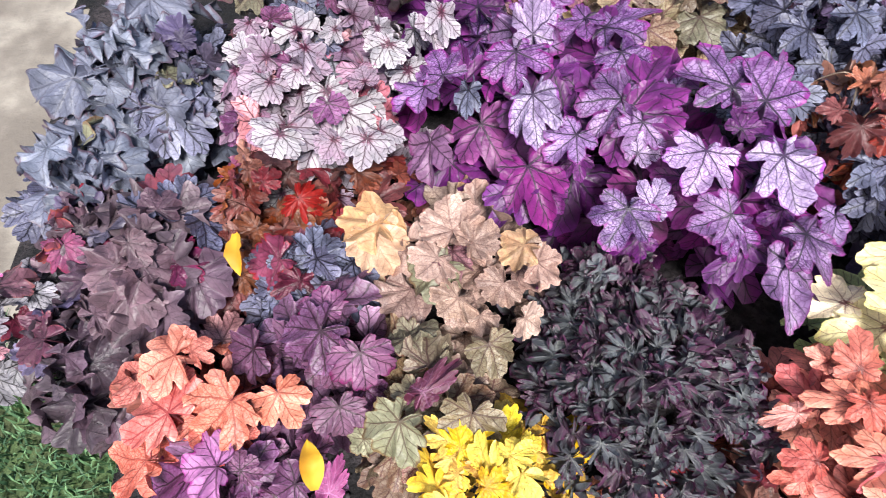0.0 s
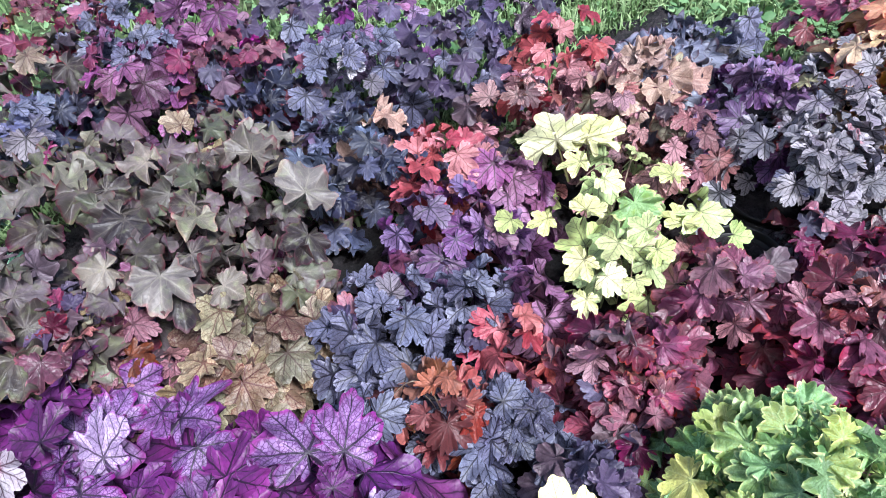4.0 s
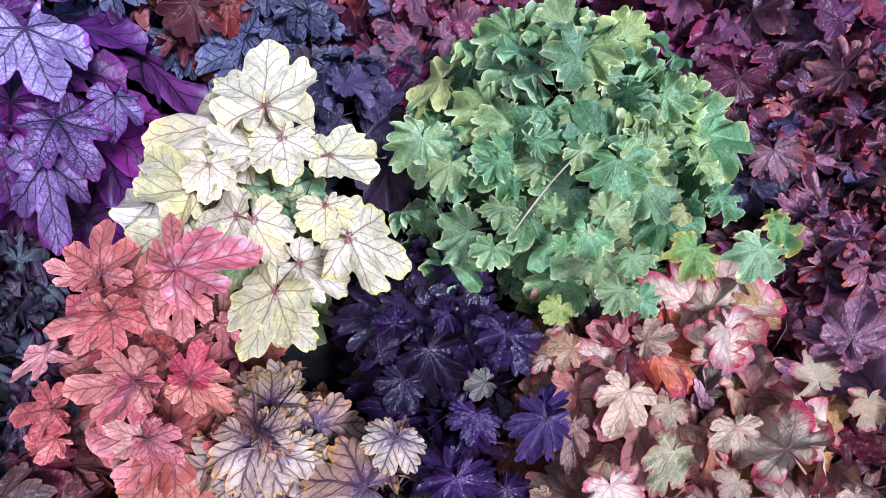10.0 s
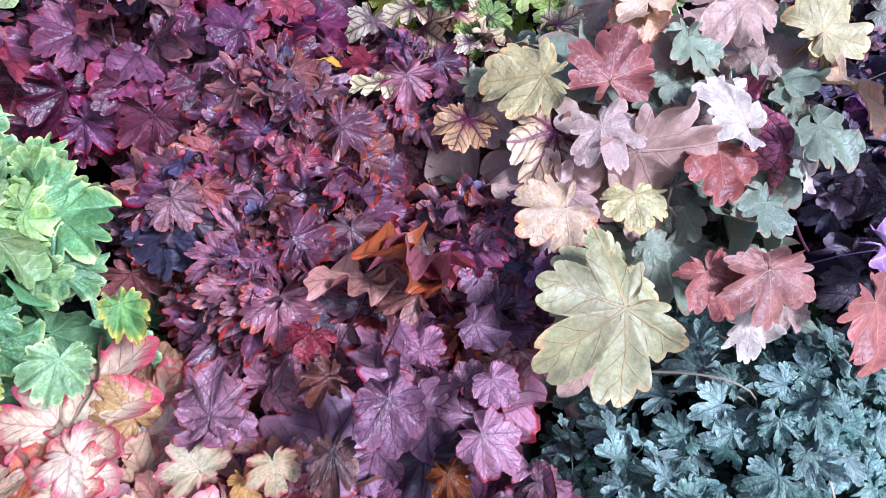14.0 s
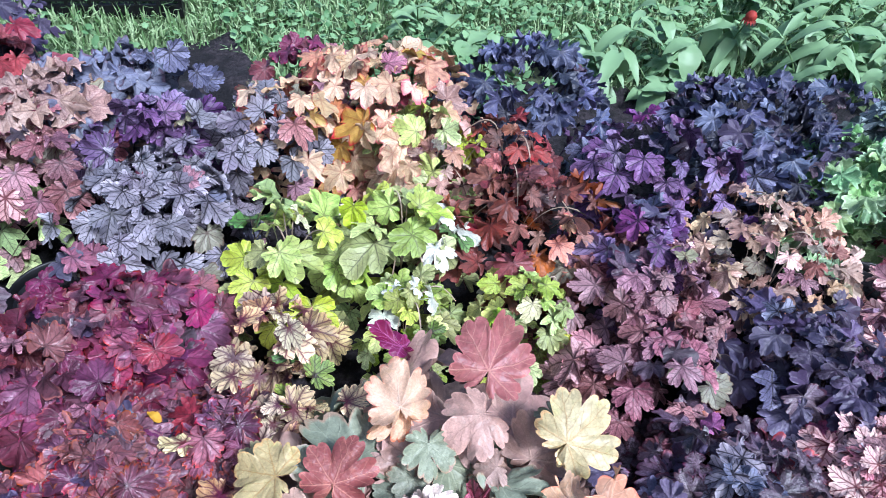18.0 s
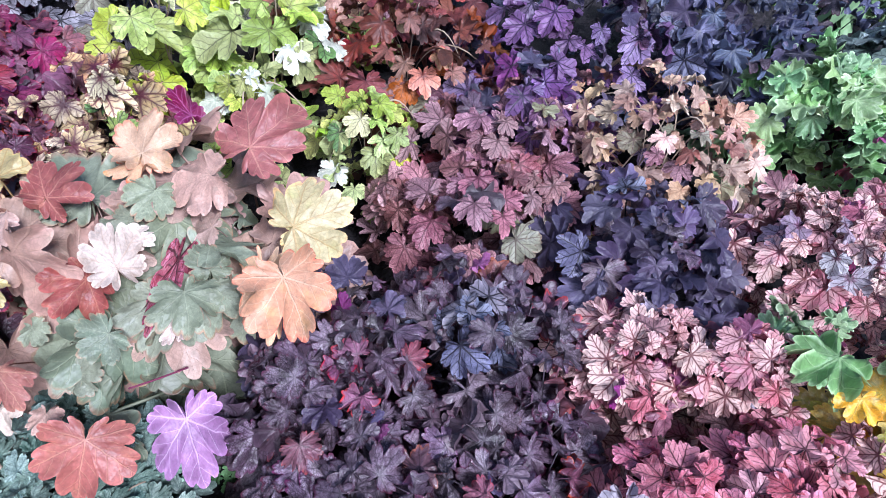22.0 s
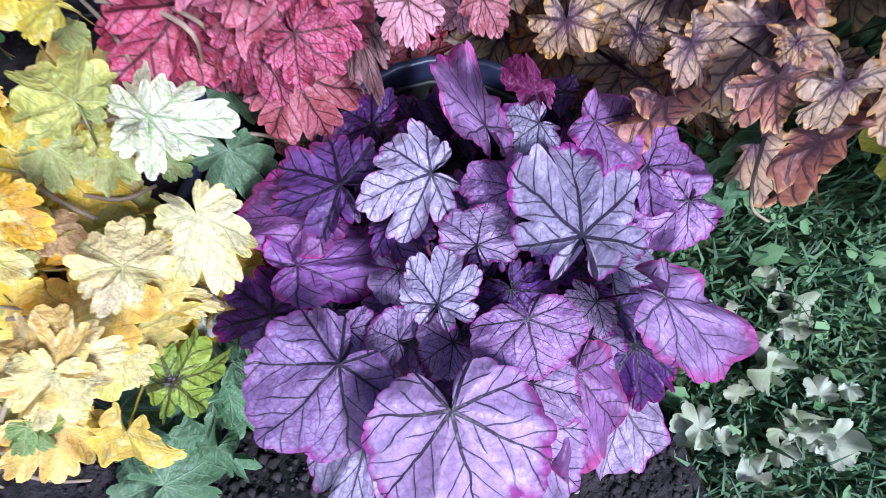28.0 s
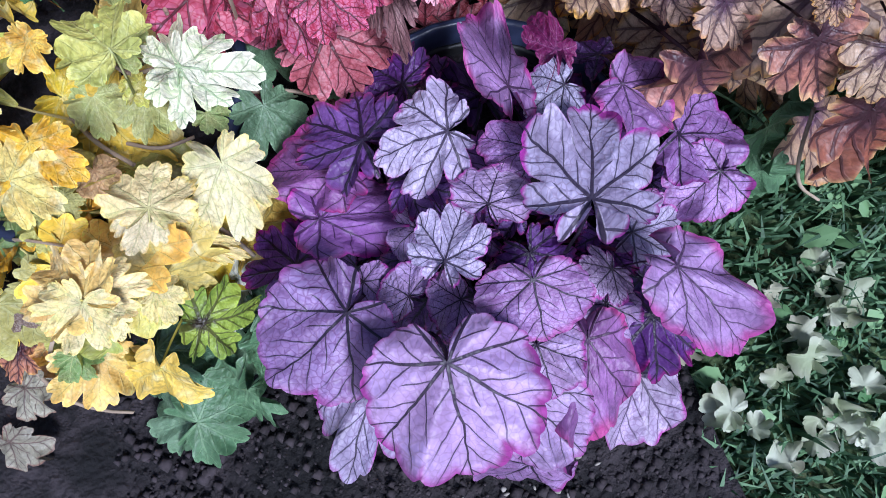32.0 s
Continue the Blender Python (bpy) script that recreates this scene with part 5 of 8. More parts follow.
leaf(cream_plant, "cream", 0.789, 0.215, 0.320, 0.804, 0.162, 0.290, 2, 0.95)
leaf(cream_plant, "cream", 0.825, 0.166, 0.290, 0.872, 0.134, 0.260, 3, 0.85)
leaf(cream_plant, "cream", 0.796, 0.139, 0.290, 0.750, 0.088, 0.240, 0, 0.75)
leaf(cream_plant, "cream", 0.792, 0.131, 0.260, 0.818, 0.088, 0.220, 1, 0.8)
leaf(cream_plant, "cream", 0.714, 0.262, 0.280, 0.631, 0.269, 0.240, 2, 0.8)
leaf(cream_plant, "cream", 0.676, 0.309, 0.260, 0.620, 0.345, 0.230, 3, 0.9)
leaf(cream_plant, "lime", 0.828, 0.268, 0.270, 0.810, 0.303, 0.260, 0, 1)
leaf(cream_plant, "lime", 0.798, 0.306, 0.240, 0.794, 0.362, 0.240, 1, 1)
leaf(cream_plant, "lime", 0.768, 0.217, 0.240, 0.741, 0.204, 0.220, 2, 1)
beige_plant = bed_plant("beige", 1.969, 0.003)
leaf(beige_plant, "beige_red", 1.938, -0.436, 0.360, 1.917, -0.507, 0.310, 0, 1.25)
leaf(beige_plant, "beige_red", 1.834, -0.332, 0.400, 1.803, -0.375, 0.360, 1, 1.5)
leaf(beige_plant, "beige_pale", 1.820, -0.358, 0.340, 1.795, -0.393, 0.300, 1, 1)
leaf(beige_plant, "beige_cream", 1.816, -0.007, 0.420, 1.761, 0.045, 0.400, 0, 1.15)
leaf(beige_plant, "beige_red", 1.885, -0.056, 0.420, 1.935, -0.008, 0.436, 1, 1.2)
leaf(beige_plant, "beige_pink", 1.815, -0.097, 0.420, 1.796, -0.154, 0.403, 2, 1.15)
leaf(beige_plant, "marbled", 1.800, -0.054, 0.380, 1.721, -0.086, 0.355, 3, 0.85)
leaf(beige_plant, "marbled", 1.737, 0.027, 0.370, 1.690, 0.006, 0.355, 4, 1.2)
leaf(beige_plant, "beige_peach", 1.712, -0.144, 0.400, 1.652, -0.139, 0.383, 0, 1.2)
leaf(beige_plant, "beige_cream", 1.805, -0.175, 0.380, 1.779, -0.210, 0.368, 1, 1.35)
leaf(beige_plant, "beige_cream", 1.707, -0.227, 0.380, 1.632, -0.236, 0.359, 2, 1.25)
leaf(beige_plant, "beige_red", 1.786, -0.289, 0.390, 1.769, -0.340, 0.376, 3, 1.2)
leaf(beige_plant, "beige_red", 1.941, -0.199, 0.390, 1.894, -0.248, 0.370, 4, 1.25)
leaf(beige_plant, "beige_pale", 1.987, -0.199, 0.410, 1.962, -0.127, 0.426, 0, 0.9)
leaf(beige_plant, "rose_red", 2.070, -0.178, 0.380, 2.008, -0.285, 0.344, 1, 0.3)
leaf(beige_plant, "beige_sage", 2.078, -0.254, 0.400, 2.084, -0.326, 0.382, 2, 1.2)
leaf(beige_plant, "beige_sage", 1.963, -0.280, 0.360, 1.922, -0.307, 0.345, 3, 1.3)
leaf(beige_plant, "beige_pale", 2.062, -0.273, 0.360, 2.036, -0.312, 0.346, 4, 0.8)
leaf(beige_plant, "beige_peach", 2.202, -0.242, 0.400, 2.197, -0.353, 0.371, 0, 0.65)
leaf(beige_plant, "beige_cream", 2.252, -0.162, 0.400, 2.348, -0.154, 0.424, 1, 1.1)
leaf(beige_plant, "beige_cream", 2.265, -0.162, 0.380, 2.248, -0.213, 0.363, 2, 1)
leaf(beige_plant, "beige_sage", 2.045, -0.065, 0.420, 2.018, -0.117, 0.402, 3, 1.1)
leaf(beige_plant, "beige_pink", 2.137, -0.073, 0.440, 2.062, -0.072, 0.414, 4, 1.2)
leaf(beige_plant, "beige_red", 2.200, 0.003, 0.420, 2.291, 0.068, 0.447, 0, 0.95)
leaf(beige_plant, "beige_peach", 2.029, 0.005, 0.430, 2.054, 0.081, 0.450, 1, 1)
leaf(beige_plant, "beige_peach", 2.035, 0.007, 0.420, 1.967, -0.013, 0.396, 2, 0.8)
leaf(beige_plant, "magenta", 2.103, 0.136, 0.380, 2.070, 0.201, 0.396, 3, 0.6)
leaf(beige_plant, "beige_sage", 2.005, -0.090, 0.380, 1.969, -0.103, 0.368, 4, 1.5)
leaf(beige_plant, "beige_sage", 1.980, -0.099, 0.360, 1.930, -0.108, 0.344, 0, 1.4)
leaf(beige_plant, "beige_pink", 2.126, -0.143, 0.400, 2.090, -0.132, 0.387, 1, 1.4)
leaf(beige_plant, "beige_pink", 1.876, -0.376, 0.330, 1.867, -0.408, 0.322, 2, 1.2)
leaf(beige_plant, "magenta", 1.647, -0.182, 0.360, 1.694, -0.166, 0.372, 3, 0.5)
leaf(beige_plant, "beige_pale", 1.994, -0.144, 0.400, 2.043, -0.156, 0.412, 4, 0.9)
leaf(beige_plant, "beige_sage", 2.115, -0.208, 0.380, 2.116, -0.163, 0.392, 0, 1.2)
leaf(beige_plant, "beige_cream", 1.805, 0.062, 0.360, 1.786, 0.094, 0.351, 1, 1)
leaf(beige_plant, "marbled", 1.819, 0.222, 0.360, 1.778, 0.230, 0.348, 2, 1.3)
leaf(beige_plant, "marbled", 1.973, 0.089, 0.360, 2.019, 0.080, 0.372, 3, 1.1)
leaf(beige_plant, "marbled", 1.872, 0.154, 0.330, 1.841, 0.158, 0.321, 4, 1.2)
leaf(beige_plant, "marbled", 1.869, 0.333, 0.360, 1.911, 0.322, 0.372, 0, 1.2)
leaf(beige_plant, "marbled", 1.941, 0.278, 0.360, 1.945, 0.226, 0.344, 1, 0.8)
leaf(beige_plant, "marbled", 1.712, 0.148, 0.340, 1.670, 0.171, 0.328, 2, 0.6)
leaf(beige_plant, "beige_sage", 1.900, -0.307, 0.300, 1.943, -0.316, 0.308, 3, 1.2)
leaf(beige_plant, "beige_sage", 1.836, -0.213, 0.300, 1.848, -0.245, 0.292, 4, 1.2)
leaf(beige_plant, "beige_pink", 1.998, -0.119, 0.330, 1.944, -0.112, 0.313, 0, 1.3)
leaf(beige_plant, "beige_sage", 2.292, -0.117, 0.360, 2.234, -0.126, 0.339, 1, 1.2)
leaf(beige_plant, "beige_pink", 1.777, -0.105, 0.330, 1.816, -0.101, 0.338, 2, 1.2)
leaf(beige_plant, "beige_peach", 2.223, -0.285, 0.450, 2.246, -0.373, 0.390, 1, 1.15)
leaf(beige_plant, "magenta_pale", 2.060, -0.423, 0.330, 2.074, -0.512, 0.270, 1, 0.85)
leaf(beige_plant, "beige_cream", 1.662, -0.261, 0.410, 1.563, -0.251, 0.370, 0, 1.15)
amethyst_plant = bed_plant("amethyst", 0.371, 0.708)
leaf(amethyst_plant, "amethyst_pale", 0.477, 0.513, 0.370, 0.454, 0.451, 0.349, 0, 1.35)
leaf(amethyst_plant, "amethyst_pale", 0.588, 0.500, 0.370, 0.602, 0.426, 0.345, 1, 1.2)
leaf(amethyst_plant, "amethyst", 0.531, 0.630, 0.370, 0.515, 0.712, 0.390, 2, 1.25)
leaf(amethyst_plant, "amethyst", 0.585, 0.612, 0.360, 0.635, 0.690, 0.380, 3, 0.9)
leaf(amethyst_plant, "amethyst", 0.364, 0.625, 0.360, 0.290, 0.636, 0.341, 4, 1.3)
leaf(amethyst_plant, "amethyst", 0.395, 0.587, 0.350, 0.372, 0.532, 0.331, 0, 1.3)
leaf(amethyst_plant, "amethyst", 0.288, 0.567, 0.350, 0.241, 0.531, 0.333, 1, 1.1)
leaf(amethyst_plant, "amethyst_pale", 0.222, 0.638, 0.360, 0.219, 0.556, 0.332, 2, 0.85)
leaf(amethyst_plant, "amethyst", 0.196, 0.739, 0.360, 0.194, 0.676, 0.337, 3, 1.5)
leaf(amethyst_plant, "amethyst_pale", 0.228, 0.799, 0.340, 0.224, 0.885, 0.360, 4, 0.7)
leaf(amethyst_plant, "amethyst", 0.356, 0.811, 0.340, 0.440, 0.833, 0.360, 0, 1.1)
leaf(amethyst_plant, "amethyst", 0.325, 0.849, 0.330, 0.274, 0.809, 0.309, 1, 1.1)
leaf(amethyst_plant, "amethyst", 0.374, 0.735, 0.350, 0.401, 0.678, 0.327, 2, 1.3)
leaf(amethyst_plant, "amethyst_deep", 0.129, 0.887, 0.330, 0.118, 0.954, 0.346, 3, 1.2)
leaf(amethyst_plant, "amethyst", 0.437, 0.635, 0.340, 0.471, 0.673, 0.352, 4, 1)
leaf(amethyst_plant, "amethyst_deep", 0.549, 0.574, 0.340, 0.577, 0.608, 0.352, 0, 1)
leaf(amethyst_plant, "amethyst", 0.358, 0.433, 0.340, 0.329, 0.373, 0.319, 1, 1.2)
leaf(amethyst_plant, "amethyst_pale", 0.398, 0.451, 0.310, 0.424, 0.490, 0.322, 2, 1.1)
leaf(amethyst_plant, "amethyst", 0.501, 0.411, 0.350, 0.449, 0.392, 0.334, 3, 1.2)
leaf(amethyst_plant, "amethyst", 0.513, 0.409, 0.330, 0.495, 0.352, 0.311, 4, 1.1)
leaf(amethyst_plant, "amethyst", 0.605, 0.383, 0.340, 0.635, 0.317, 0.318, 0, 1)
leaf(amethyst_plant, "amethyst", 0.584, 0.351, 0.320, 0.589, 0.253, 0.290, 1, 0.62)
leaf(amethyst_plant, "amethyst_deep", 0.534, 0.382, 0.310, 0.480, 0.336, 0.289, 2, 0.9)
leaf(amethyst_plant, "amethyst", 0.662, 0.422, 0.320, 0.659, 0.375, 0.305, 3, 1)
leaf(amethyst_plant, "amethyst_deep", 0.211, 0.535, 0.310, 0.242, 0.447, 0.279, 4, 0.9)
leaf(amethyst_plant, "amethyst_deep", 0.191, 0.508, 0.290, 0.155, 0.441, 0.267, 0, 0.9)
leaf(amethyst_plant, "amethyst", 0.033, 0.699, 0.330, -0.026, 0.670, 0.312, 1, 1.2)
leaf(amethyst_plant, "amethyst", 0.069, 0.709, 0.340, 0.050, 0.760, 0.352, 2, 1.3)
leaf(amethyst_plant, "mauve_pale", 0.046, 0.591, 0.310, 0.041, 0.514, 0.284, 3, 1)
leaf(amethyst_plant, "amethyst_deep", 0.386, 0.420, 0.270, 0.348, 0.384, 0.255, 4, 1)
leaf(amethyst_plant, "amethyst_deep", 0.245, 0.518, 0.260, 0.269, 0.486, 0.246, 0, 1.1)
leaf(amethyst_plant, "amethyst_deep", 0.460, 0.518, 0.290, 0.422, 0.483, 0.274, 1, 1.2)
leaf(amethyst_plant, "amethyst_deep", 0.297, 0.565, 0.290, 0.262, 0.538, 0.277, 2, 1.2)
leaf(amethyst_plant, "slate_vein", 0.110, 0.704, 0.310, 0.109, 0.644, 0.289, 3, 0.7)
leaf(amethyst_plant, "amethyst_pale", 0.385, 0.540, 0.330, 0.418, 0.570, 0.338, 4, 1)
leaf(amethyst_plant, "amethyst_deep", 0.261, 0.736, 0.310, 0.297, 0.760, 0.318, 0, 1.2)
leaf(amethyst_plant, "amethyst_deep", 0.463, 0.736, 0.300, 0.451, 0.787, 0.312, 1, 1.2)
leaf(amethyst_plant, "amethyst_deep", 0.602, 0.450, 0.300, 0.569, 0.434, 0.289, 2, 1.1)
coral_plant = bed_plant("coral", -0.348, 0.199)
leaf(coral_plant, "coral", -0.323, 0.211, 0.300, -0.395, 0.191, 0.280, 0, 1.2)
leaf(coral_plant, "coral", -0.304, 0.219, 0.300, -0.282, 0.240, 0.300, 1, 1.8)
leaf(coral_plant, "coral", -0.320, 0.127, 0.290, -0.396, 0.168, 0.270, 2, 1.3)
leaf(coral_plant, "coral", -0.225, 0.142, 0.310, -0.281, 0.086, 0.270, 3, 1.1)
leaf(coral_plant, "coral", -0.161, 0.157, 0.300, -0.133, 0.115, 0.270, 0, 1.2)
leaf(coral_plant, "coral", -0.369, 0.070, 0.240, -0.445, 0.073, 0.210, 1, 1.2)
leaf(coral_plant, "coral", -0.326, 0.115, 0.250, -0.330, 0.096, 0.220, 2, 1.8)
leaf(coral_plant, "coral", -0.235, 0.105, 0.240, -0.223, 0.137, 0.240, 2, 1.3)
mauve_plant = bed_plant("mauve", -0.152, 0.268)
leaf(mauve_plant, "mauve", -0.101, 0.248, 0.310, -0.155, 0.199, 0.270, 0, 1.2)
leaf(mauve_plant, "mauve_pale", -0.043, 0.215, 0.310, -0.033, 0.163, 0.270, 1, 1.3)
leaf(mauve_plant, "mauve", -0.215, 0.229, 0.280, -0.259, 0.201, 0.250, 2, 1.4)
leaf(mauve_plant, "mauve_pale", -0.073, 0.142, 0.280, -0.063, 0.100, 0.250, 3, 1.4)
leaf(mauve_plant, "mauve_pale", -0.109, 0.287, 0.290, -0.122, 0.331, 0.290, 1, 1.4)
leaf(mauve_plant, "mauve", -0.046, 0.180, 0.240, -0.015, 0.158, 0.220, 1, 1.2)
mauve_front = bed_plant("mauve", -0.268, 0.062)
leaf(mauve_front, "mauve_pale", -0.237, 0.055, 0.290, -0.299, 0.052, 0.270, 1, 1.3)
leaf(mauve_front, "mauve", -0.205, 0.051, 0.280, -0.185, 0.073, 0.280, 2, 1.5)
leaf(mauve_front, "mauve", -0.128, 0.039, 0.260, -0.169, 0.018, 0.230, 3, 1.2)
leaf(mauve_front, "magenta", -0.085, 0.029, 0.240, -0.070, 0.080, 0.250, 0, 0.6)
leaf(mauve_front, "mauve", -0.115, 0.084, 0.240, -0.146, 0.111, 0.230, 2, 1.3)
olive_plant = bed_plant("olive", 0.044, 0.162)
leaf(olive_plant, "olive_pale", 0.019, 0.117, 0.300, -0.018, 0.069, 0.260, 0, 1.2)
leaf(olive_plant, "olive", 0.121, 0.128, 0.300, 0.106, 0.075, 0.260, 1, 1.2)
leaf(olive_plant, "olive", 0.144, 0.233, 0.290, 0.165, 0.189, 0.260, 2, 1.2)
leaf(olive_plant, "olive_pale", 0.038, 0.159, 0.270, -0.007, 0.173, 0.260, 3, 1)
leaf(olive_plant, "magenta", 0.051, 0.159, 0.300, 0.107, 0.214, 0.300, 0, 0.45)
leaf(olive_plant, "olive", 0.059, 0.224, 0.250, 0.021, 0.248, 0.240, 1, 1.4)
leaf(olive_plant, "olive_pale", 0.023, 0.263, 0.250, -0.015, 0.259, 0.240, 2, 1.4)
leaf(olive_plant, "olive", 0.075, 0.099, 0.240, 0.046, 0.082, 0.210, 1, 1.2)
leaf(olive_plant, "olive_pale", -0.046, 0.108, 0.220, -0.068, 0.088, 0.200, 3, 1.2)
peach_plant = bed_plant("peach", 0.061, 0.460)
leaf(peach_plant, "peach_gold", -0.048, 0.421, 0.290, -0.006, 0.366, 0.260, 0, 1.1)
leaf(peach_plant, "peach_gold", -0.032, 0.435, 0.300, -0.110, 0.468, 0.280, 1, 0.9)
leaf(peach_plant, "peach", 0.089, 0.410, 0.320, 0.077, 0.466, 0.330, 2, 1.4)
leaf(peach_plant, "peach", 0.120, 0.388, 0.320, 0.160, 0.415, 0.320, 3, 1.2)
leaf(peach_plant, "peach", 0.065, 0.372, 0.300, 0.033, 0.344, 0.270, 0, 1.4)
leaf(peach_plant, "peach_gold", 0.202, 0.393, 0.300, 0.155, 0.381, 0.270, 1, 1)
leaf(peach_plant, "peach", 0.222, 0.367, 0.290, 0.261, 0.349, 0.260, 2, 1.2)
leaf(peach_plant, "peach", 0.004, 0.402, 0.270, -0.019, 0.367, 0.240, 3, 1.4)
leaf(peach_plant, "peach", 0.097, 0.312, 0.280, 0.067, 0.288, 0.250, 0, 1.4)
leaf(peach_plant, "peach", 0.167, 0.341, 0.270, 0.138, 0.313, 0.250, 1, 1.4)
leaf(peach_plant, "peach", 0.200, 0.282, 0.270, 0.225, 0.270, 0.250, 2, 1.6)
leaf(peach_plant, "peach", 0.130, 0.290, 0.260, 0.118, 0.264, 0.230, 3, 1.4)
salmon_plant = bed_plant("salmon", 0.614, 0.229)
leaf(salmon_plant, "salmon", 0.640, 0.143, 0.320, 0.639, 0.105, 0.308, 0, 1.35)
leaf(salmon_plant, "salmon", 0.636, 0.187, 0.320, 0.642, 0.237, 0.332, 1, 1)
leaf(salmon_plant, "salmon_pink", 0.711, 0.165, 0.330, 0.775, 0.167, 0.346, 2, 0.9)
leaf(salmon_plant, "salmon", 0.706, 0.176, 0.320, 0.710, 0.223, 0.332, 3, 0.8)
leaf(salmon_plant, "salmon", 0.709, 0.151, 0.310, 0.698, 0.110, 0.297, 4, 1)
leaf(salmon_plant, "salmon", 0.655, 0.070, 0.310, 0.591, 0.080, 0.294, 0, 0.85)
leaf(salmon_plant, "salmon", 0.653, 0.072, 0.300, 0.621, 0.036, 0.286, 1, 0.8)
leaf(salmon_plant, "salmon", 0.701, 0.061, 0.300, 0.735, 0.028, 0.285, 2, 0.85)
leaf(salmon_plant, "salmon", 0.704, 0.059, 0.310, 0.718, 0.085, 0.318, 3, 1.1)
leaf(salmon_plant, "salmon", 0.574, 0.075, 0.280, 0.535, 0.083, 0.270, 4, 1.1)
leaf(salmon_plant, "salmon", 0.651, 0.023, 0.280, 0.622, 0.040, 0.288, 0, 1)
leaf(salmon_plant, "salmon", 0.654, 0.022, 0.280, 0.679, -0.002, 0.269, 1, 1)
leaf(salmon_plant, "salmon_pink", 0.565, 0.140, 0.270, 0.524, 0.127, 0.259, 2, 0.6)
leaf(salmon_plant, "coral", 0.731, 0.132, 0.260, 0.749, 0.113, 0.252, 3, 0.9)
leaf(salmon_plant, "salmon", 0.633, 0.146, 0.300, 0.576, 0.159, 0.286, 4, 0.8)
leaf(salmon_plant, "salmon", 0.611, 0.204, 0.300, 0.582, 0.218, 0.308, 0, 0.9)
leaf(salmon_plant, "salmon", 0.675, 0.103, 0.280, 0.661, 0.124, 0.284, 1, 1)
leaf(salmon_plant, "coral", 0.564, 0.057, 0.250, 0.528, 0.060, 0.241, 2, 1)
leaf(salmon_plant, "salmon", 0.706, 0.012, 0.250, 0.718, -0.007, 0.243, 3, 1)
olive_wavy = bed_plant("olive_wave", 0.414, 1.627)
leaf(olive_wavy, "olive_wave_pale", 0.228, 1.537, 0.360, 0.258, 1.622, 0.360, 0, 1.2)
leaf(olive_wavy, "olive_wave_pale", 0.416, 1.525, 0.360, 0.348, 1.552, 0.350, 1, 1.2)
leaf(olive_wavy, "olive_wave_pale", 0.647, 1.416, 0.360, 0.681, 1.499, 0.360, 2, 1.1)
leaf(olive_wavy, "olive_wave_pale", 0.719, 1.223, 0.360, 0.760, 1.303, 0.360, 3, 1.3)
leaf(olive_wavy, "olive_wave", 0.342, 1.336, 0.360, 0.311, 1.267, 0.340, 0, 1.4)
leaf(olive_wavy, "olive_wave", 0.683, 1.112, 0.340, 0.644, 1.061, 0.310, 1, 1.3)
leaf(olive_wavy, "olive_wave_pale", 0.383, 1.143, 0.350, 0.358, 1.062, 0.320, 2, 1.2)
leaf(olive_wavy, "olive_wave_pale", 0.278, 1.233, 0.340, 0.212, 1.243, 0.320, 3, 1.2)
leaf(olive_wavy, "olive_wave_pale", 0.489, 1.075, 0.330, 0.521, 1.040, 0.310, 0, 1.4)
leaf(olive_wavy, "olive_wave", 0.166, 1.450, 0.330, 0.125, 1.436, 0.310, 0, 1.4)
white_plant = bed_plant("white", -0.242, 0.846)
leaf(white_plant, "white", 0.061, 0.870, 0.340, 0.066, 0.802, 0.314, 0, 0.85)
leaf(white_plant, "mauve_pale", -0.033, 0.981, 0.330, 0.008, 0.938, 0.305, 1, 1.1)
leaf(white_plant, "white", -0.033, 0.791, 0.340, -0.049, 0.755, 0.327, 2, 1.7)
leaf(white_plant, "mauve_pale", -0.089, 0.744, 0.330, -0.089, 0.701, 0.314, 3, 1.4)
leaf(white_plant, "white", -0.039, 0.601, 0.330, -0.016, 0.563, 0.314, 4, 1.3)
leaf(white_plant, "pewter", -0.184, 1.063, 0.330, -0.145, 1.040, 0.310, 0, 1.3)
leaf(white_plant, "white", -0.117, 0.586, 0.330, -0.137, 0.556, 0.319, 1, 1.4)
leaf(white_plant, "white", -0.142, 0.845, 0.330, -0.178, 0.836, 0.321, 2, 1.4)
leaf(white_plant, "white", -0.211, 0.596, 0.340, -0.226, 0.554, 0.325, 0, 1.7)
leaf(white_plant, "white", -0.057, 0.579, 0.340, -0.066, 0.528, 0.322, 1, 1.2)
leaf(white_plant, "white", -0.041, 0.790, 0.340, -0.017, 0.752, 0.323, 2, 1.4)
leaf(white_plant, "white", -0.246, 0.712, 0.340, -0.268, 0.669, 0.323, 3, 1.3)
leaf(white_plant, "white", -0.075, 0.713, 0.330, -0.085, 0.742, 0.338, 4, 1.4)
leaf(white_plant, "mauve_pale", -0.217, 0.765, 0.330, -0.232, 0.718, 0.313, 0, 1.3)
leaf(white_plant, "mauve", -0.137, 0.667, 0.330, -0.120, 0.631, 0.315, 1, 1.4)
leaf(white_plant, "white", -0.112, 0.584, 0.320, -0.134, 0.547, 0.306, 2, 1.2)
leaf(white_plant, "white", -0.317, 0.875, 0.330, -0.328, 0.838, 0.315, 3, 1.4)
leaf(white_plant, "slate_vein", -0.163, 0.824, 0.320, -0.136, 0.802, 0.307, 4, 1.3)
leaf(white_plant, "white", -0.320, 0.804, 0.320, -0.333, 0.848, 0.332, 0, 1.3)
leaf(white_plant, "white", 0.037, 0.853, 0.330, 0.063, 0.802, 0.308, 1, 0.8)
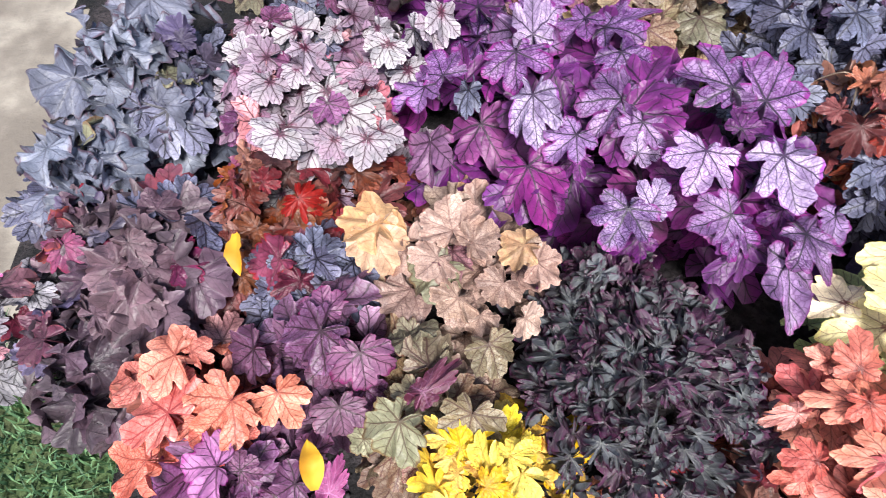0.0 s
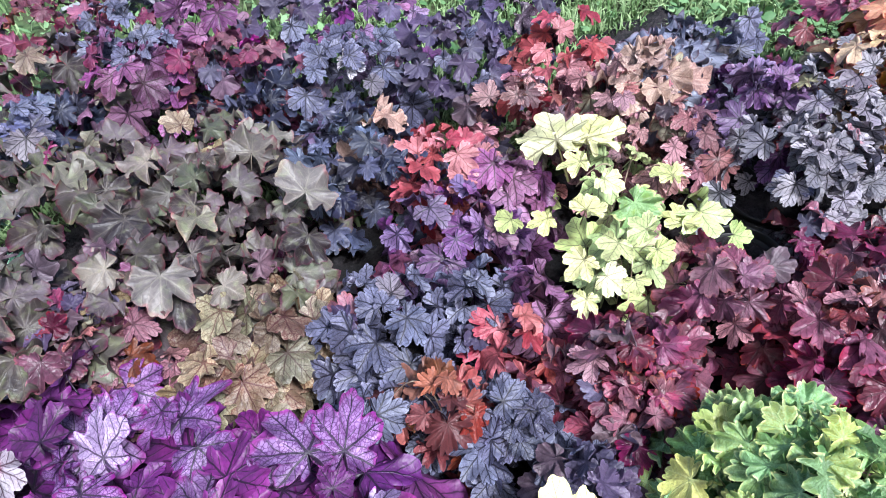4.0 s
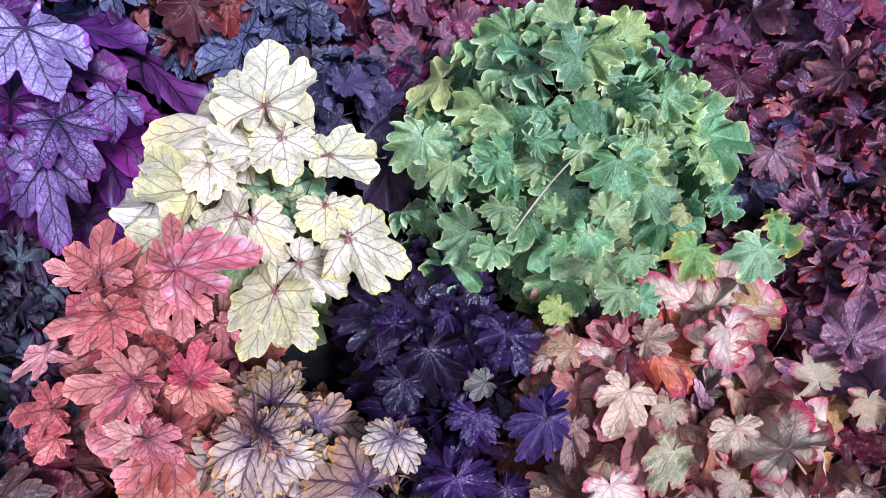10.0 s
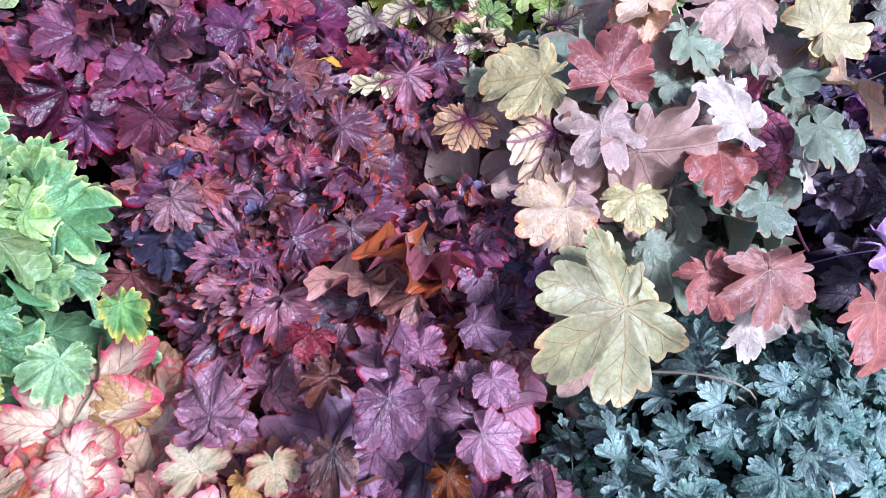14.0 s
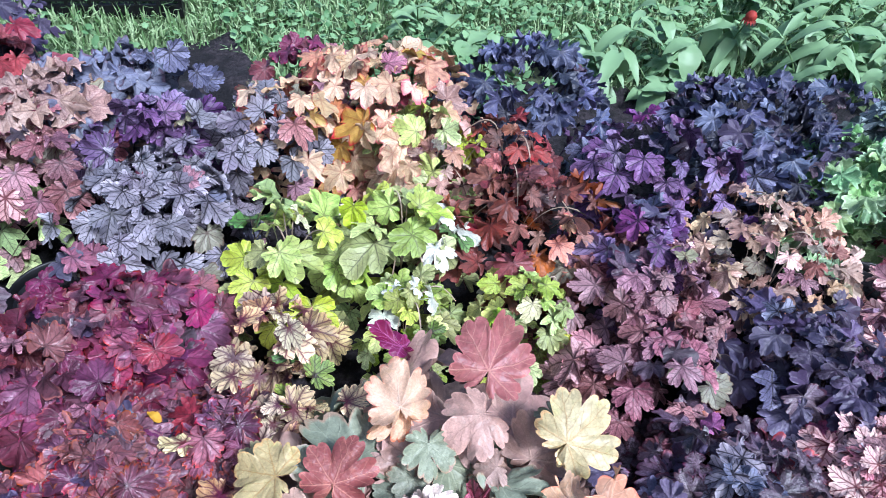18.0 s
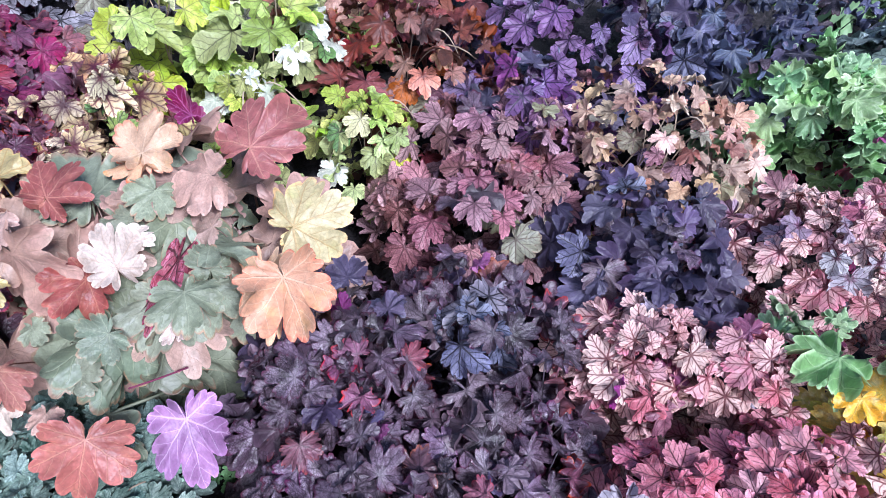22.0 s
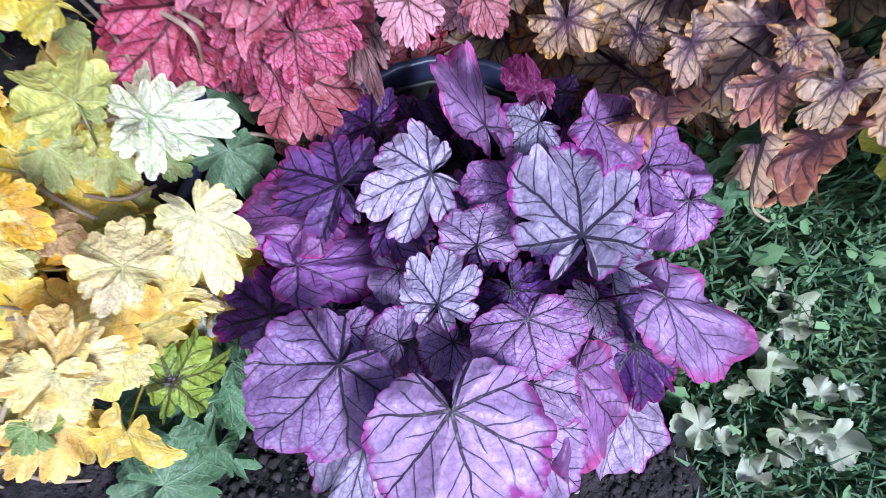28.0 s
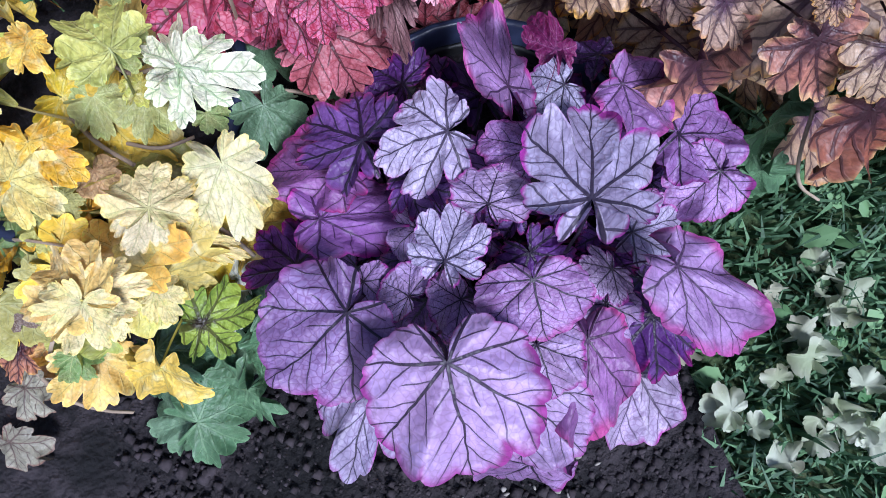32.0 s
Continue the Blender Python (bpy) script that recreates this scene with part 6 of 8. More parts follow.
leaf(white_plant, "mauve", -0.273, 0.880, 0.330, -0.244, 0.910, 0.338, 2, 1.3)
leaf(white_plant, "white", -0.206, 0.619, 0.330, -0.211, 0.560, 0.310, 0, 1.6)
leaf(white_plant, "white", -0.273, 0.739, 0.330, -0.316, 0.719, 0.320, 0, 1.6)
leaf(white_plant, "white", -0.182, 0.741, 0.340, -0.154, 0.772, 0.348, 3, 1.6)
lime_plant = bed_plant("lime", 1.448, 0.982)
leaf(lime_plant, "lime_pale", 1.308, 1.113, 0.330, 1.350, 1.226, 0.330, 0, 1.2)
leaf(lime_plant, "lime_pale", 1.373, 1.084, 0.330, 1.444, 1.164, 0.330, 1, 1.2)
leaf(lime_plant, "lime_pale", 1.312, 1.024, 0.340, 1.264, 1.044, 0.330, 2, 1.2)
leaf(lime_plant, "lime_pale", 1.324, 0.948, 0.340, 1.344, 0.905, 0.330, 3, 1.2)
leaf(lime_plant, "lime", 1.092, 0.959, 0.320, 1.055, 0.953, 0.310, 0, 1.6)
leaf(lime_plant, "lime_pale", 1.153, 0.910, 0.330, 1.112, 0.917, 0.320, 1, 1.2)
leaf(lime_plant, "lime_pale", 1.235, 0.888, 0.340, 1.275, 0.914, 0.340, 2, 1.4)
leaf(lime_plant, "lime", 1.306, 0.778, 0.340, 1.291, 0.815, 0.340, 3, 1.6)
leaf(lime_plant, "lime", 1.443, 0.772, 0.330, 1.434, 0.714, 0.310, 0, 1.6)
leaf(lime_plant, "lime", 1.473, 0.699, 0.310, 1.500, 0.675, 0.300, 1, 1.6)
leaf(lime_plant, "lime_pale", 1.156, 0.780, 0.330, 1.108, 0.768, 0.310, 2, 1.2)
leaf(lime_plant, "lime", 1.234, 0.776, 0.340, 1.199, 0.754, 0.330, 3, 1.6)
leaf(lime_plant, "lime", 1.298, 0.730, 0.330, 1.310, 0.698, 0.320, 0, 1.6)
leaf(lime_plant, "lime_pale", 1.174, 0.728, 0.320, 1.197, 0.692, 0.300, 1, 1.2)
leaf(lime_plant, "lime_pale", 1.114, 0.708, 0.310, 1.084, 0.680, 0.290, 2, 1)
leaf(lime_plant, "lime", 1.223, 0.700, 0.310, 1.216, 0.672, 0.300, 3, 1.6)
leaf(lime_plant, "lime", 1.392, 0.765, 0.330, 1.414, 0.810, 0.330, 1, 1.4)
leaf(lime_plant, "lime_pale", 1.470, 0.894, 0.320, 1.479, 0.945, 0.320, 1, 1.2)
apricot_plant = bed_plant("apricot", 1.209, -0.023)
leaf(apricot_plant, "apricot_pale", 1.107, -0.069, 0.310, 1.075, -0.099, 0.297, 0, 1.05)
leaf(apricot_plant, "apricot_sage", 1.147, -0.091, 0.300, 1.134, -0.113, 0.292, 1, 1.2)
leaf(apricot_plant, "apricot_pale", 1.193, -0.131, 0.310, 1.186, -0.165, 0.300, 2, 1.2)
leaf(apricot_plant, "apricot", 1.266, -0.131, 0.300, 1.241, -0.159, 0.288, 3, 1.1)
leaf(apricot_plant, "apricot_pink", 1.202, -0.062, 0.330, 1.219, -0.022, 0.338, 4, 1.1)
leaf(apricot_plant, "apricot_gold", 1.271, -0.042, 0.330, 1.270, 0.001, 0.338, 0, 0.9)
leaf(apricot_plant, "apricot_sage", 1.290, -0.117, 0.330, 1.291, -0.083, 0.338, 1, 1.4)
leaf(apricot_plant, "apricot_sage", 1.342, -0.145, 0.310, 1.328, -0.172, 0.300, 2, 1.3)
leaf(apricot_plant, "apricot_gold", 1.316, -0.136, 0.290, 1.311, -0.163, 0.282, 3, 1)
leaf(apricot_plant, "apricot", 1.147, -0.025, 0.310, 1.178, -0.029, 0.318, 4, 1.1)
leaf(apricot_plant, "apricot", 1.077, -0.008, 0.290, 1.050, 0.001, 0.282, 0, 1.2)
leaf(apricot_plant, "apricot_sage", 1.129, -0.133, 0.300, 1.092, -0.163, 0.286, 1, 0.75)
leaf(apricot_plant, "apricot_pink", 1.055, -0.144, 0.300, 1.053, -0.180, 0.289, 2, 1.15)
leaf(apricot_plant, "ginger", 1.050, -0.078, 0.280, 1.030, -0.114, 0.267, 3, 0.75)
leaf(apricot_plant, "apricot_sage", 1.175, -0.176, 0.300, 1.154, -0.185, 0.293, 4, 1.4)
leaf(apricot_plant, "apricot_pale", 1.206, -0.206, 0.310, 1.191, -0.235, 0.301, 0, 0.8)
leaf(apricot_plant, "apricot_pale", 1.278, -0.220, 0.300, 1.274, -0.244, 0.293, 1, 1.4)
leaf(apricot_plant, "olive_pale", 1.264, -0.253, 0.270, 1.246, -0.262, 0.264, 2, 1.2)
leaf(apricot_plant, "apricot_gold", 1.304, -0.259, 0.270, 1.310, -0.280, 0.264, 3, 1.2)
leaf(apricot_plant, "apricot_pink", 1.169, -0.255, 0.300, 1.145, -0.269, 0.292, 4, 1.3)
leaf(apricot_plant, "apricot_pink", 1.212, -0.274, 0.300, 1.200, -0.307, 0.290, 0, 0.75)
leaf(apricot_plant, "apricot", 1.076, -0.191, 0.290, 1.066, -0.220, 0.281, 1, 1)
leaf(apricot_plant, "ginger", 1.110, -0.228, 0.290, 1.095, -0.251, 0.282, 2, 1.1)
leaf(apricot_plant, "apricot_pink", 1.013, -0.195, 0.290, 1.002, -0.160, 0.298, 3, 1.1)
leaf(apricot_plant, "blush", 1.115, -0.181, 0.270, 1.093, -0.189, 0.263, 4, 1.2)
leaf(apricot_plant, "blush", 1.163, -0.212, 0.270, 1.144, -0.225, 0.263, 0, 1.2)
leaf(apricot_plant, "olive_pale", 1.239, -0.166, 0.270, 1.239, -0.194, 0.262, 1, 1.1)
leaf(apricot_plant, "apricot_gold", 1.284, -0.176, 0.280, 1.261, -0.182, 0.272, 2, 1.1)
leaf(apricot_plant, "apricot_pink", 1.048, -0.008, 0.280, 1.033, -0.017, 0.275, 3, 0.9)
leaf(apricot_plant, "apricot", 1.072, -0.050, 0.260, 1.062, -0.023, 0.268, 4, 1.2)
leaf(apricot_plant, "apricot", 1.194, -0.061, 0.270, 1.175, -0.063, 0.264, 0, 1.2)
leaf(apricot_plant, "apricot", 1.089, -0.117, 0.270, 1.078, -0.104, 0.265, 1, 1.2)
leaf(apricot_plant, "apricot_pale", 1.005, -0.135, 0.260, 0.984, -0.139, 0.254, 2, 1.1)
leaf(apricot_plant, "apricot", 1.214, -0.245, 0.260, 1.214, -0.268, 0.254, 3, 1)
black_plum_plant = bed_plant("black_plum", 0.950, 0.060)
leaf(black_plum_plant, "black_plum", 1.010, 0.018, 0.310, 1.019, -0.023, 0.297, 0, 1.2)
leaf(black_plum_plant, "black_plum", 1.009, 0.021, 0.310, 0.984, 0.042, 0.318, 1, 1)
leaf(black_plum_plant, "black_plum", 0.962, 0.061, 0.300, 0.941, 0.065, 0.294, 2, 1.4)
leaf(black_plum_plant, "black_plum", 0.906, 0.064, 0.300, 0.900, 0.088, 0.304, 3, 1.3)
leaf(black_plum_plant, "black_plum", 0.956, -0.047, 0.300, 0.939, -0.070, 0.292, 4, 1.5)
leaf(black_plum_plant, "dusk_plum", 1.021, -0.069, 0.300, 0.985, -0.099, 0.286, 0, 1)
leaf(black_plum_plant, "dusk_plum", 1.019, -0.059, 0.290, 1.053, -0.055, 0.298, 1, 0.8)
leaf(black_plum_plant, "black_plum", 0.920, -0.097, 0.300, 0.921, -0.133, 0.289, 2, 1.6)
leaf(black_plum_plant, "black_plum", 0.916, -0.091, 0.290, 0.881, -0.080, 0.280, 3, 1.1)
leaf(black_plum_plant, "black_plum", 0.900, 0.007, 0.290, 0.875, -0.014, 0.280, 4, 1.2)
leaf(black_plum_plant, "black_plum", 0.884, 0.047, 0.280, 0.905, 0.053, 0.284, 0, 1.2)
leaf(black_plum_plant, "black_plum", 0.970, -0.114, 0.250, 0.978, -0.155, 0.238, 1, 1)
leaf(black_plum_plant, "toffee", 0.877, -0.046, 0.300, 0.854, -0.074, 0.290, 2, 1.4)
leaf(black_plum_plant, "toffee", 0.875, -0.117, 0.300, 0.870, -0.139, 0.293, 3, 1.6)
leaf(black_plum_plant, "toffee", 0.916, -0.143, 0.270, 0.922, -0.161, 0.264, 4, 1.4)
leaf(black_plum_plant, "olive_pale", 0.988, -0.005, 0.250, 0.961, -0.001, 0.243, 0, 1)
green_frill_plant = bed_plant("green_frill", 1.150, 0.180)
leaf(green_frill_plant, "green_frill", 1.033, 0.125, 0.380, 1.018, 0.109, 0.373, 0, 1.5)
leaf(green_frill_plant, "green_frill", 1.023, 0.105, 0.340, 1.003, 0.085, 0.331, 1, 1.3)
leaf(green_frill_plant, "yellow_lime", 1.002, 0.197, 0.370, 0.974, 0.175, 0.358, 2, 1)
leaf(green_frill_plant, "green_frill", 1.043, 0.175, 0.390, 1.023, 0.158, 0.381, 3, 1.3)
leaf(green_frill_plant, "green_frill", 1.122, 0.027, 0.410, 1.122, 0.004, 0.402, 4, 1.4)
leaf(green_frill_plant, "green_gold_soft", 1.191, 0.023, 0.400, 1.167, -0.001, 0.389, 0, 1.2)
leaf(green_frill_plant, "green_frill", 1.253, 0.006, 0.400, 1.224, -0.020, 0.387, 1, 1.1)
leaf(green_frill_plant, "green_frill", 1.225, 0.060, 0.420, 1.247, 0.038, 0.411, 2, 1.1)
leaf(green_frill_plant, "green_frill", 1.121, 0.016, 0.360, 1.097, 0.000, 0.351, 3, 1.2)
leaf(green_frill_plant, "green_frill", 1.139, 0.004, 0.350, 1.167, 0.002, 0.343, 4, 1.1)
leaf(green_frill_plant, "green_frill", 1.226, 0.101, 0.420, 1.251, 0.105, 0.414, 0, 1.2)
leaf(green_frill_plant, "green_frill", 1.111, 0.143, 0.430, 1.119, 0.117, 0.420, 1, 1.1)
leaf(green_frill_plant, "green_frill", 1.073, 0.095, 0.400, 1.066, 0.114, 0.404, 2, 1.1)
leaf(green_frill_plant, "yellow_lime", 1.177, 0.048, 0.430, 1.163, 0.046, 0.425, 3, 1.2)
leaf(green_frill_plant, "green_frill", 1.150, 0.155, 0.430, 1.182, 0.146, 0.420, 4, 1.2)
leaf(green_frill_plant, "yellow_lime", 1.080, 0.038, 0.300, 1.060, 0.025, 0.292, 0, 1.2)
leaf(green_frill_plant, "green_gold_soft", 1.313, 0.040, 0.370, 1.309, 0.001, 0.357, 1, 0.8)
leaf(green_frill_plant, "green_frill", 1.077, 0.166, 0.420, 1.105, 0.167, 0.428, 2, 1.2)
leaf(green_frill_plant, "green_frill", 1.104, 0.064, 0.430, 1.128, 0.074, 0.434, 3, 1.2)
leaf(green_frill_plant, "green_frill", 1.082, 0.070, 0.370, 1.073, 0.085, 0.374, 4, 1.2)
rose_plum_plant = bed_plant("rose_plum", 1.537, -0.162)
leaf(rose_plum_plant, "ember", 1.571, -0.081, 0.335, 1.525, -0.053, 0.400, 0, 0.6)
leaf(rose_plum_plant, "ember", 1.574, -0.082, 0.335, 1.537, -0.091, 0.410, 1, 0.7)
leaf(rose_plum_plant, "ember", 1.577, -0.083, 0.335, 1.594, -0.119, 0.380, 2, 0.6)
leaf(rose_plum_plant, "ember", 1.524, -0.054, 0.320, 1.455, -0.039, 0.360, 3, 0.45)
leaf(rose_plum_plant, "rose_plum", 1.322, -0.091, 0.350, 1.281, -0.068, 0.336, 0, 0.9)
leaf(rose_plum_plant, "rose_plum", 1.319, -0.093, 0.360, 1.345, -0.055, 0.372, 1, 0.95)
leaf(rose_plum_plant, "rose_plum", 1.336, -0.091, 0.330, 1.329, -0.118, 0.321, 2, 1.1)
leaf(rose_plum_plant, "rust", 1.438, -0.072, 0.330, 1.415, -0.086, 0.321, 3, 1.5)
leaf(rose_plum_plant, "copper", 1.424, -0.118, 0.330, 1.389, -0.107, 0.318, 4, 0.9)
leaf(rose_plum_plant, "rose_plum", 1.440, -0.181, 0.380, 1.416, -0.227, 0.363, 0, 0.95)
leaf(rose_plum_plant, "rose_plum", 1.500, -0.160, 0.360, 1.525, -0.154, 0.368, 1, 1.1)
leaf(rose_plum_plant, "rose_plum", 1.569, -0.168, 0.340, 1.583, -0.206, 0.329, 2, 1)
leaf(rose_plum_plant, "rose_plum", 1.542, -0.221, 0.340, 1.540, -0.254, 0.330, 3, 1.2)
leaf(rose_plum_plant, "rose_plum", 1.496, -0.253, 0.340, 1.504, -0.300, 0.327, 4, 1)
leaf(rose_plum_plant, "rust", 1.383, -0.179, 0.340, 1.353, -0.214, 0.325, 0, 0.75)
leaf(rose_plum_plant, "rose_plum", 1.332, -0.248, 0.360, 1.318, -0.288, 0.348, 1, 1.4)
leaf(rose_plum_plant, "apricot", 1.402, -0.284, 0.310, 1.385, -0.300, 0.303, 2, 1.2)
leaf(rose_plum_plant, "copper", 1.457, -0.257, 0.310, 1.441, -0.289, 0.299, 3, 0.9)
leaf(rose_plum_plant, "rose_plum", 1.430, -0.349, 0.350, 1.377, -0.380, 0.330, 4, 1.1)
leaf(rose_plum_plant, "rose_plum", 1.444, -0.349, 0.340, 1.502, -0.370, 0.326, 0, 0.8)
leaf(rose_plum_plant, "rose_plum", 1.270, -0.311, 0.340, 1.243, -0.339, 0.328, 1, 1.3)
leaf(rose_plum_plant, "rose_plum", 1.273, -0.308, 0.330, 1.229, -0.293, 0.316, 2, 0.8)
leaf(rose_plum_plant, "rose_plum", 1.349, -0.350, 0.320, 1.340, -0.384, 0.310, 3, 1)
leaf(rose_plum_plant, "burgundy", 1.382, -0.310, 0.290, 1.384, -0.341, 0.282, 4, 1)
leaf(rose_plum_plant, "magenta", 1.487, -0.340, 0.320, 1.522, -0.365, 0.310, 0, 0.6)
leaf(rose_plum_plant, "rose_plum", 1.622, -0.123, 0.320, 1.599, -0.146, 0.308, 1, 1)
leaf(rose_plum_plant, "burgundy", 1.411, -0.234, 0.300, 1.395, -0.230, 0.294, 2, 1)
leaf(rose_plum_plant, "rust", 1.359, -0.200, 0.280, 1.348, -0.178, 0.273, 3, 1.1)
leaf(rose_plum_plant, "rose_plum", 1.533, -0.202, 0.300, 1.558, -0.196, 0.308, 4, 1.2)
leaf(rose_plum_plant, "burgundy", 1.461, -0.302, 0.270, 1.461, -0.326, 0.263, 0, 1.2)
leaf(rose_plum_plant, "rose_plum", 1.316, -0.360, 0.280, 1.321, -0.330, 0.288, 1, 1.1)
leaf(rose_plum_plant, "magenta", 1.684, -0.160, 0.280, 1.734, -0.175, 0.310, 0, 0.45)
leaf(rose_plum_plant, "burgundy", 1.528, -0.319, 0.280, 1.545, -0.345, 0.272, 1, 1.1)
marbled_plant = bed_plant("marbled", 2.019, 0.373)
leaf(marbled_plant, "green_gold", 1.896, 0.162, 0.320, 1.862, 0.169, 0.310, 0, 1.4)
leaf(marbled_plant, "green_gold", 1.927, 0.250, 0.310, 1.943, 0.284, 0.310, 1, 1.4)
leaf(marbled_plant, "green_gold", 1.955, 0.191, 0.310, 1.994, 0.195, 0.310, 2, 1.4)
rose_front = bed_plant("rose", 2.879, -0.892, "crimson and rose coral bells with dark veins")
leaf(rose_front, "rose_red", 2.787, -1.050, 0.270, 2.788, -1.098, 0.254, 0, 0.85)
leaf(rose_front, "rose_red", 2.805, -1.072, 0.280, 2.820, -1.100, 0.270, 1, 1.1)
leaf(rose_front, "rose_red", 2.782, -1.036, 0.260, 2.765, -1.029, 0.255, 2, 1)
leaf(rose_front, "blush", 2.847, -1.050, 0.240, 2.839, -1.101, 0.223, 3, 0.5)
leaf(rose_front, "rose", 2.872, -1.074, 0.270, 2.869, -1.099, 0.261, 4, 1.1)
leaf(rose_front, "rose", 2.899, -1.085, 0.270, 2.885, -1.093, 0.265, 0, 1.2)
leaf(rose_front, "blush", 2.734, -0.981, 0.200, 2.739, -1.004, 0.192, 1, 1)
leaf(rose_front, "blush", 2.718, -0.978, 0.200, 2.738, -0.973, 0.194, 2, 1)
leaf(rose_front, "rose_red", 2.792, -1.036, 0.270, 2.786, -1.074, 0.210, 0, 1)
leaf(rose_front, "rose_red", 2.823, -1.061, 0.280, 2.811, -1.085, 0.250, 1, 1)
leaf(rose_front, "rose", 2.864, -1.087, 0.300, 2.863, -1.109, 0.280, 2, 1)
leaf(rose_front, "burgundy", 2.750, -0.979, 0.220, 2.722, -0.991, 0.180, 1, 0.8)
leaf(rose_front, "rose", 2.901, -1.100, 0.300, 2.906, -1.120, 0.290, 0, 1)
toffee_front = bed_plant("toffee", 3.218, -1.089, "toffee and russet coral bells with purple hearts")
leaf(toffee_front, "toffee", 2.955, -1.112, 0.270, 2.961, -1.131, 0.230, 0, 0.9)
leaf(toffee_front, "toffee_red", 2.997, -1.173, 0.250, 3.021, -1.198, 0.200, 1, 1.2)
leaf(toffee_front, "toffee_red", 3.040, -1.196, 0.290, 3.050, -1.227, 0.250, 2, 1)
leaf(toffee_front, "toffee", 3.075, -1.215, 0.290, 3.074, -1.237, 0.250, 3, 1)
leaf(toffee_front, "toffee", 3.004, -1.162, 0.290, 3.020, -1.182, 0.260, 4, 1)
leaf(toffee_front, "toffee_red", 3.106, -1.234, 0.220, 3.138, -1.272, 0.150, 0, 0.9)
leaf(toffee_front, "toffee", 2.985, -1.140, 0.280, 2.981, -1.146, 0.250, 1, 1)
leaf(toffee_front, "toffee", 3.034, -1.191, 0.320, 3.025, -1.194, 0.310, 2, 1.3)
leaf(toffee_front, "green_grey", 3.087, -1.206, 0.140, 3.109, -1.233, 0.080, 0, 1.1)
leaf(toffee_front, "green_grey", 3.092, -1.233, 0.100, 3.091, -1.252, 0.050, 1, 1.1)
leaf(rose_front, "white", 2.632, -0.687, 0.370, 2.621, -0.752, 0.330, 0, 0.8)
leaf(rose_front, "green_grey", 2.597, -0.885, 0.280, 2.643, -0.923, 0.240, 1, 0.9)
leaf(rose_front, "white", 2.607, -0.839, 0.370, 2.573, -0.835, 0.350, 2, 1.1)
leaf(rose_front, "olive_pale", 2.582, -0.864, 0.300, 2.550, -0.883, 0.260, 0, 1.1)
yellow_back = bed_plant("yellow", 3.271, -0.624, "yellow and pale green coral bells")
leaf(yellow_back, "mint_frill", 3.067, -0.562, 0.400, 2.985, -0.583, 0.370, 0, 1.1)
leaf(yellow_back, "mint_frill", 3.238, -0.595, 0.400, 3.160, -0.667, 0.380, 1, 1.1)
leaf(yellow_back, "yellow", 3.244, -0.656, 0.400, 3.220, -0.703, 0.370, 2, 1.2)
leaf(yellow_back, "yellow", 3.071, -0.629, 0.390, 3.034, -0.660, 0.370, 3, 1.2)
leaf(yellow_back, "yellow", 3.108, -0.705, 0.380, 3.091, -0.748, 0.360, 0, 1.3)
leaf(yellow_back, "yellow_pale", 3.149, -0.812, 0.380, 3.148, -0.858, 0.350, 1, 1.4)
leaf(yellow_back, "yellow", 3.200, -0.771, 0.380, 3.227, -0.812, 0.360, 2, 1.2)
leaf(yellow_back, "green_grey", 3.179, -0.867, 0.330, 3.188, -0.892, 0.300, 3, 1)
leaf(yellow_pot, "olive_pale", 2.438, -1.222, 0.050, 2.451, -1.254, 0.030, 1, 1)
leaf(toffee_front, "toffee", 2.955, -1.083, 0.300, 2.947, -1.096, 0.270, 0, 1)
leaf(toffee_front, "toffee", 2.999, -1.104, 0.310, 3.002, -1.121, 0.290, 1, 1)
leaf(toffee_front, "toffee_red", 3.032, -1.113, 0.310, 3.029, -1.128, 0.290, 2, 1)
leaf(toffee_front, "toffee", 2.990, -1.085, 0.280, 2.996, -1.096, 0.240, 3, 1)
leaf(toffee_front, "toffee", 3.059, -1.127, 0.300, 3.076, -1.146, 0.270, 4, 1)
leaf(toffee_front, "toffee_red", 2.946, -1.057, 0.290, 2.939, -1.063, 0.260, 0, 1)

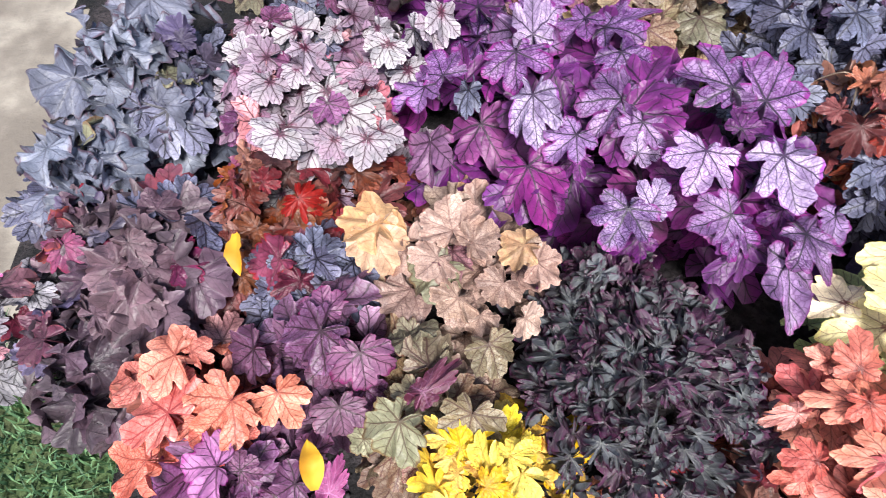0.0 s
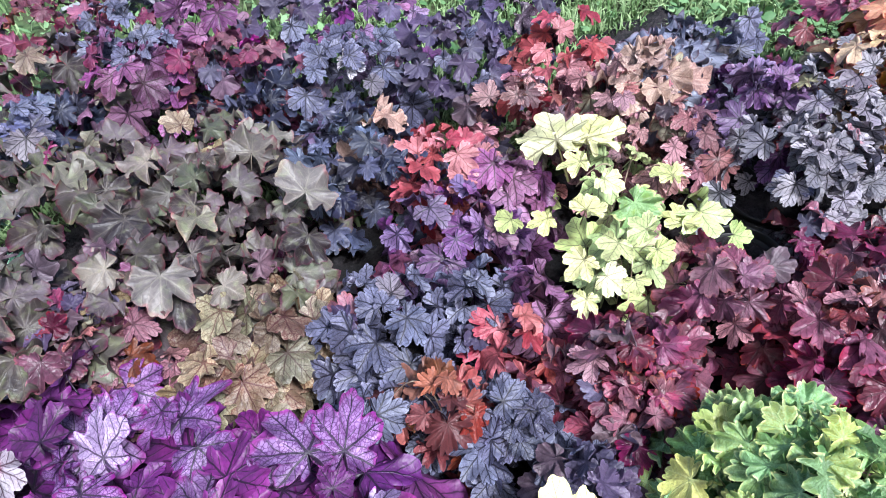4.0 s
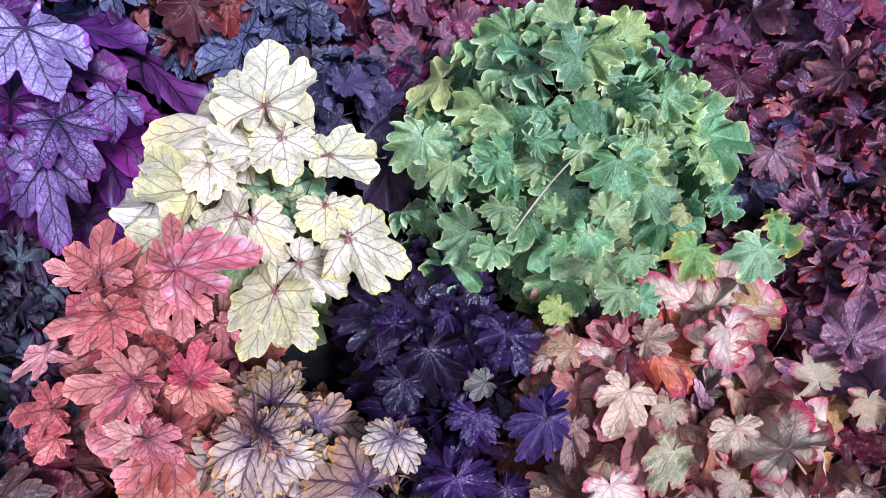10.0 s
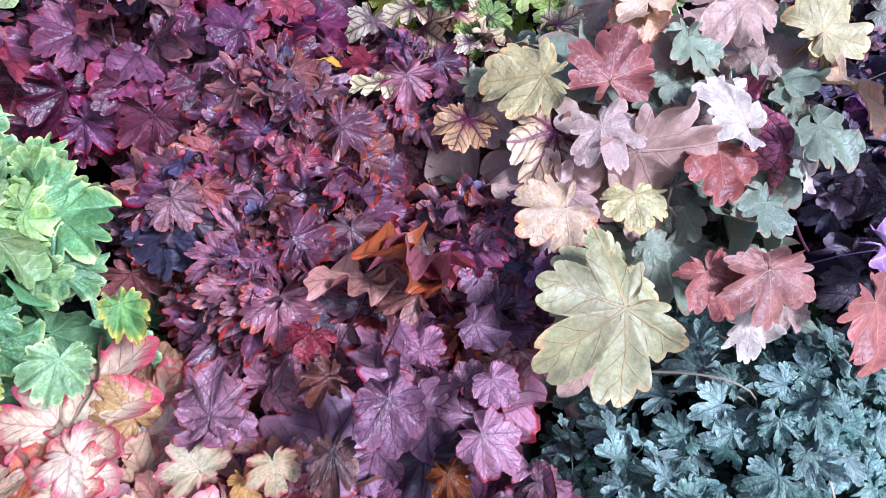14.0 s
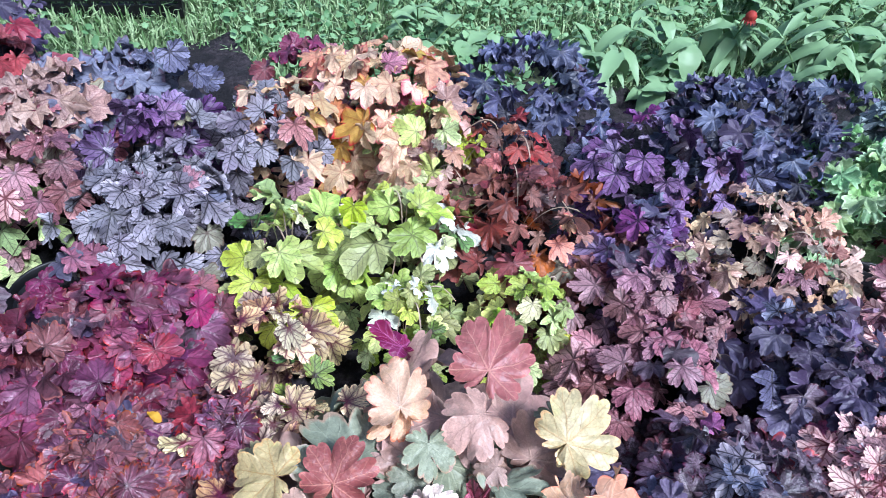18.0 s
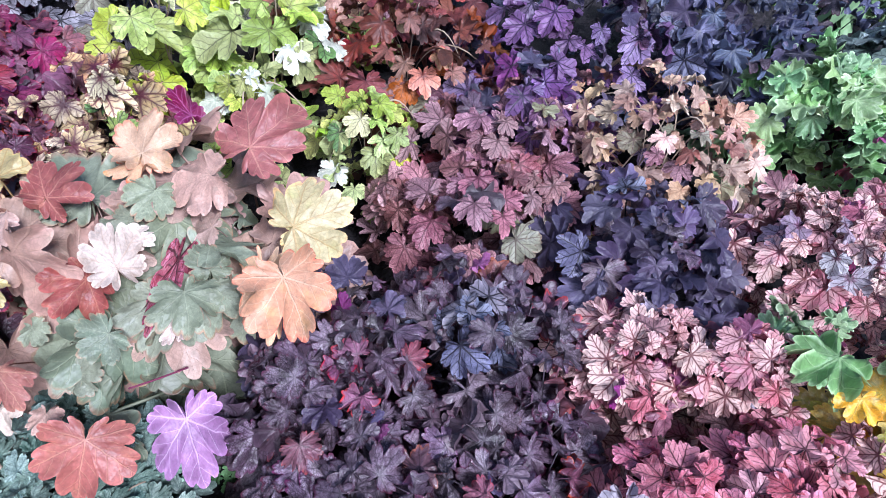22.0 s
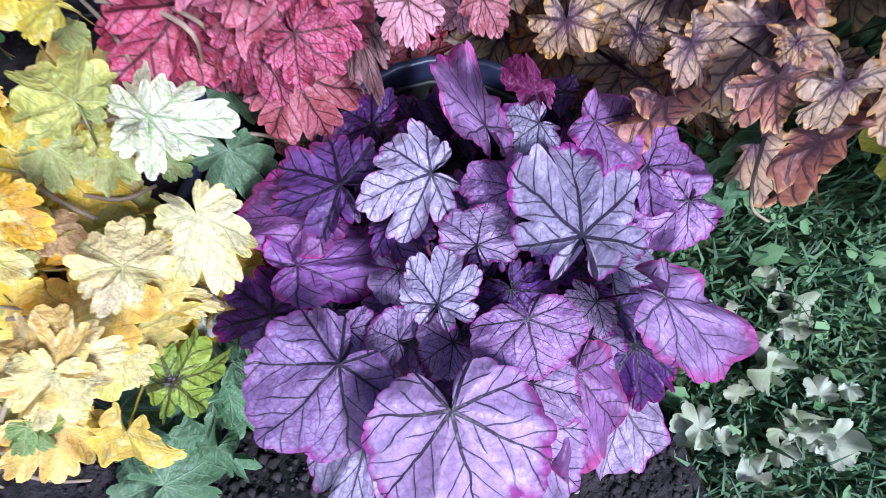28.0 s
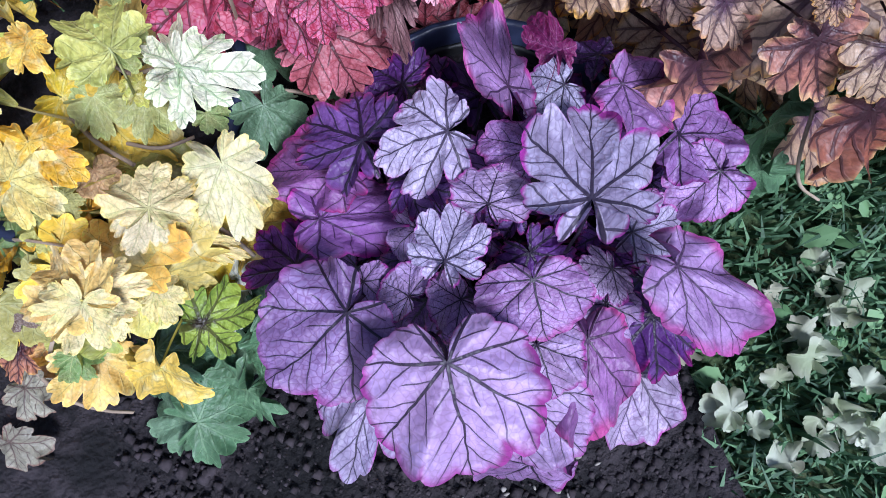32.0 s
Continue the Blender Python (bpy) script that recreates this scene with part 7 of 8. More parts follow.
# ---- lawn, weeds and soil round the bed ----
def blades(name, spots, length, width, material, label, lie=0.5, seed=1, outside=False):
    """Many bent grass blades as one thing. spots: (x0, x1, y0, y1, number)."""
    rng = np.random.default_rng(seed)
    vs, fs, base = [], [], 0
    for x0, x1, y0, y1, n in spots:
        x, y = rng.uniform(x0, x1, n), rng.uniform(y0, y1, n)
        if outside:
            keep = np.array([not in_bed(a, b) for a, b in zip(x.tolist(), y.tolist())])
            x, y = x[keep], y[keep]
            n = len(x)
        elif y0 > 0:
            keep = y > 1.3 + 0.5 * np.clip((1.0 - x) / 0.8, 0, 1) * (x > -0.8) - 0.1 * np.maximum(0, x - 2.6) - 0.35 * np.maximum(0, x - 3.0)
            x, y = x[keep], y[keep]
            n = len(x)
        keep = ((x - 2.08) / 0.23) ** 2 + ((y - 1.65) / 0.19) ** 2 > 1
        x, y = x[keep], y[keep]
        n = len(x)
        tuft = 0.03 * np.sin(x * 23 + 3 * np.sin(y * 11)) + 0.03 * np.cos(y * 29)
        l = length * rng.uniform(0.4, 1.2, n) * (1 + 6 * tuft)
        a, w = rng.uniform(0, 2 * np.pi, n), width * rng.uniform(0.6, 1.4, n)
        lean = rng.uniform(0.1, 1.0, n) * lie
        dx, dy = np.cos(a), np.sin(a)
        z0 = np.full(n, 0.0)
        p = np.zeros((n, 5, 3))
        p[:, 0] = np.stack([x - dy * w, y + dx * w, z0], 1)
        p[:, 1] = np.stack([x + dy * w, y - dx * w, z0], 1)
        mx, my, mz = x + dx * l * lean * 0.35, y + dy * l * lean * 0.35, l * 0.55
        p[:, 2] = np.stack([mx + dy * w * 0.8, my - dx * w * 0.8, mz], 1)
        p[:, 3] = np.stack([mx - dy * w * 0.8, my + dx * w * 0.8, mz], 1)
        p[:, 4] = np.stack([x + dx * l * lean, y + dy * l * lean, l * (1 - 0.45 * lean)], 1)
        vs.append(p.reshape(-1, 3))
        i = base + 5 * np.arange(n)
        fs += [q for k in i.tolist() for q in ((k, k + 1, k + 2, k + 3), (k + 3, k + 2, k + 4))]
        base += 5 * n
    return tagged(new(name, solid(name, np.concatenate(vs).tolist(), fs, material)), label, "grass", kind="stuff")


def herbs(name, spots, size, height, material, label, seed=1):
    """Low round-leaved weeds as one thing."""
    rng = np.random.default_rng(seed)
    vs, fs, base = [], [], 0
    for x0, x1, y0, y1, n in spots:
        c = np.stack([rng.uniform(x0, x1, n), rng.uniform(y0, y1, n), rng.uniform(0.01, height, n)], 1)
        mx, my, dx, dy = (x0 + x1) / 2, (y0 + y1) / 2, (x1 - x0) / 2, (y1 - y0) / 2
        far = np.abs((c[:, 0] - mx) / dx) ** 4 + np.maximum(0, (c[:, 1] - my) / dy) ** 4 + 0.5 * np.sin(c[:, 0] * 5) * np.sin(c[:, 1] * 4)
        c = c[far < rng.uniform(0.4, 1.3, n)]
        n = len(c)
        a, s = rng.uniform(0, 2 * np.pi, n), size * rng.uniform(0.5, 1.3, n)
        tx, ty = rng.normal(0, 0.4, n), rng.normal(0, 0.4, n)
        p = np.zeros((n, 7, 3))
        p[:, 0] = c
        for j in range(6):
            b = a + j * np.pi / 3
            r = s * (1.0 if j % 3 else 1.35)
            x, y = r * np.cos(b), r * np.sin(b)
            p[:, j + 1] = np.stack([c[:, 0] + x, c[:, 1] + y, c[:, 2] + tx * x + ty * y - 0.15 * s], 1)
        vs.append(p.reshape(-1, 3))
        fs += [(k, k + 1 + j, k + 1 + (j + 1) % 6) for k in (base + 7 * np.arange(n)).tolist() for j in range(6)]
        base += 7 * n
    return tagged(new(name, solid(name, np.concatenate(vs).tolist(), fs, material)), label, "weeds", kind="stuff")


def lathe(profile, n=28):
    """A turned mesh from (radius, height) pairs."""
    bm = bmesh.new()
    rings = [[bm.verts.new((r * math.cos(2 * math.pi * i / n), r * math.sin(2 * math.pi * i / n), z)) for i in range(n)] for r, z in profile]
    for a, b in zip(rings, rings[1:]):
        for i in range(n):
            bm.faces.new((a[i], a[(i + 1) % n], b[(i + 1) % n], b[i]))
    for f in bm.faces:
        f.smooth = True
    return bm


def box(bm, x0, x1, y0, y1, z0, z1):
    m = Matrix.LocRotScale(((x0 + x1) / 2, (y0 + y1) / 2, (z0 + z1) / 2), None, (x1 - x0, y1 - y0, z1 - z0))
    return bmesh.ops.create_cube(bm, size=1, matrix=m)


def pot(x, y, r, h, label, rim=POT_BLACK):
    """A black nursery pot with a rolled rim and soil inside."""
    base = new("plant_pot")
    base.location = (x, y, 0.02)
    tagged(base, label, "plant pot", "nursery pots in the bed")
    part("pot_wall", lathe(((0.0, 0.0), (r * 0.74, 0.0), (r * 0.76, 0.01), (r * 0.96, h - 0.02), (r * 0.9, h - 0.022), (r * 0.7, 0.02))), POT_BLACK, base)
    part("rim", lathe(((r * 0.96, h - 0.02), (r * 1.03, h - 0.018), (r * 1.04, h - 0.004), (r * 1.01, h), (r * 0.97, h - 0.003), (r * 0.93, h - 0.02))), rim, base)
    part("potting_soil", lathe(((0.0, h - 0.03), (r * 0.5, h - 0.027), (r * 0.92, h - 0.03))), SOIL, base)
    return base


def lance_mesh(length, width, fold, bend, material, seed):
    """A long pointed leaf with a folded midrib."""
    rng = random.Random(seed)
    verts, faces, n = [], [], 9
    for i in range(n + 1):
        t = i / n
        w = width * math.sin(math.pi * min(1, t * 0.94 + 0.06)) ** 0.8 * (1 - 0.25 * t)
        y, z = length * t * (1 - 0.2 * bend * t), -bend * length * t * t + rng.uniform(-0.003, 0.003)
        for s in (-1, -0.5, 0, 0.5, 1):
            verts.append((w * s, y, z + fold * abs(s) * w + rng.uniform(-0.002, 0.002)))
    for i in range(n):
        for j in range(4):
            a = i * 5 + j
            faces.append((a, a + 1, a + 6, a + 5))
    return solid("leaf", verts, faces, material, True)


LANCE = [lance_mesh(0.15, 0.02 + 0.004 * i, 0.3, 0.35 + 0.2 * i, BROAD, i) for i in range(4)]
OVAL = [lance_mesh(0.11, 0.034 + 0.004 * i, 0.25, 0.3 + 0.2 * i, BROAD, 9 + i) for i in range(3)]


def tube(points, r0, r1, sides=6):
    """A round stem along a smooth line through the points."""
    ctrl = [Vector(p) for p in points]
    ends = [2 * ctrl[0] - ctrl[1], *ctrl, 2 * ctrl[-1] - ctrl[-2]]
    if len(ctrl) > 2:
        points = []
        for a, b, c, d in zip(ends, ends[1:], ends[2:], ends[3:]):
            if (c - b).length < 1e-6:
                continue
            points += [0.5 * (2 * b + (c - a) * t + (2 * a - 5 * b + 4 * c - d) * t * t + (3 * b - a - 3 * c + d) * t ** 3) for t in (0, 0.25, 0.5, 0.75)]
        points.append(ctrl[-1])
    bm = bmesh.new()
    rings = []
    axis = Vector(points[-1]) - Vector(points[0])
    u = axis.orthogonal().normalized()
    w = axis.cross(u).normalized()
    for i, p in enumerate(points):
        r = r0 + (r1 - r0) * i / (len(points) - 1)
        rings.append([bm.verts.new(Vector(p) + u * (r * math.cos(2 * math.pi * j / sides)) + w * (r * math.sin(2 * math.pi * j / sides))) for j in range(sides)])
    for a, b in zip(rings, rings[1:]):
        for j in range(sides):
            bm.faces.new((a[j], a[(j + 1) % sides], b[(j + 1) % sides], b[j])).smooth = True
    return bm


STEM_GREEN = plain_material("green_stem", ("5c7a48", "76925c"), 40, 0.6, 0)


def leafy_plant(x, y, h, n, spread, meshes, label, flower=False):
    """A leafy perennial: stems with pointed leaves from the ground up."""
    base = new("perennial")
    base.location = (x, y, 0)
    tagged(base, label, "plant", "perennials behind the bed")
    n = int(n * 0.9)
    stems = max(3, n // 10)
    for s in range(stems):
        a = 2 * math.pi * s / stems + dice.uniform(-0.4, 0.4)
        tip = (spread * 0.5 * math.cos(a), spread * 0.5 * math.sin(a), h * dice.uniform(0.75, 1.0))
        part("stem", tube([(tip[0] * t * t, tip[1] * t * t, tip[2] * t) for t in (0, 0.33, 0.66, 1)], 0.004, 0.0022), STEM_GREEN, base)
        for i in range(n // stems):
            t = dice.uniform(0.1, 1.0)
            b = dice.uniform(0, 2 * math.pi)
            rise = dice.uniform(-0.3, 0.6)
            ob = put_leaf(base, dice.choice(meshes), (tip[0] * t * t, tip[1] * t * t, tip[2] * t), (math.cos(b), math.sin(b), rise), (0, 0, 1), dice.uniform(0.7, 1.3))
        if flower and s < 4:
            head = part("flower_head", lathe(((0.0, -0.012), (0.016, -0.008), (0.022, 0.004), (0.02, 0.018), (0.012, 0.028), (0.0, 0.031)), 14), RED_PETAL, base, "spent dark red flower head")
            head.location = (tip[0], tip[1], tip[2])
            for j in range(12):
                c = 2 * math.pi * j / 12
                pm = put_leaf(base, PETAL, (tip[0] + 0.014 * math.cos(c), tip[1] + 0.014 * math.sin(c), tip[2]), (math.cos(c), math.sin(c), -0.7), (0, 0, 1), 1.0)
                pm.name = "petal"
    return base


PETAL = lance_mesh(0.022, 0.006, 0.2, 0.4, RED_PETAL, 3)
GX, GY = LX, LY
blades("lawn_behind", [(-0.7, 6.8, 1.34, 2.6, 38000), (3.4, 6.8, 0.1, 1.34, 12000), (-2.6, 6.8, 2.6, 6.0, 26000), (-2.6, -0.7, 1.6, 2.6, 9000)], 0.075, 0.0042, GRASS_FAR, "long pale green grass behind the bed", 0.9, 2)
blades("lawn_front", [(GX - 0.02, GX + 1.0, GY - 0.8, GY + 0.2, 26000)], 0.035, 0.0021, GRASS, "short dark green grass beside the bed", 0.9, 3)
blades("lawn_edge", [(-1.6, -0.5, -0.75, 0.4, 12000), (-2.2, 4.8, -2.6, -0.1, 16000)], 0.05, 0.0024, GRASS, "short green grass along the front of the bed", 0.9, 4, True)
herbs("weeds_behind", [(2.3, 6.0, 1.05, 3.2, 9000), (-2.0, 2.2, 1.9, 3.4, 1500)], 0.014, 0.09, HERB, "low clover-like weeds behind the bed", 5)
herbs("weeds_front", [(GX - 0.02, GX + 0.8, GY - 0.7, GY + 0.15, 420)], 0.009, 0.03, HERB, "small round-leaved weeds in the grass", 6)
patch("bare_path", -3.2, -0.6, 0.3, 1.75, 0.012, PAVING, (60, 36), 0.008, "bare trodden earth path beside the bed", "path", 0.01,
      lambda x, y: abs(y - 1.0 - 0.12 * math.sin(x * 1.7)) < 0.52 + 0.25 * noise.noise((x * 2, y * 2, 7.0)) + 0.1 * min(0, x + 1.5))
PX, PY = 2.06, 1.72
patch("dug_soil", PX - 0.2, PX + 0.26, PY - 0.4, PY + 0.2, 0.045, SOIL, (26, 22), 0.05, "freshly dug dark soil in the grass", "soil", 0.05)

# black crate on the lawn
CX, CY = 2.0, 2.17
crate = new("plastic_crate")
crate.location = (CX, CY + 0.17, 0.01)
crate.rotation_euler = (0, 0, radians(-18))
tagged(crate, "black plastic crate standing on the lawn", "crate")
for name, x0, x1, y0, y1 in (("front_wall", -0.25, 0.25, -0.16, -0.145), ("back_wall", -0.25, 0.25, 0.145, 0.16), ("side_wall", -0.25, -0.235, -0.145, 0.145), ("side_wall", 0.235, 0.25, -0.145, 0.145)):
    bm = bmesh.new()
    for z0, z1 in ((0.0, 0.05), (0.065, 0.1), (0.115, 0.15), (0.165, 0.2)):
        box(bm, x0, x1, y0, y1, z0, z1)
    wide = x1 - x0 > 0.1
    for i in range(7):
        u = i / 6
        if wide:
            box(bm, x0 + (x1 - x0 - 0.012) * u, x0 + (x1 - x0 - 0.012) * u + 0.012, y0 + 0.003, y1 - 0.003, 0, 0.198)
        else:
            box(bm, x0 + 0.003, x1 - 0.003, y0 + (y1 - y0 - 0.012) * u, y0 + (y1 - y0 - 0.012) * u + 0.012, 0, 0.198)
    part(name, bm, POT_BLACK, crate)
bm = bmesh.new()
box(bm, -0.234, 0.234, -0.144, 0.144, 0.0, 0.008)
part("bottom", bm, POT_BLACK, crate)

# slate name board
SX, SY = (0.304, 2.949)
board = new("plant_sign")
board.location = (SX, SY, 0.0)
tagged(board, "blank black slate plant sign in a grey frame", "sign")
tilt = Matrix.Translation((0, 0, 0.16)) @ pose(0, 0, 0, -28, 0, 14)
bm = bmesh.new()
box(bm, -0.075, 0.075, -0.05, 0.05, 0, 0.006)
bm.transform(tilt)
part("board", bm, SLATE, board)
bm = bmesh.new()
for x0, x1, y0, y1 in ((-0.083, 0.083, -0.058, -0.05), (-0.083, 0.083, 0.05, 0.058), (-0.083, -0.075, -0.05, 0.05), (0.075, 0.083, -0.05, 0.05)):
    box(bm, x0, x1, y0, y1, -0.002, 0.01)
bm.transform(tilt)
part("frame", bm, FRAME_GREY, board)
part("post", tube([(0, 0, 0), (0, 0.01, 0.155)], 0.006, 0.006), FRAME_GREY, board)

# perennials behind the bed
for fx, fy, fh, fn, fs, oval, fl in (
        (3.462, 1.045, 0.3, 30, 0.3, 0, 0), (3.848, 1.073, 0.3, 34, 0.3, 1, 0), (4.126, 1.015, 0.36, 34, 0.3, 0, 1),
        (4.351, 0.833, 0.34, 36, 0.32, 0, 0), (4.635, 0.723, 0.34, 36, 0.32, 0, 0), (5.161, 0.843, 0.42, 36, 0.32, 0, 1),
        (4.628, 1.266, 0.4, 34, 0.32, 1, 0), (4.963, 1.089, 0.42, 34, 0.32, 0, 0), (3.630, 0.928, 0.16, 22, 0.24, 1, 0),
        (4.822, 0.674, 0.4, 34, 0.34, 0, 0), (5.027, 0.564, 0.36, 34, 0.32, 0, 0), (4.395, 0.766, 0.34, 30, 0.32, 0, 0),
        (4.226, 0.716, 0.3, 26, 0.3, 0, 0), (4.481, 0.617, 0.3, 26, 0.3, 1, 0), (4.796, 0.541, 0.3, 26, 0.3, 0, 0), (5.162, 0.501, 0.34, 26, 0.3, 0, 0),
        (0.129, 3.549, 0.3, 32, 0.3, 1, 0), (0.555, 3.104, 0.26, 30, 0.26, 1, 0), (2.870, 1.405, 0.26, 26, 0.28, 0, 0),
        (3.031, 1.713, 0.16, 14, 0.2, 0, 0), (3.141, 1.479, 0.12, 14, 0.2, 1, 0),):
    leafy_plant(fx, fy, fh, fn, fs, OVAL if oval else LANCE, "tall green perennial with dark red flower heads" if fl else ("bushy broad-leaved green perennial" if oval else "bushy green perennial with pointed leaves"), fl)

# pots that show between the clumps
pot(*(1.561, 0.718), 0.1, 0.15, "black plastic nursery pot between coral bells")
pot(*(3.370, -0.111), 0.1, 0.15, "black plastic nursery pot between coral bells")
pot(*(1.761, 0.845), 0.1, 0.15, "black plastic nursery pot between coral bells")
pot(*(3.433, -0.140), 0.09, 0.14, "black plastic nursery pot between coral bells")
pot(*(2.705, -0.845), 0.09, 0.14, "black plastic nursery pot between coral bells")
RIM_BLUE = plain_material("blue_black_plastic", ("2a3048", "3c4460"), 60, 0.3, 0)
pot(*(2.877, -1.158), 0.105, 0.14, "black nursery pot with a bluish rim", RIM_BLUE)
pot(*(2.619, -1.004), 0.12, 0.15, "black nursery pot with a bluish rim", RIM_BLUE)

# wilted leaves on the grass, fallen leaves and a straw
WILTED = [leaf_mesh("wilted_leaf", WILT, seed=90 + i, ruffle=0.34, waves=4, cup=0.55, droop=0.2, depth=0.2, stem=0.5) for i in range(4)]
for i in range(30):
    u, v = dice.random(), dice.random()
    ob = new("wilted_leaf", WILTED[i % 4])
    ob.matrix_basis = pose(GX + 0.01 + 0.16 * u, GY - 0.14 + 0.18 * v, 0.022 + 0.012 * dice.random(), dice.uniform(-35, 35), dice.uniform(-35, 35), dice.uniform(0, 360)) @ Matrix.Scale(dice.uniform(0.012, 0.028), 4)
    tagged(ob, "wilted grey-green leaf lying on the grass", "leaf", "wilted leaves on the grass")
YELLOW_LEAF = plain_material("yellow_autumn_leaf", ("d9a21c", "e6bc3c", "b8741c"), 30, 0.6, 0.4, 0.002)
FALLEN = lance_mesh(0.075, 0.019, 0.5, 0.3, YELLOW_LEAF, 5)
for px, py, pz, turn, size in ((-0.266, 0.415, 0.290, 190, 1), (-0.093, 0.026, 0.270, 15, 1), (1.684, 0.218, 0.300, 60, 0.35), (1.687, 0.207, 0.310, 20, 0.5),):
    ob = new("fallen_leaf", FALLEN)
    ob.matrix_basis = pose(px, py, pz + 0.02, 10, 18, turn) @ Matrix.Scale(size, 4)
    tagged(ob, "bright yellow fallen leaf caught in the clumps", "leaf", "fallen yellow leaves")
straw = new("straw")
tagged(straw, "dry pale straw lying across a green clump", "straw")
part("stalk", tube([(1.024, 0.081, 0.410), (1.055, 0.100, 0.435), (1.095, 0.127, 0.435), (1.136, 0.153, 0.420)], 0.0011, 0.0008), STRAW, straw)
PEBBLE = plain_material("pebbles", ("8f8880", "b3aca2"), 50, 0.8, 0.3, 0.002)
for i in range(22):
    bm = bmesh.new()
    bmesh.ops.create_icosphere(bm, subdivisions=2, radius=1)
    for w in bm.verts:
        w.co *= 1 + 0.35 * noise.noise(w.co * 1.4 + Vector((i * 3, 0, 0)))
    me = bpy.data.meshes.new("pebble")
    bm.to_mesh(me)
    bm.free()
    me.shade_smooth()
    me.materials.append(PEBBLE)
    ob = new("pebble", me)
    q, w = dice.uniform(-0.12, 0.1), dice.uniform(-0.03, 0.03)
    ob.matrix_basis = pose(2.825, -1.409, 0.026) @ Matrix.Translation((q, w - 0.02, 0)) @ Matrix.Diagonal((dice.uniform(0.001, 0.0035), dice.uniform(0.001, 0.0035), 0.0018, 1))
    tagged(ob, "small pale pebble on the soil", "pebble", "pebbles on the soil")

# bare leaf stalks that show between the leaves
RED_STALK = plain_material("red_leaf_stalk", ("6a2c48", "8c4460"), 40, 0.5, 0)
part("stem", tube([(0.126, 0.051, 0.240), (0.156, 0.020, 0.260), (0.172, -0.009, 0.270), (0.167, -0.002, 0.220)], 0.0019, 0.001615), STALK, yellow_pot)
part("stem", tube([(0.120, 0.057, 0.240), (0.163, 0.020, 0.260), (0.184, -0.010, 0.260), (0.183, 0.007, 0.200)], 0.0017, 0.001445), STALK, yellow_pot)
part("stem", tube([(0.114, 0.071, 0.220), (0.127, 0.031, 0.240), (0.133, 0.001, 0.250)], 0.0016, 0.00136), STALK, yellow_pot)
part("stem", tube([(0.041, -0.013, 0.200), (0.057, -0.042, 0.210), (0.078, -0.068, 0.220)], 0.0018, 0.00153), STALK, yellow_pot)
part("stem", tube([(0.065, -0.037, 0.190), (0.090, -0.054, 0.200), (0.108, -0.045, 0.180)], 0.0016, 0.00136), STALK, yellow_pot)
part("stem", tube([(0.091, -0.095, 0.170), (0.109, -0.117, 0.180), (0.115, -0.131, 0.150)], 0.0018, 0.00153), STALK, yellow_pot)
part("stem", tube([(0.147, -0.011, 0.150), (0.180, -0.027, 0.160), (0.201, -0.031, 0.130)], 0.0016, 0.00136), STALK, yellow_pot)
part("stem", tube([(-0.086, -0.139, 0.100), (-0.065, -0.173, 0.100), (-0.050, -0.190, 0.080), (-0.038, -0.198, 0.060)], 0.0018, 0.00153), STALK, yellow_pot)
part("stem", tube([(0.069, 0.030, 0.220), (0.092, -0.013, 0.230), (0.121, -0.030, 0.250)], 0.0016, 0.00136), STALK, yellow_pot)
part("stem", tube([(-0.119, -0.124, 0.180), (-0.124, -0.149, 0.150), (-0.114, -0.167, 0.120), (-0.093, -0.182, 0.100)], 0.0017, 0.001445), STALK, toffee_front)
part("stem", tube([(0.007, 0.011, 0.140), (0.012, 0.018, 0.190), (0.020, 0.022, 0.230)], 0.0015, 0.001275), RED_STALK, orchid)
part("stem", tube([(0.013, 0.013, 0.140), (0.032, 0.005, 0.190), (0.035, -0.005, 0.260)], 0.0015, 0.001275), RED_STALK, orchid)
part("stem", tube([(0.017, 0.002, 0.140), (0.042, -0.013, 0.180), (0.061, -0.030, 0.200)], 0.0015, 0.001275), RED_STALK, orchid)
part("stem", tube([(0.009, 0.024, 0.140), (0.003, 0.047, 0.180), (0.000, 0.059, 0.220)], 0.0015, 0.001275), RED_STALK, orchid)
part("stem", tube([(0.001, 0.018, 0.140), (-0.026, 0.029, 0.180), (-0.029, 0.041, 0.200)], 0.0015, 0.001275), RED_STALK, orchid)
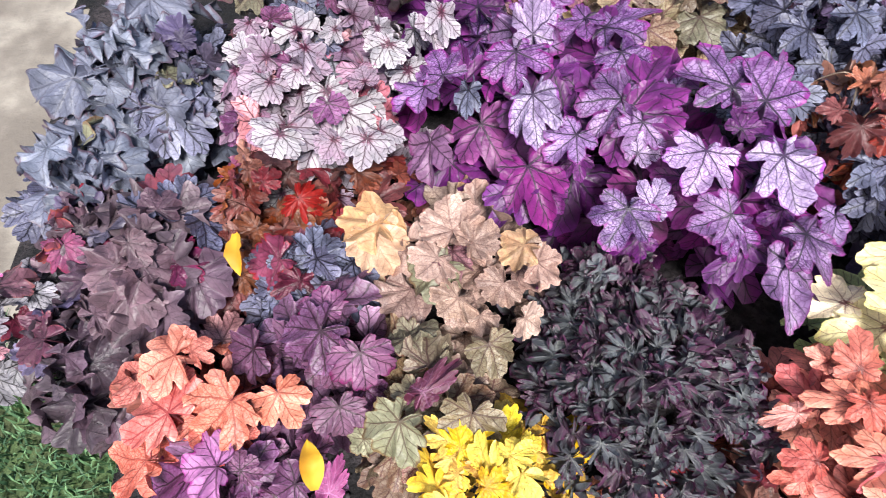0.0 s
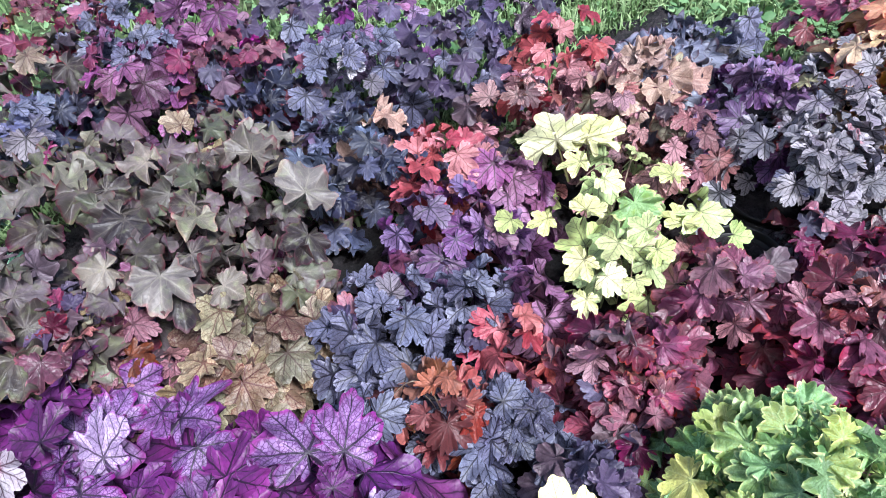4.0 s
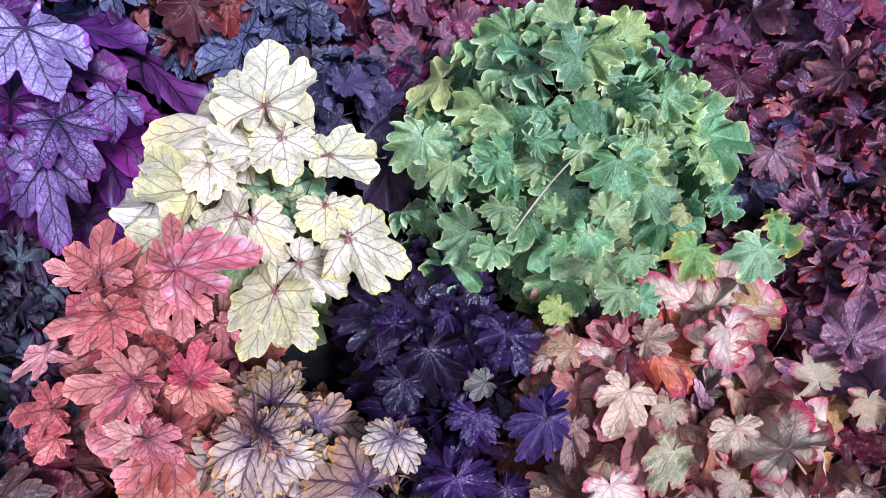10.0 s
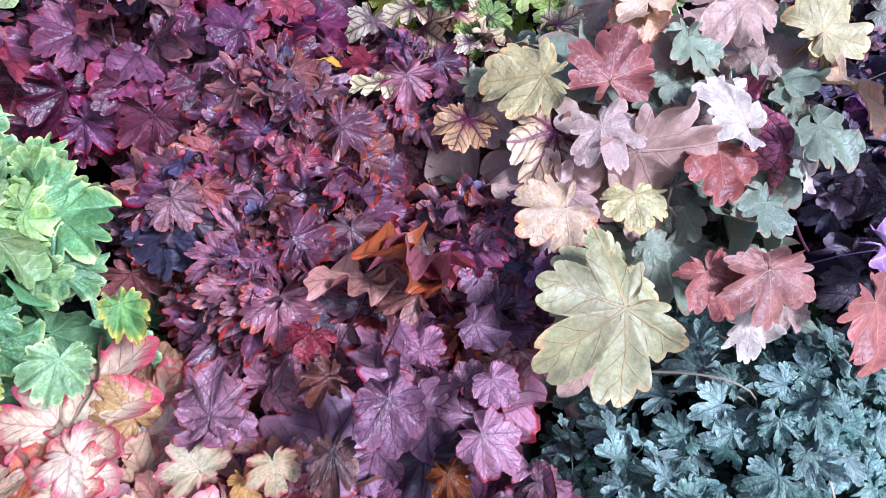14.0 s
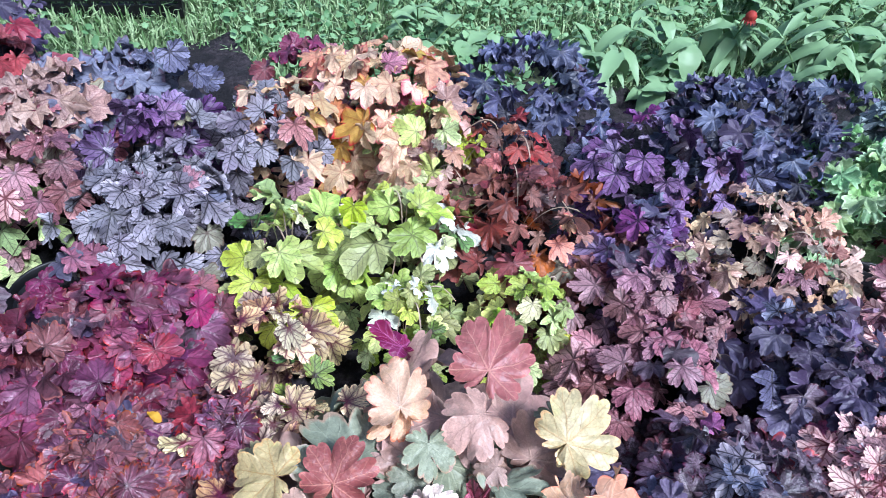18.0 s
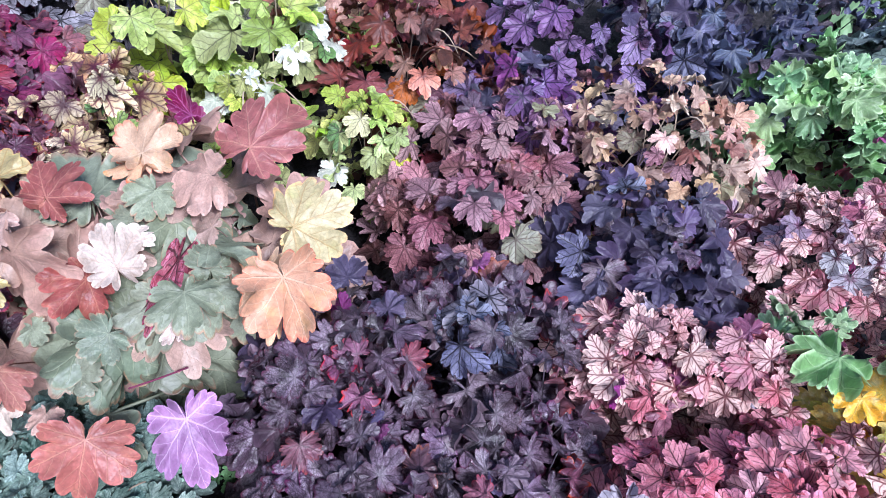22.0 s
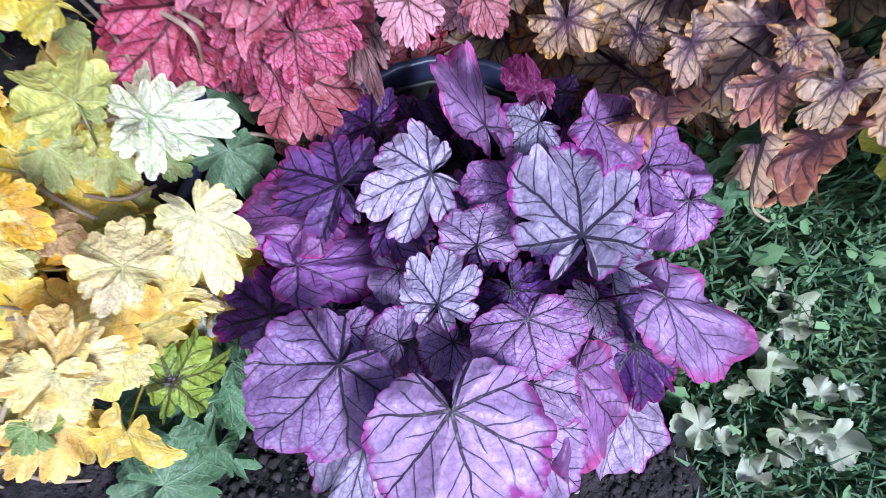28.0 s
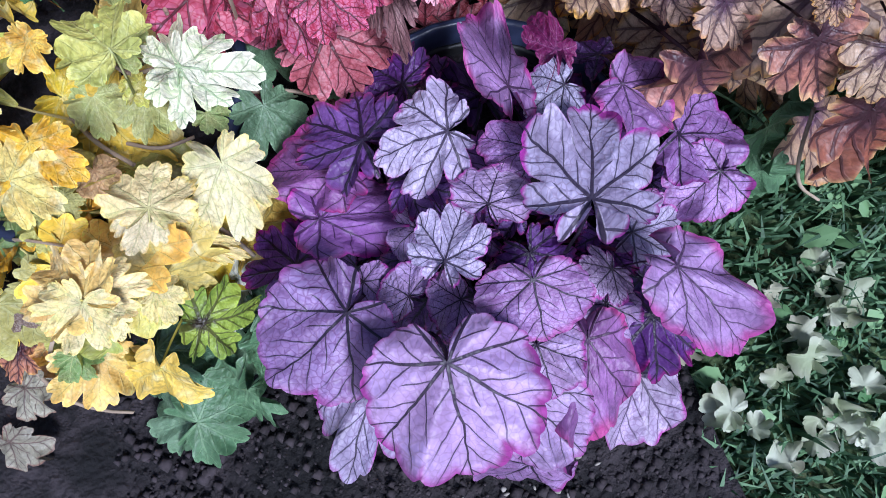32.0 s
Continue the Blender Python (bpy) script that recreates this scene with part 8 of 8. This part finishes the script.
part("stem", tube([(0.005, -0.002, 0.140), (0.004, -0.019, 0.190), (-0.005, -0.031, 0.250)], 0.0015, 0.001275), RED_STALK, orchid)
part("stem", tube([(0.090, 0.044, 0.200), (0.062, 0.064, 0.270), (0.036, 0.080, 0.333)], 0.0022, 0.00187), RED_STALK, rose_plum_plant)
part("stem", tube([(-0.197, -0.142, 0.200), (-0.207, -0.115, 0.250), (-0.216, -0.092, 0.290)], 0.002, 0.0017), RED_STALK, rose_plum_plant)
part("stem", tube([(-0.053, -0.222, 0.200), (-0.068, -0.206, 0.280), (-0.075, -0.190, 0.340)], 0.002, 0.0017), STALK, beige_plant)
part("stem", tube([(0.009, -0.237, 0.200), (-0.041, -0.220, 0.270), (-0.092, -0.204, 0.330)], 0.002, 0.0017), STALK, beige_plant)
part("stem", tube([(0.089, -0.322, 0.280), (0.046, -0.342, 0.300), (0.012, -0.358, 0.320)], 0.0018, 0.00153), RED_STALK, beige_plant)

# crumbly clods on the soil at the front of the bed
def clods(name, spots, label):
    verts, faces = [], []
    for cx, cy, wide, deep, n in spots:
        for i in range(n):
            x, y, r = cx + dice.uniform(-wide, wide), cy + dice.uniform(-deep, deep), 0.0015 + 0.006 * dice.random() ** 3
            if not in_bed(x, y):
                continue
            b = len(verts)
            for k in range(6):
                d = ((1, 0, 0), (0, 1, 0), (-1, 0, 0), (0, -1, 0), (0, 0, 1), (0, 0, -1))[k]
                q = r * dice.uniform(0.6, 1.3)
                verts.append((x + d[0] * q, y + d[1] * q, 0.024 + d[2] * q * 0.7))
            faces += [(b + p, b + (p + 1) % 4, b + 4) for p in range(4)] + [(b + (p + 1) % 4, b + p, b + 5) for p in range(4)]
    return tagged(new(name, solid(name, verts, faces, CLOD, True)), label, "soil", kind="stuff")


CLOD = plain_material("soil_clods", ("241e20", "4a4246"), 70, 0.95, 0.5, 0.003)
clods("soil_clods", ((2.85, -1.36, 0.35, 0.2, 5000), (1.3, -0.4, 1.6, 0.8, 5000), (3.3, 0.0, 0.8, 0.9, 3000)), "dark crumbs of soil lying on the bed")
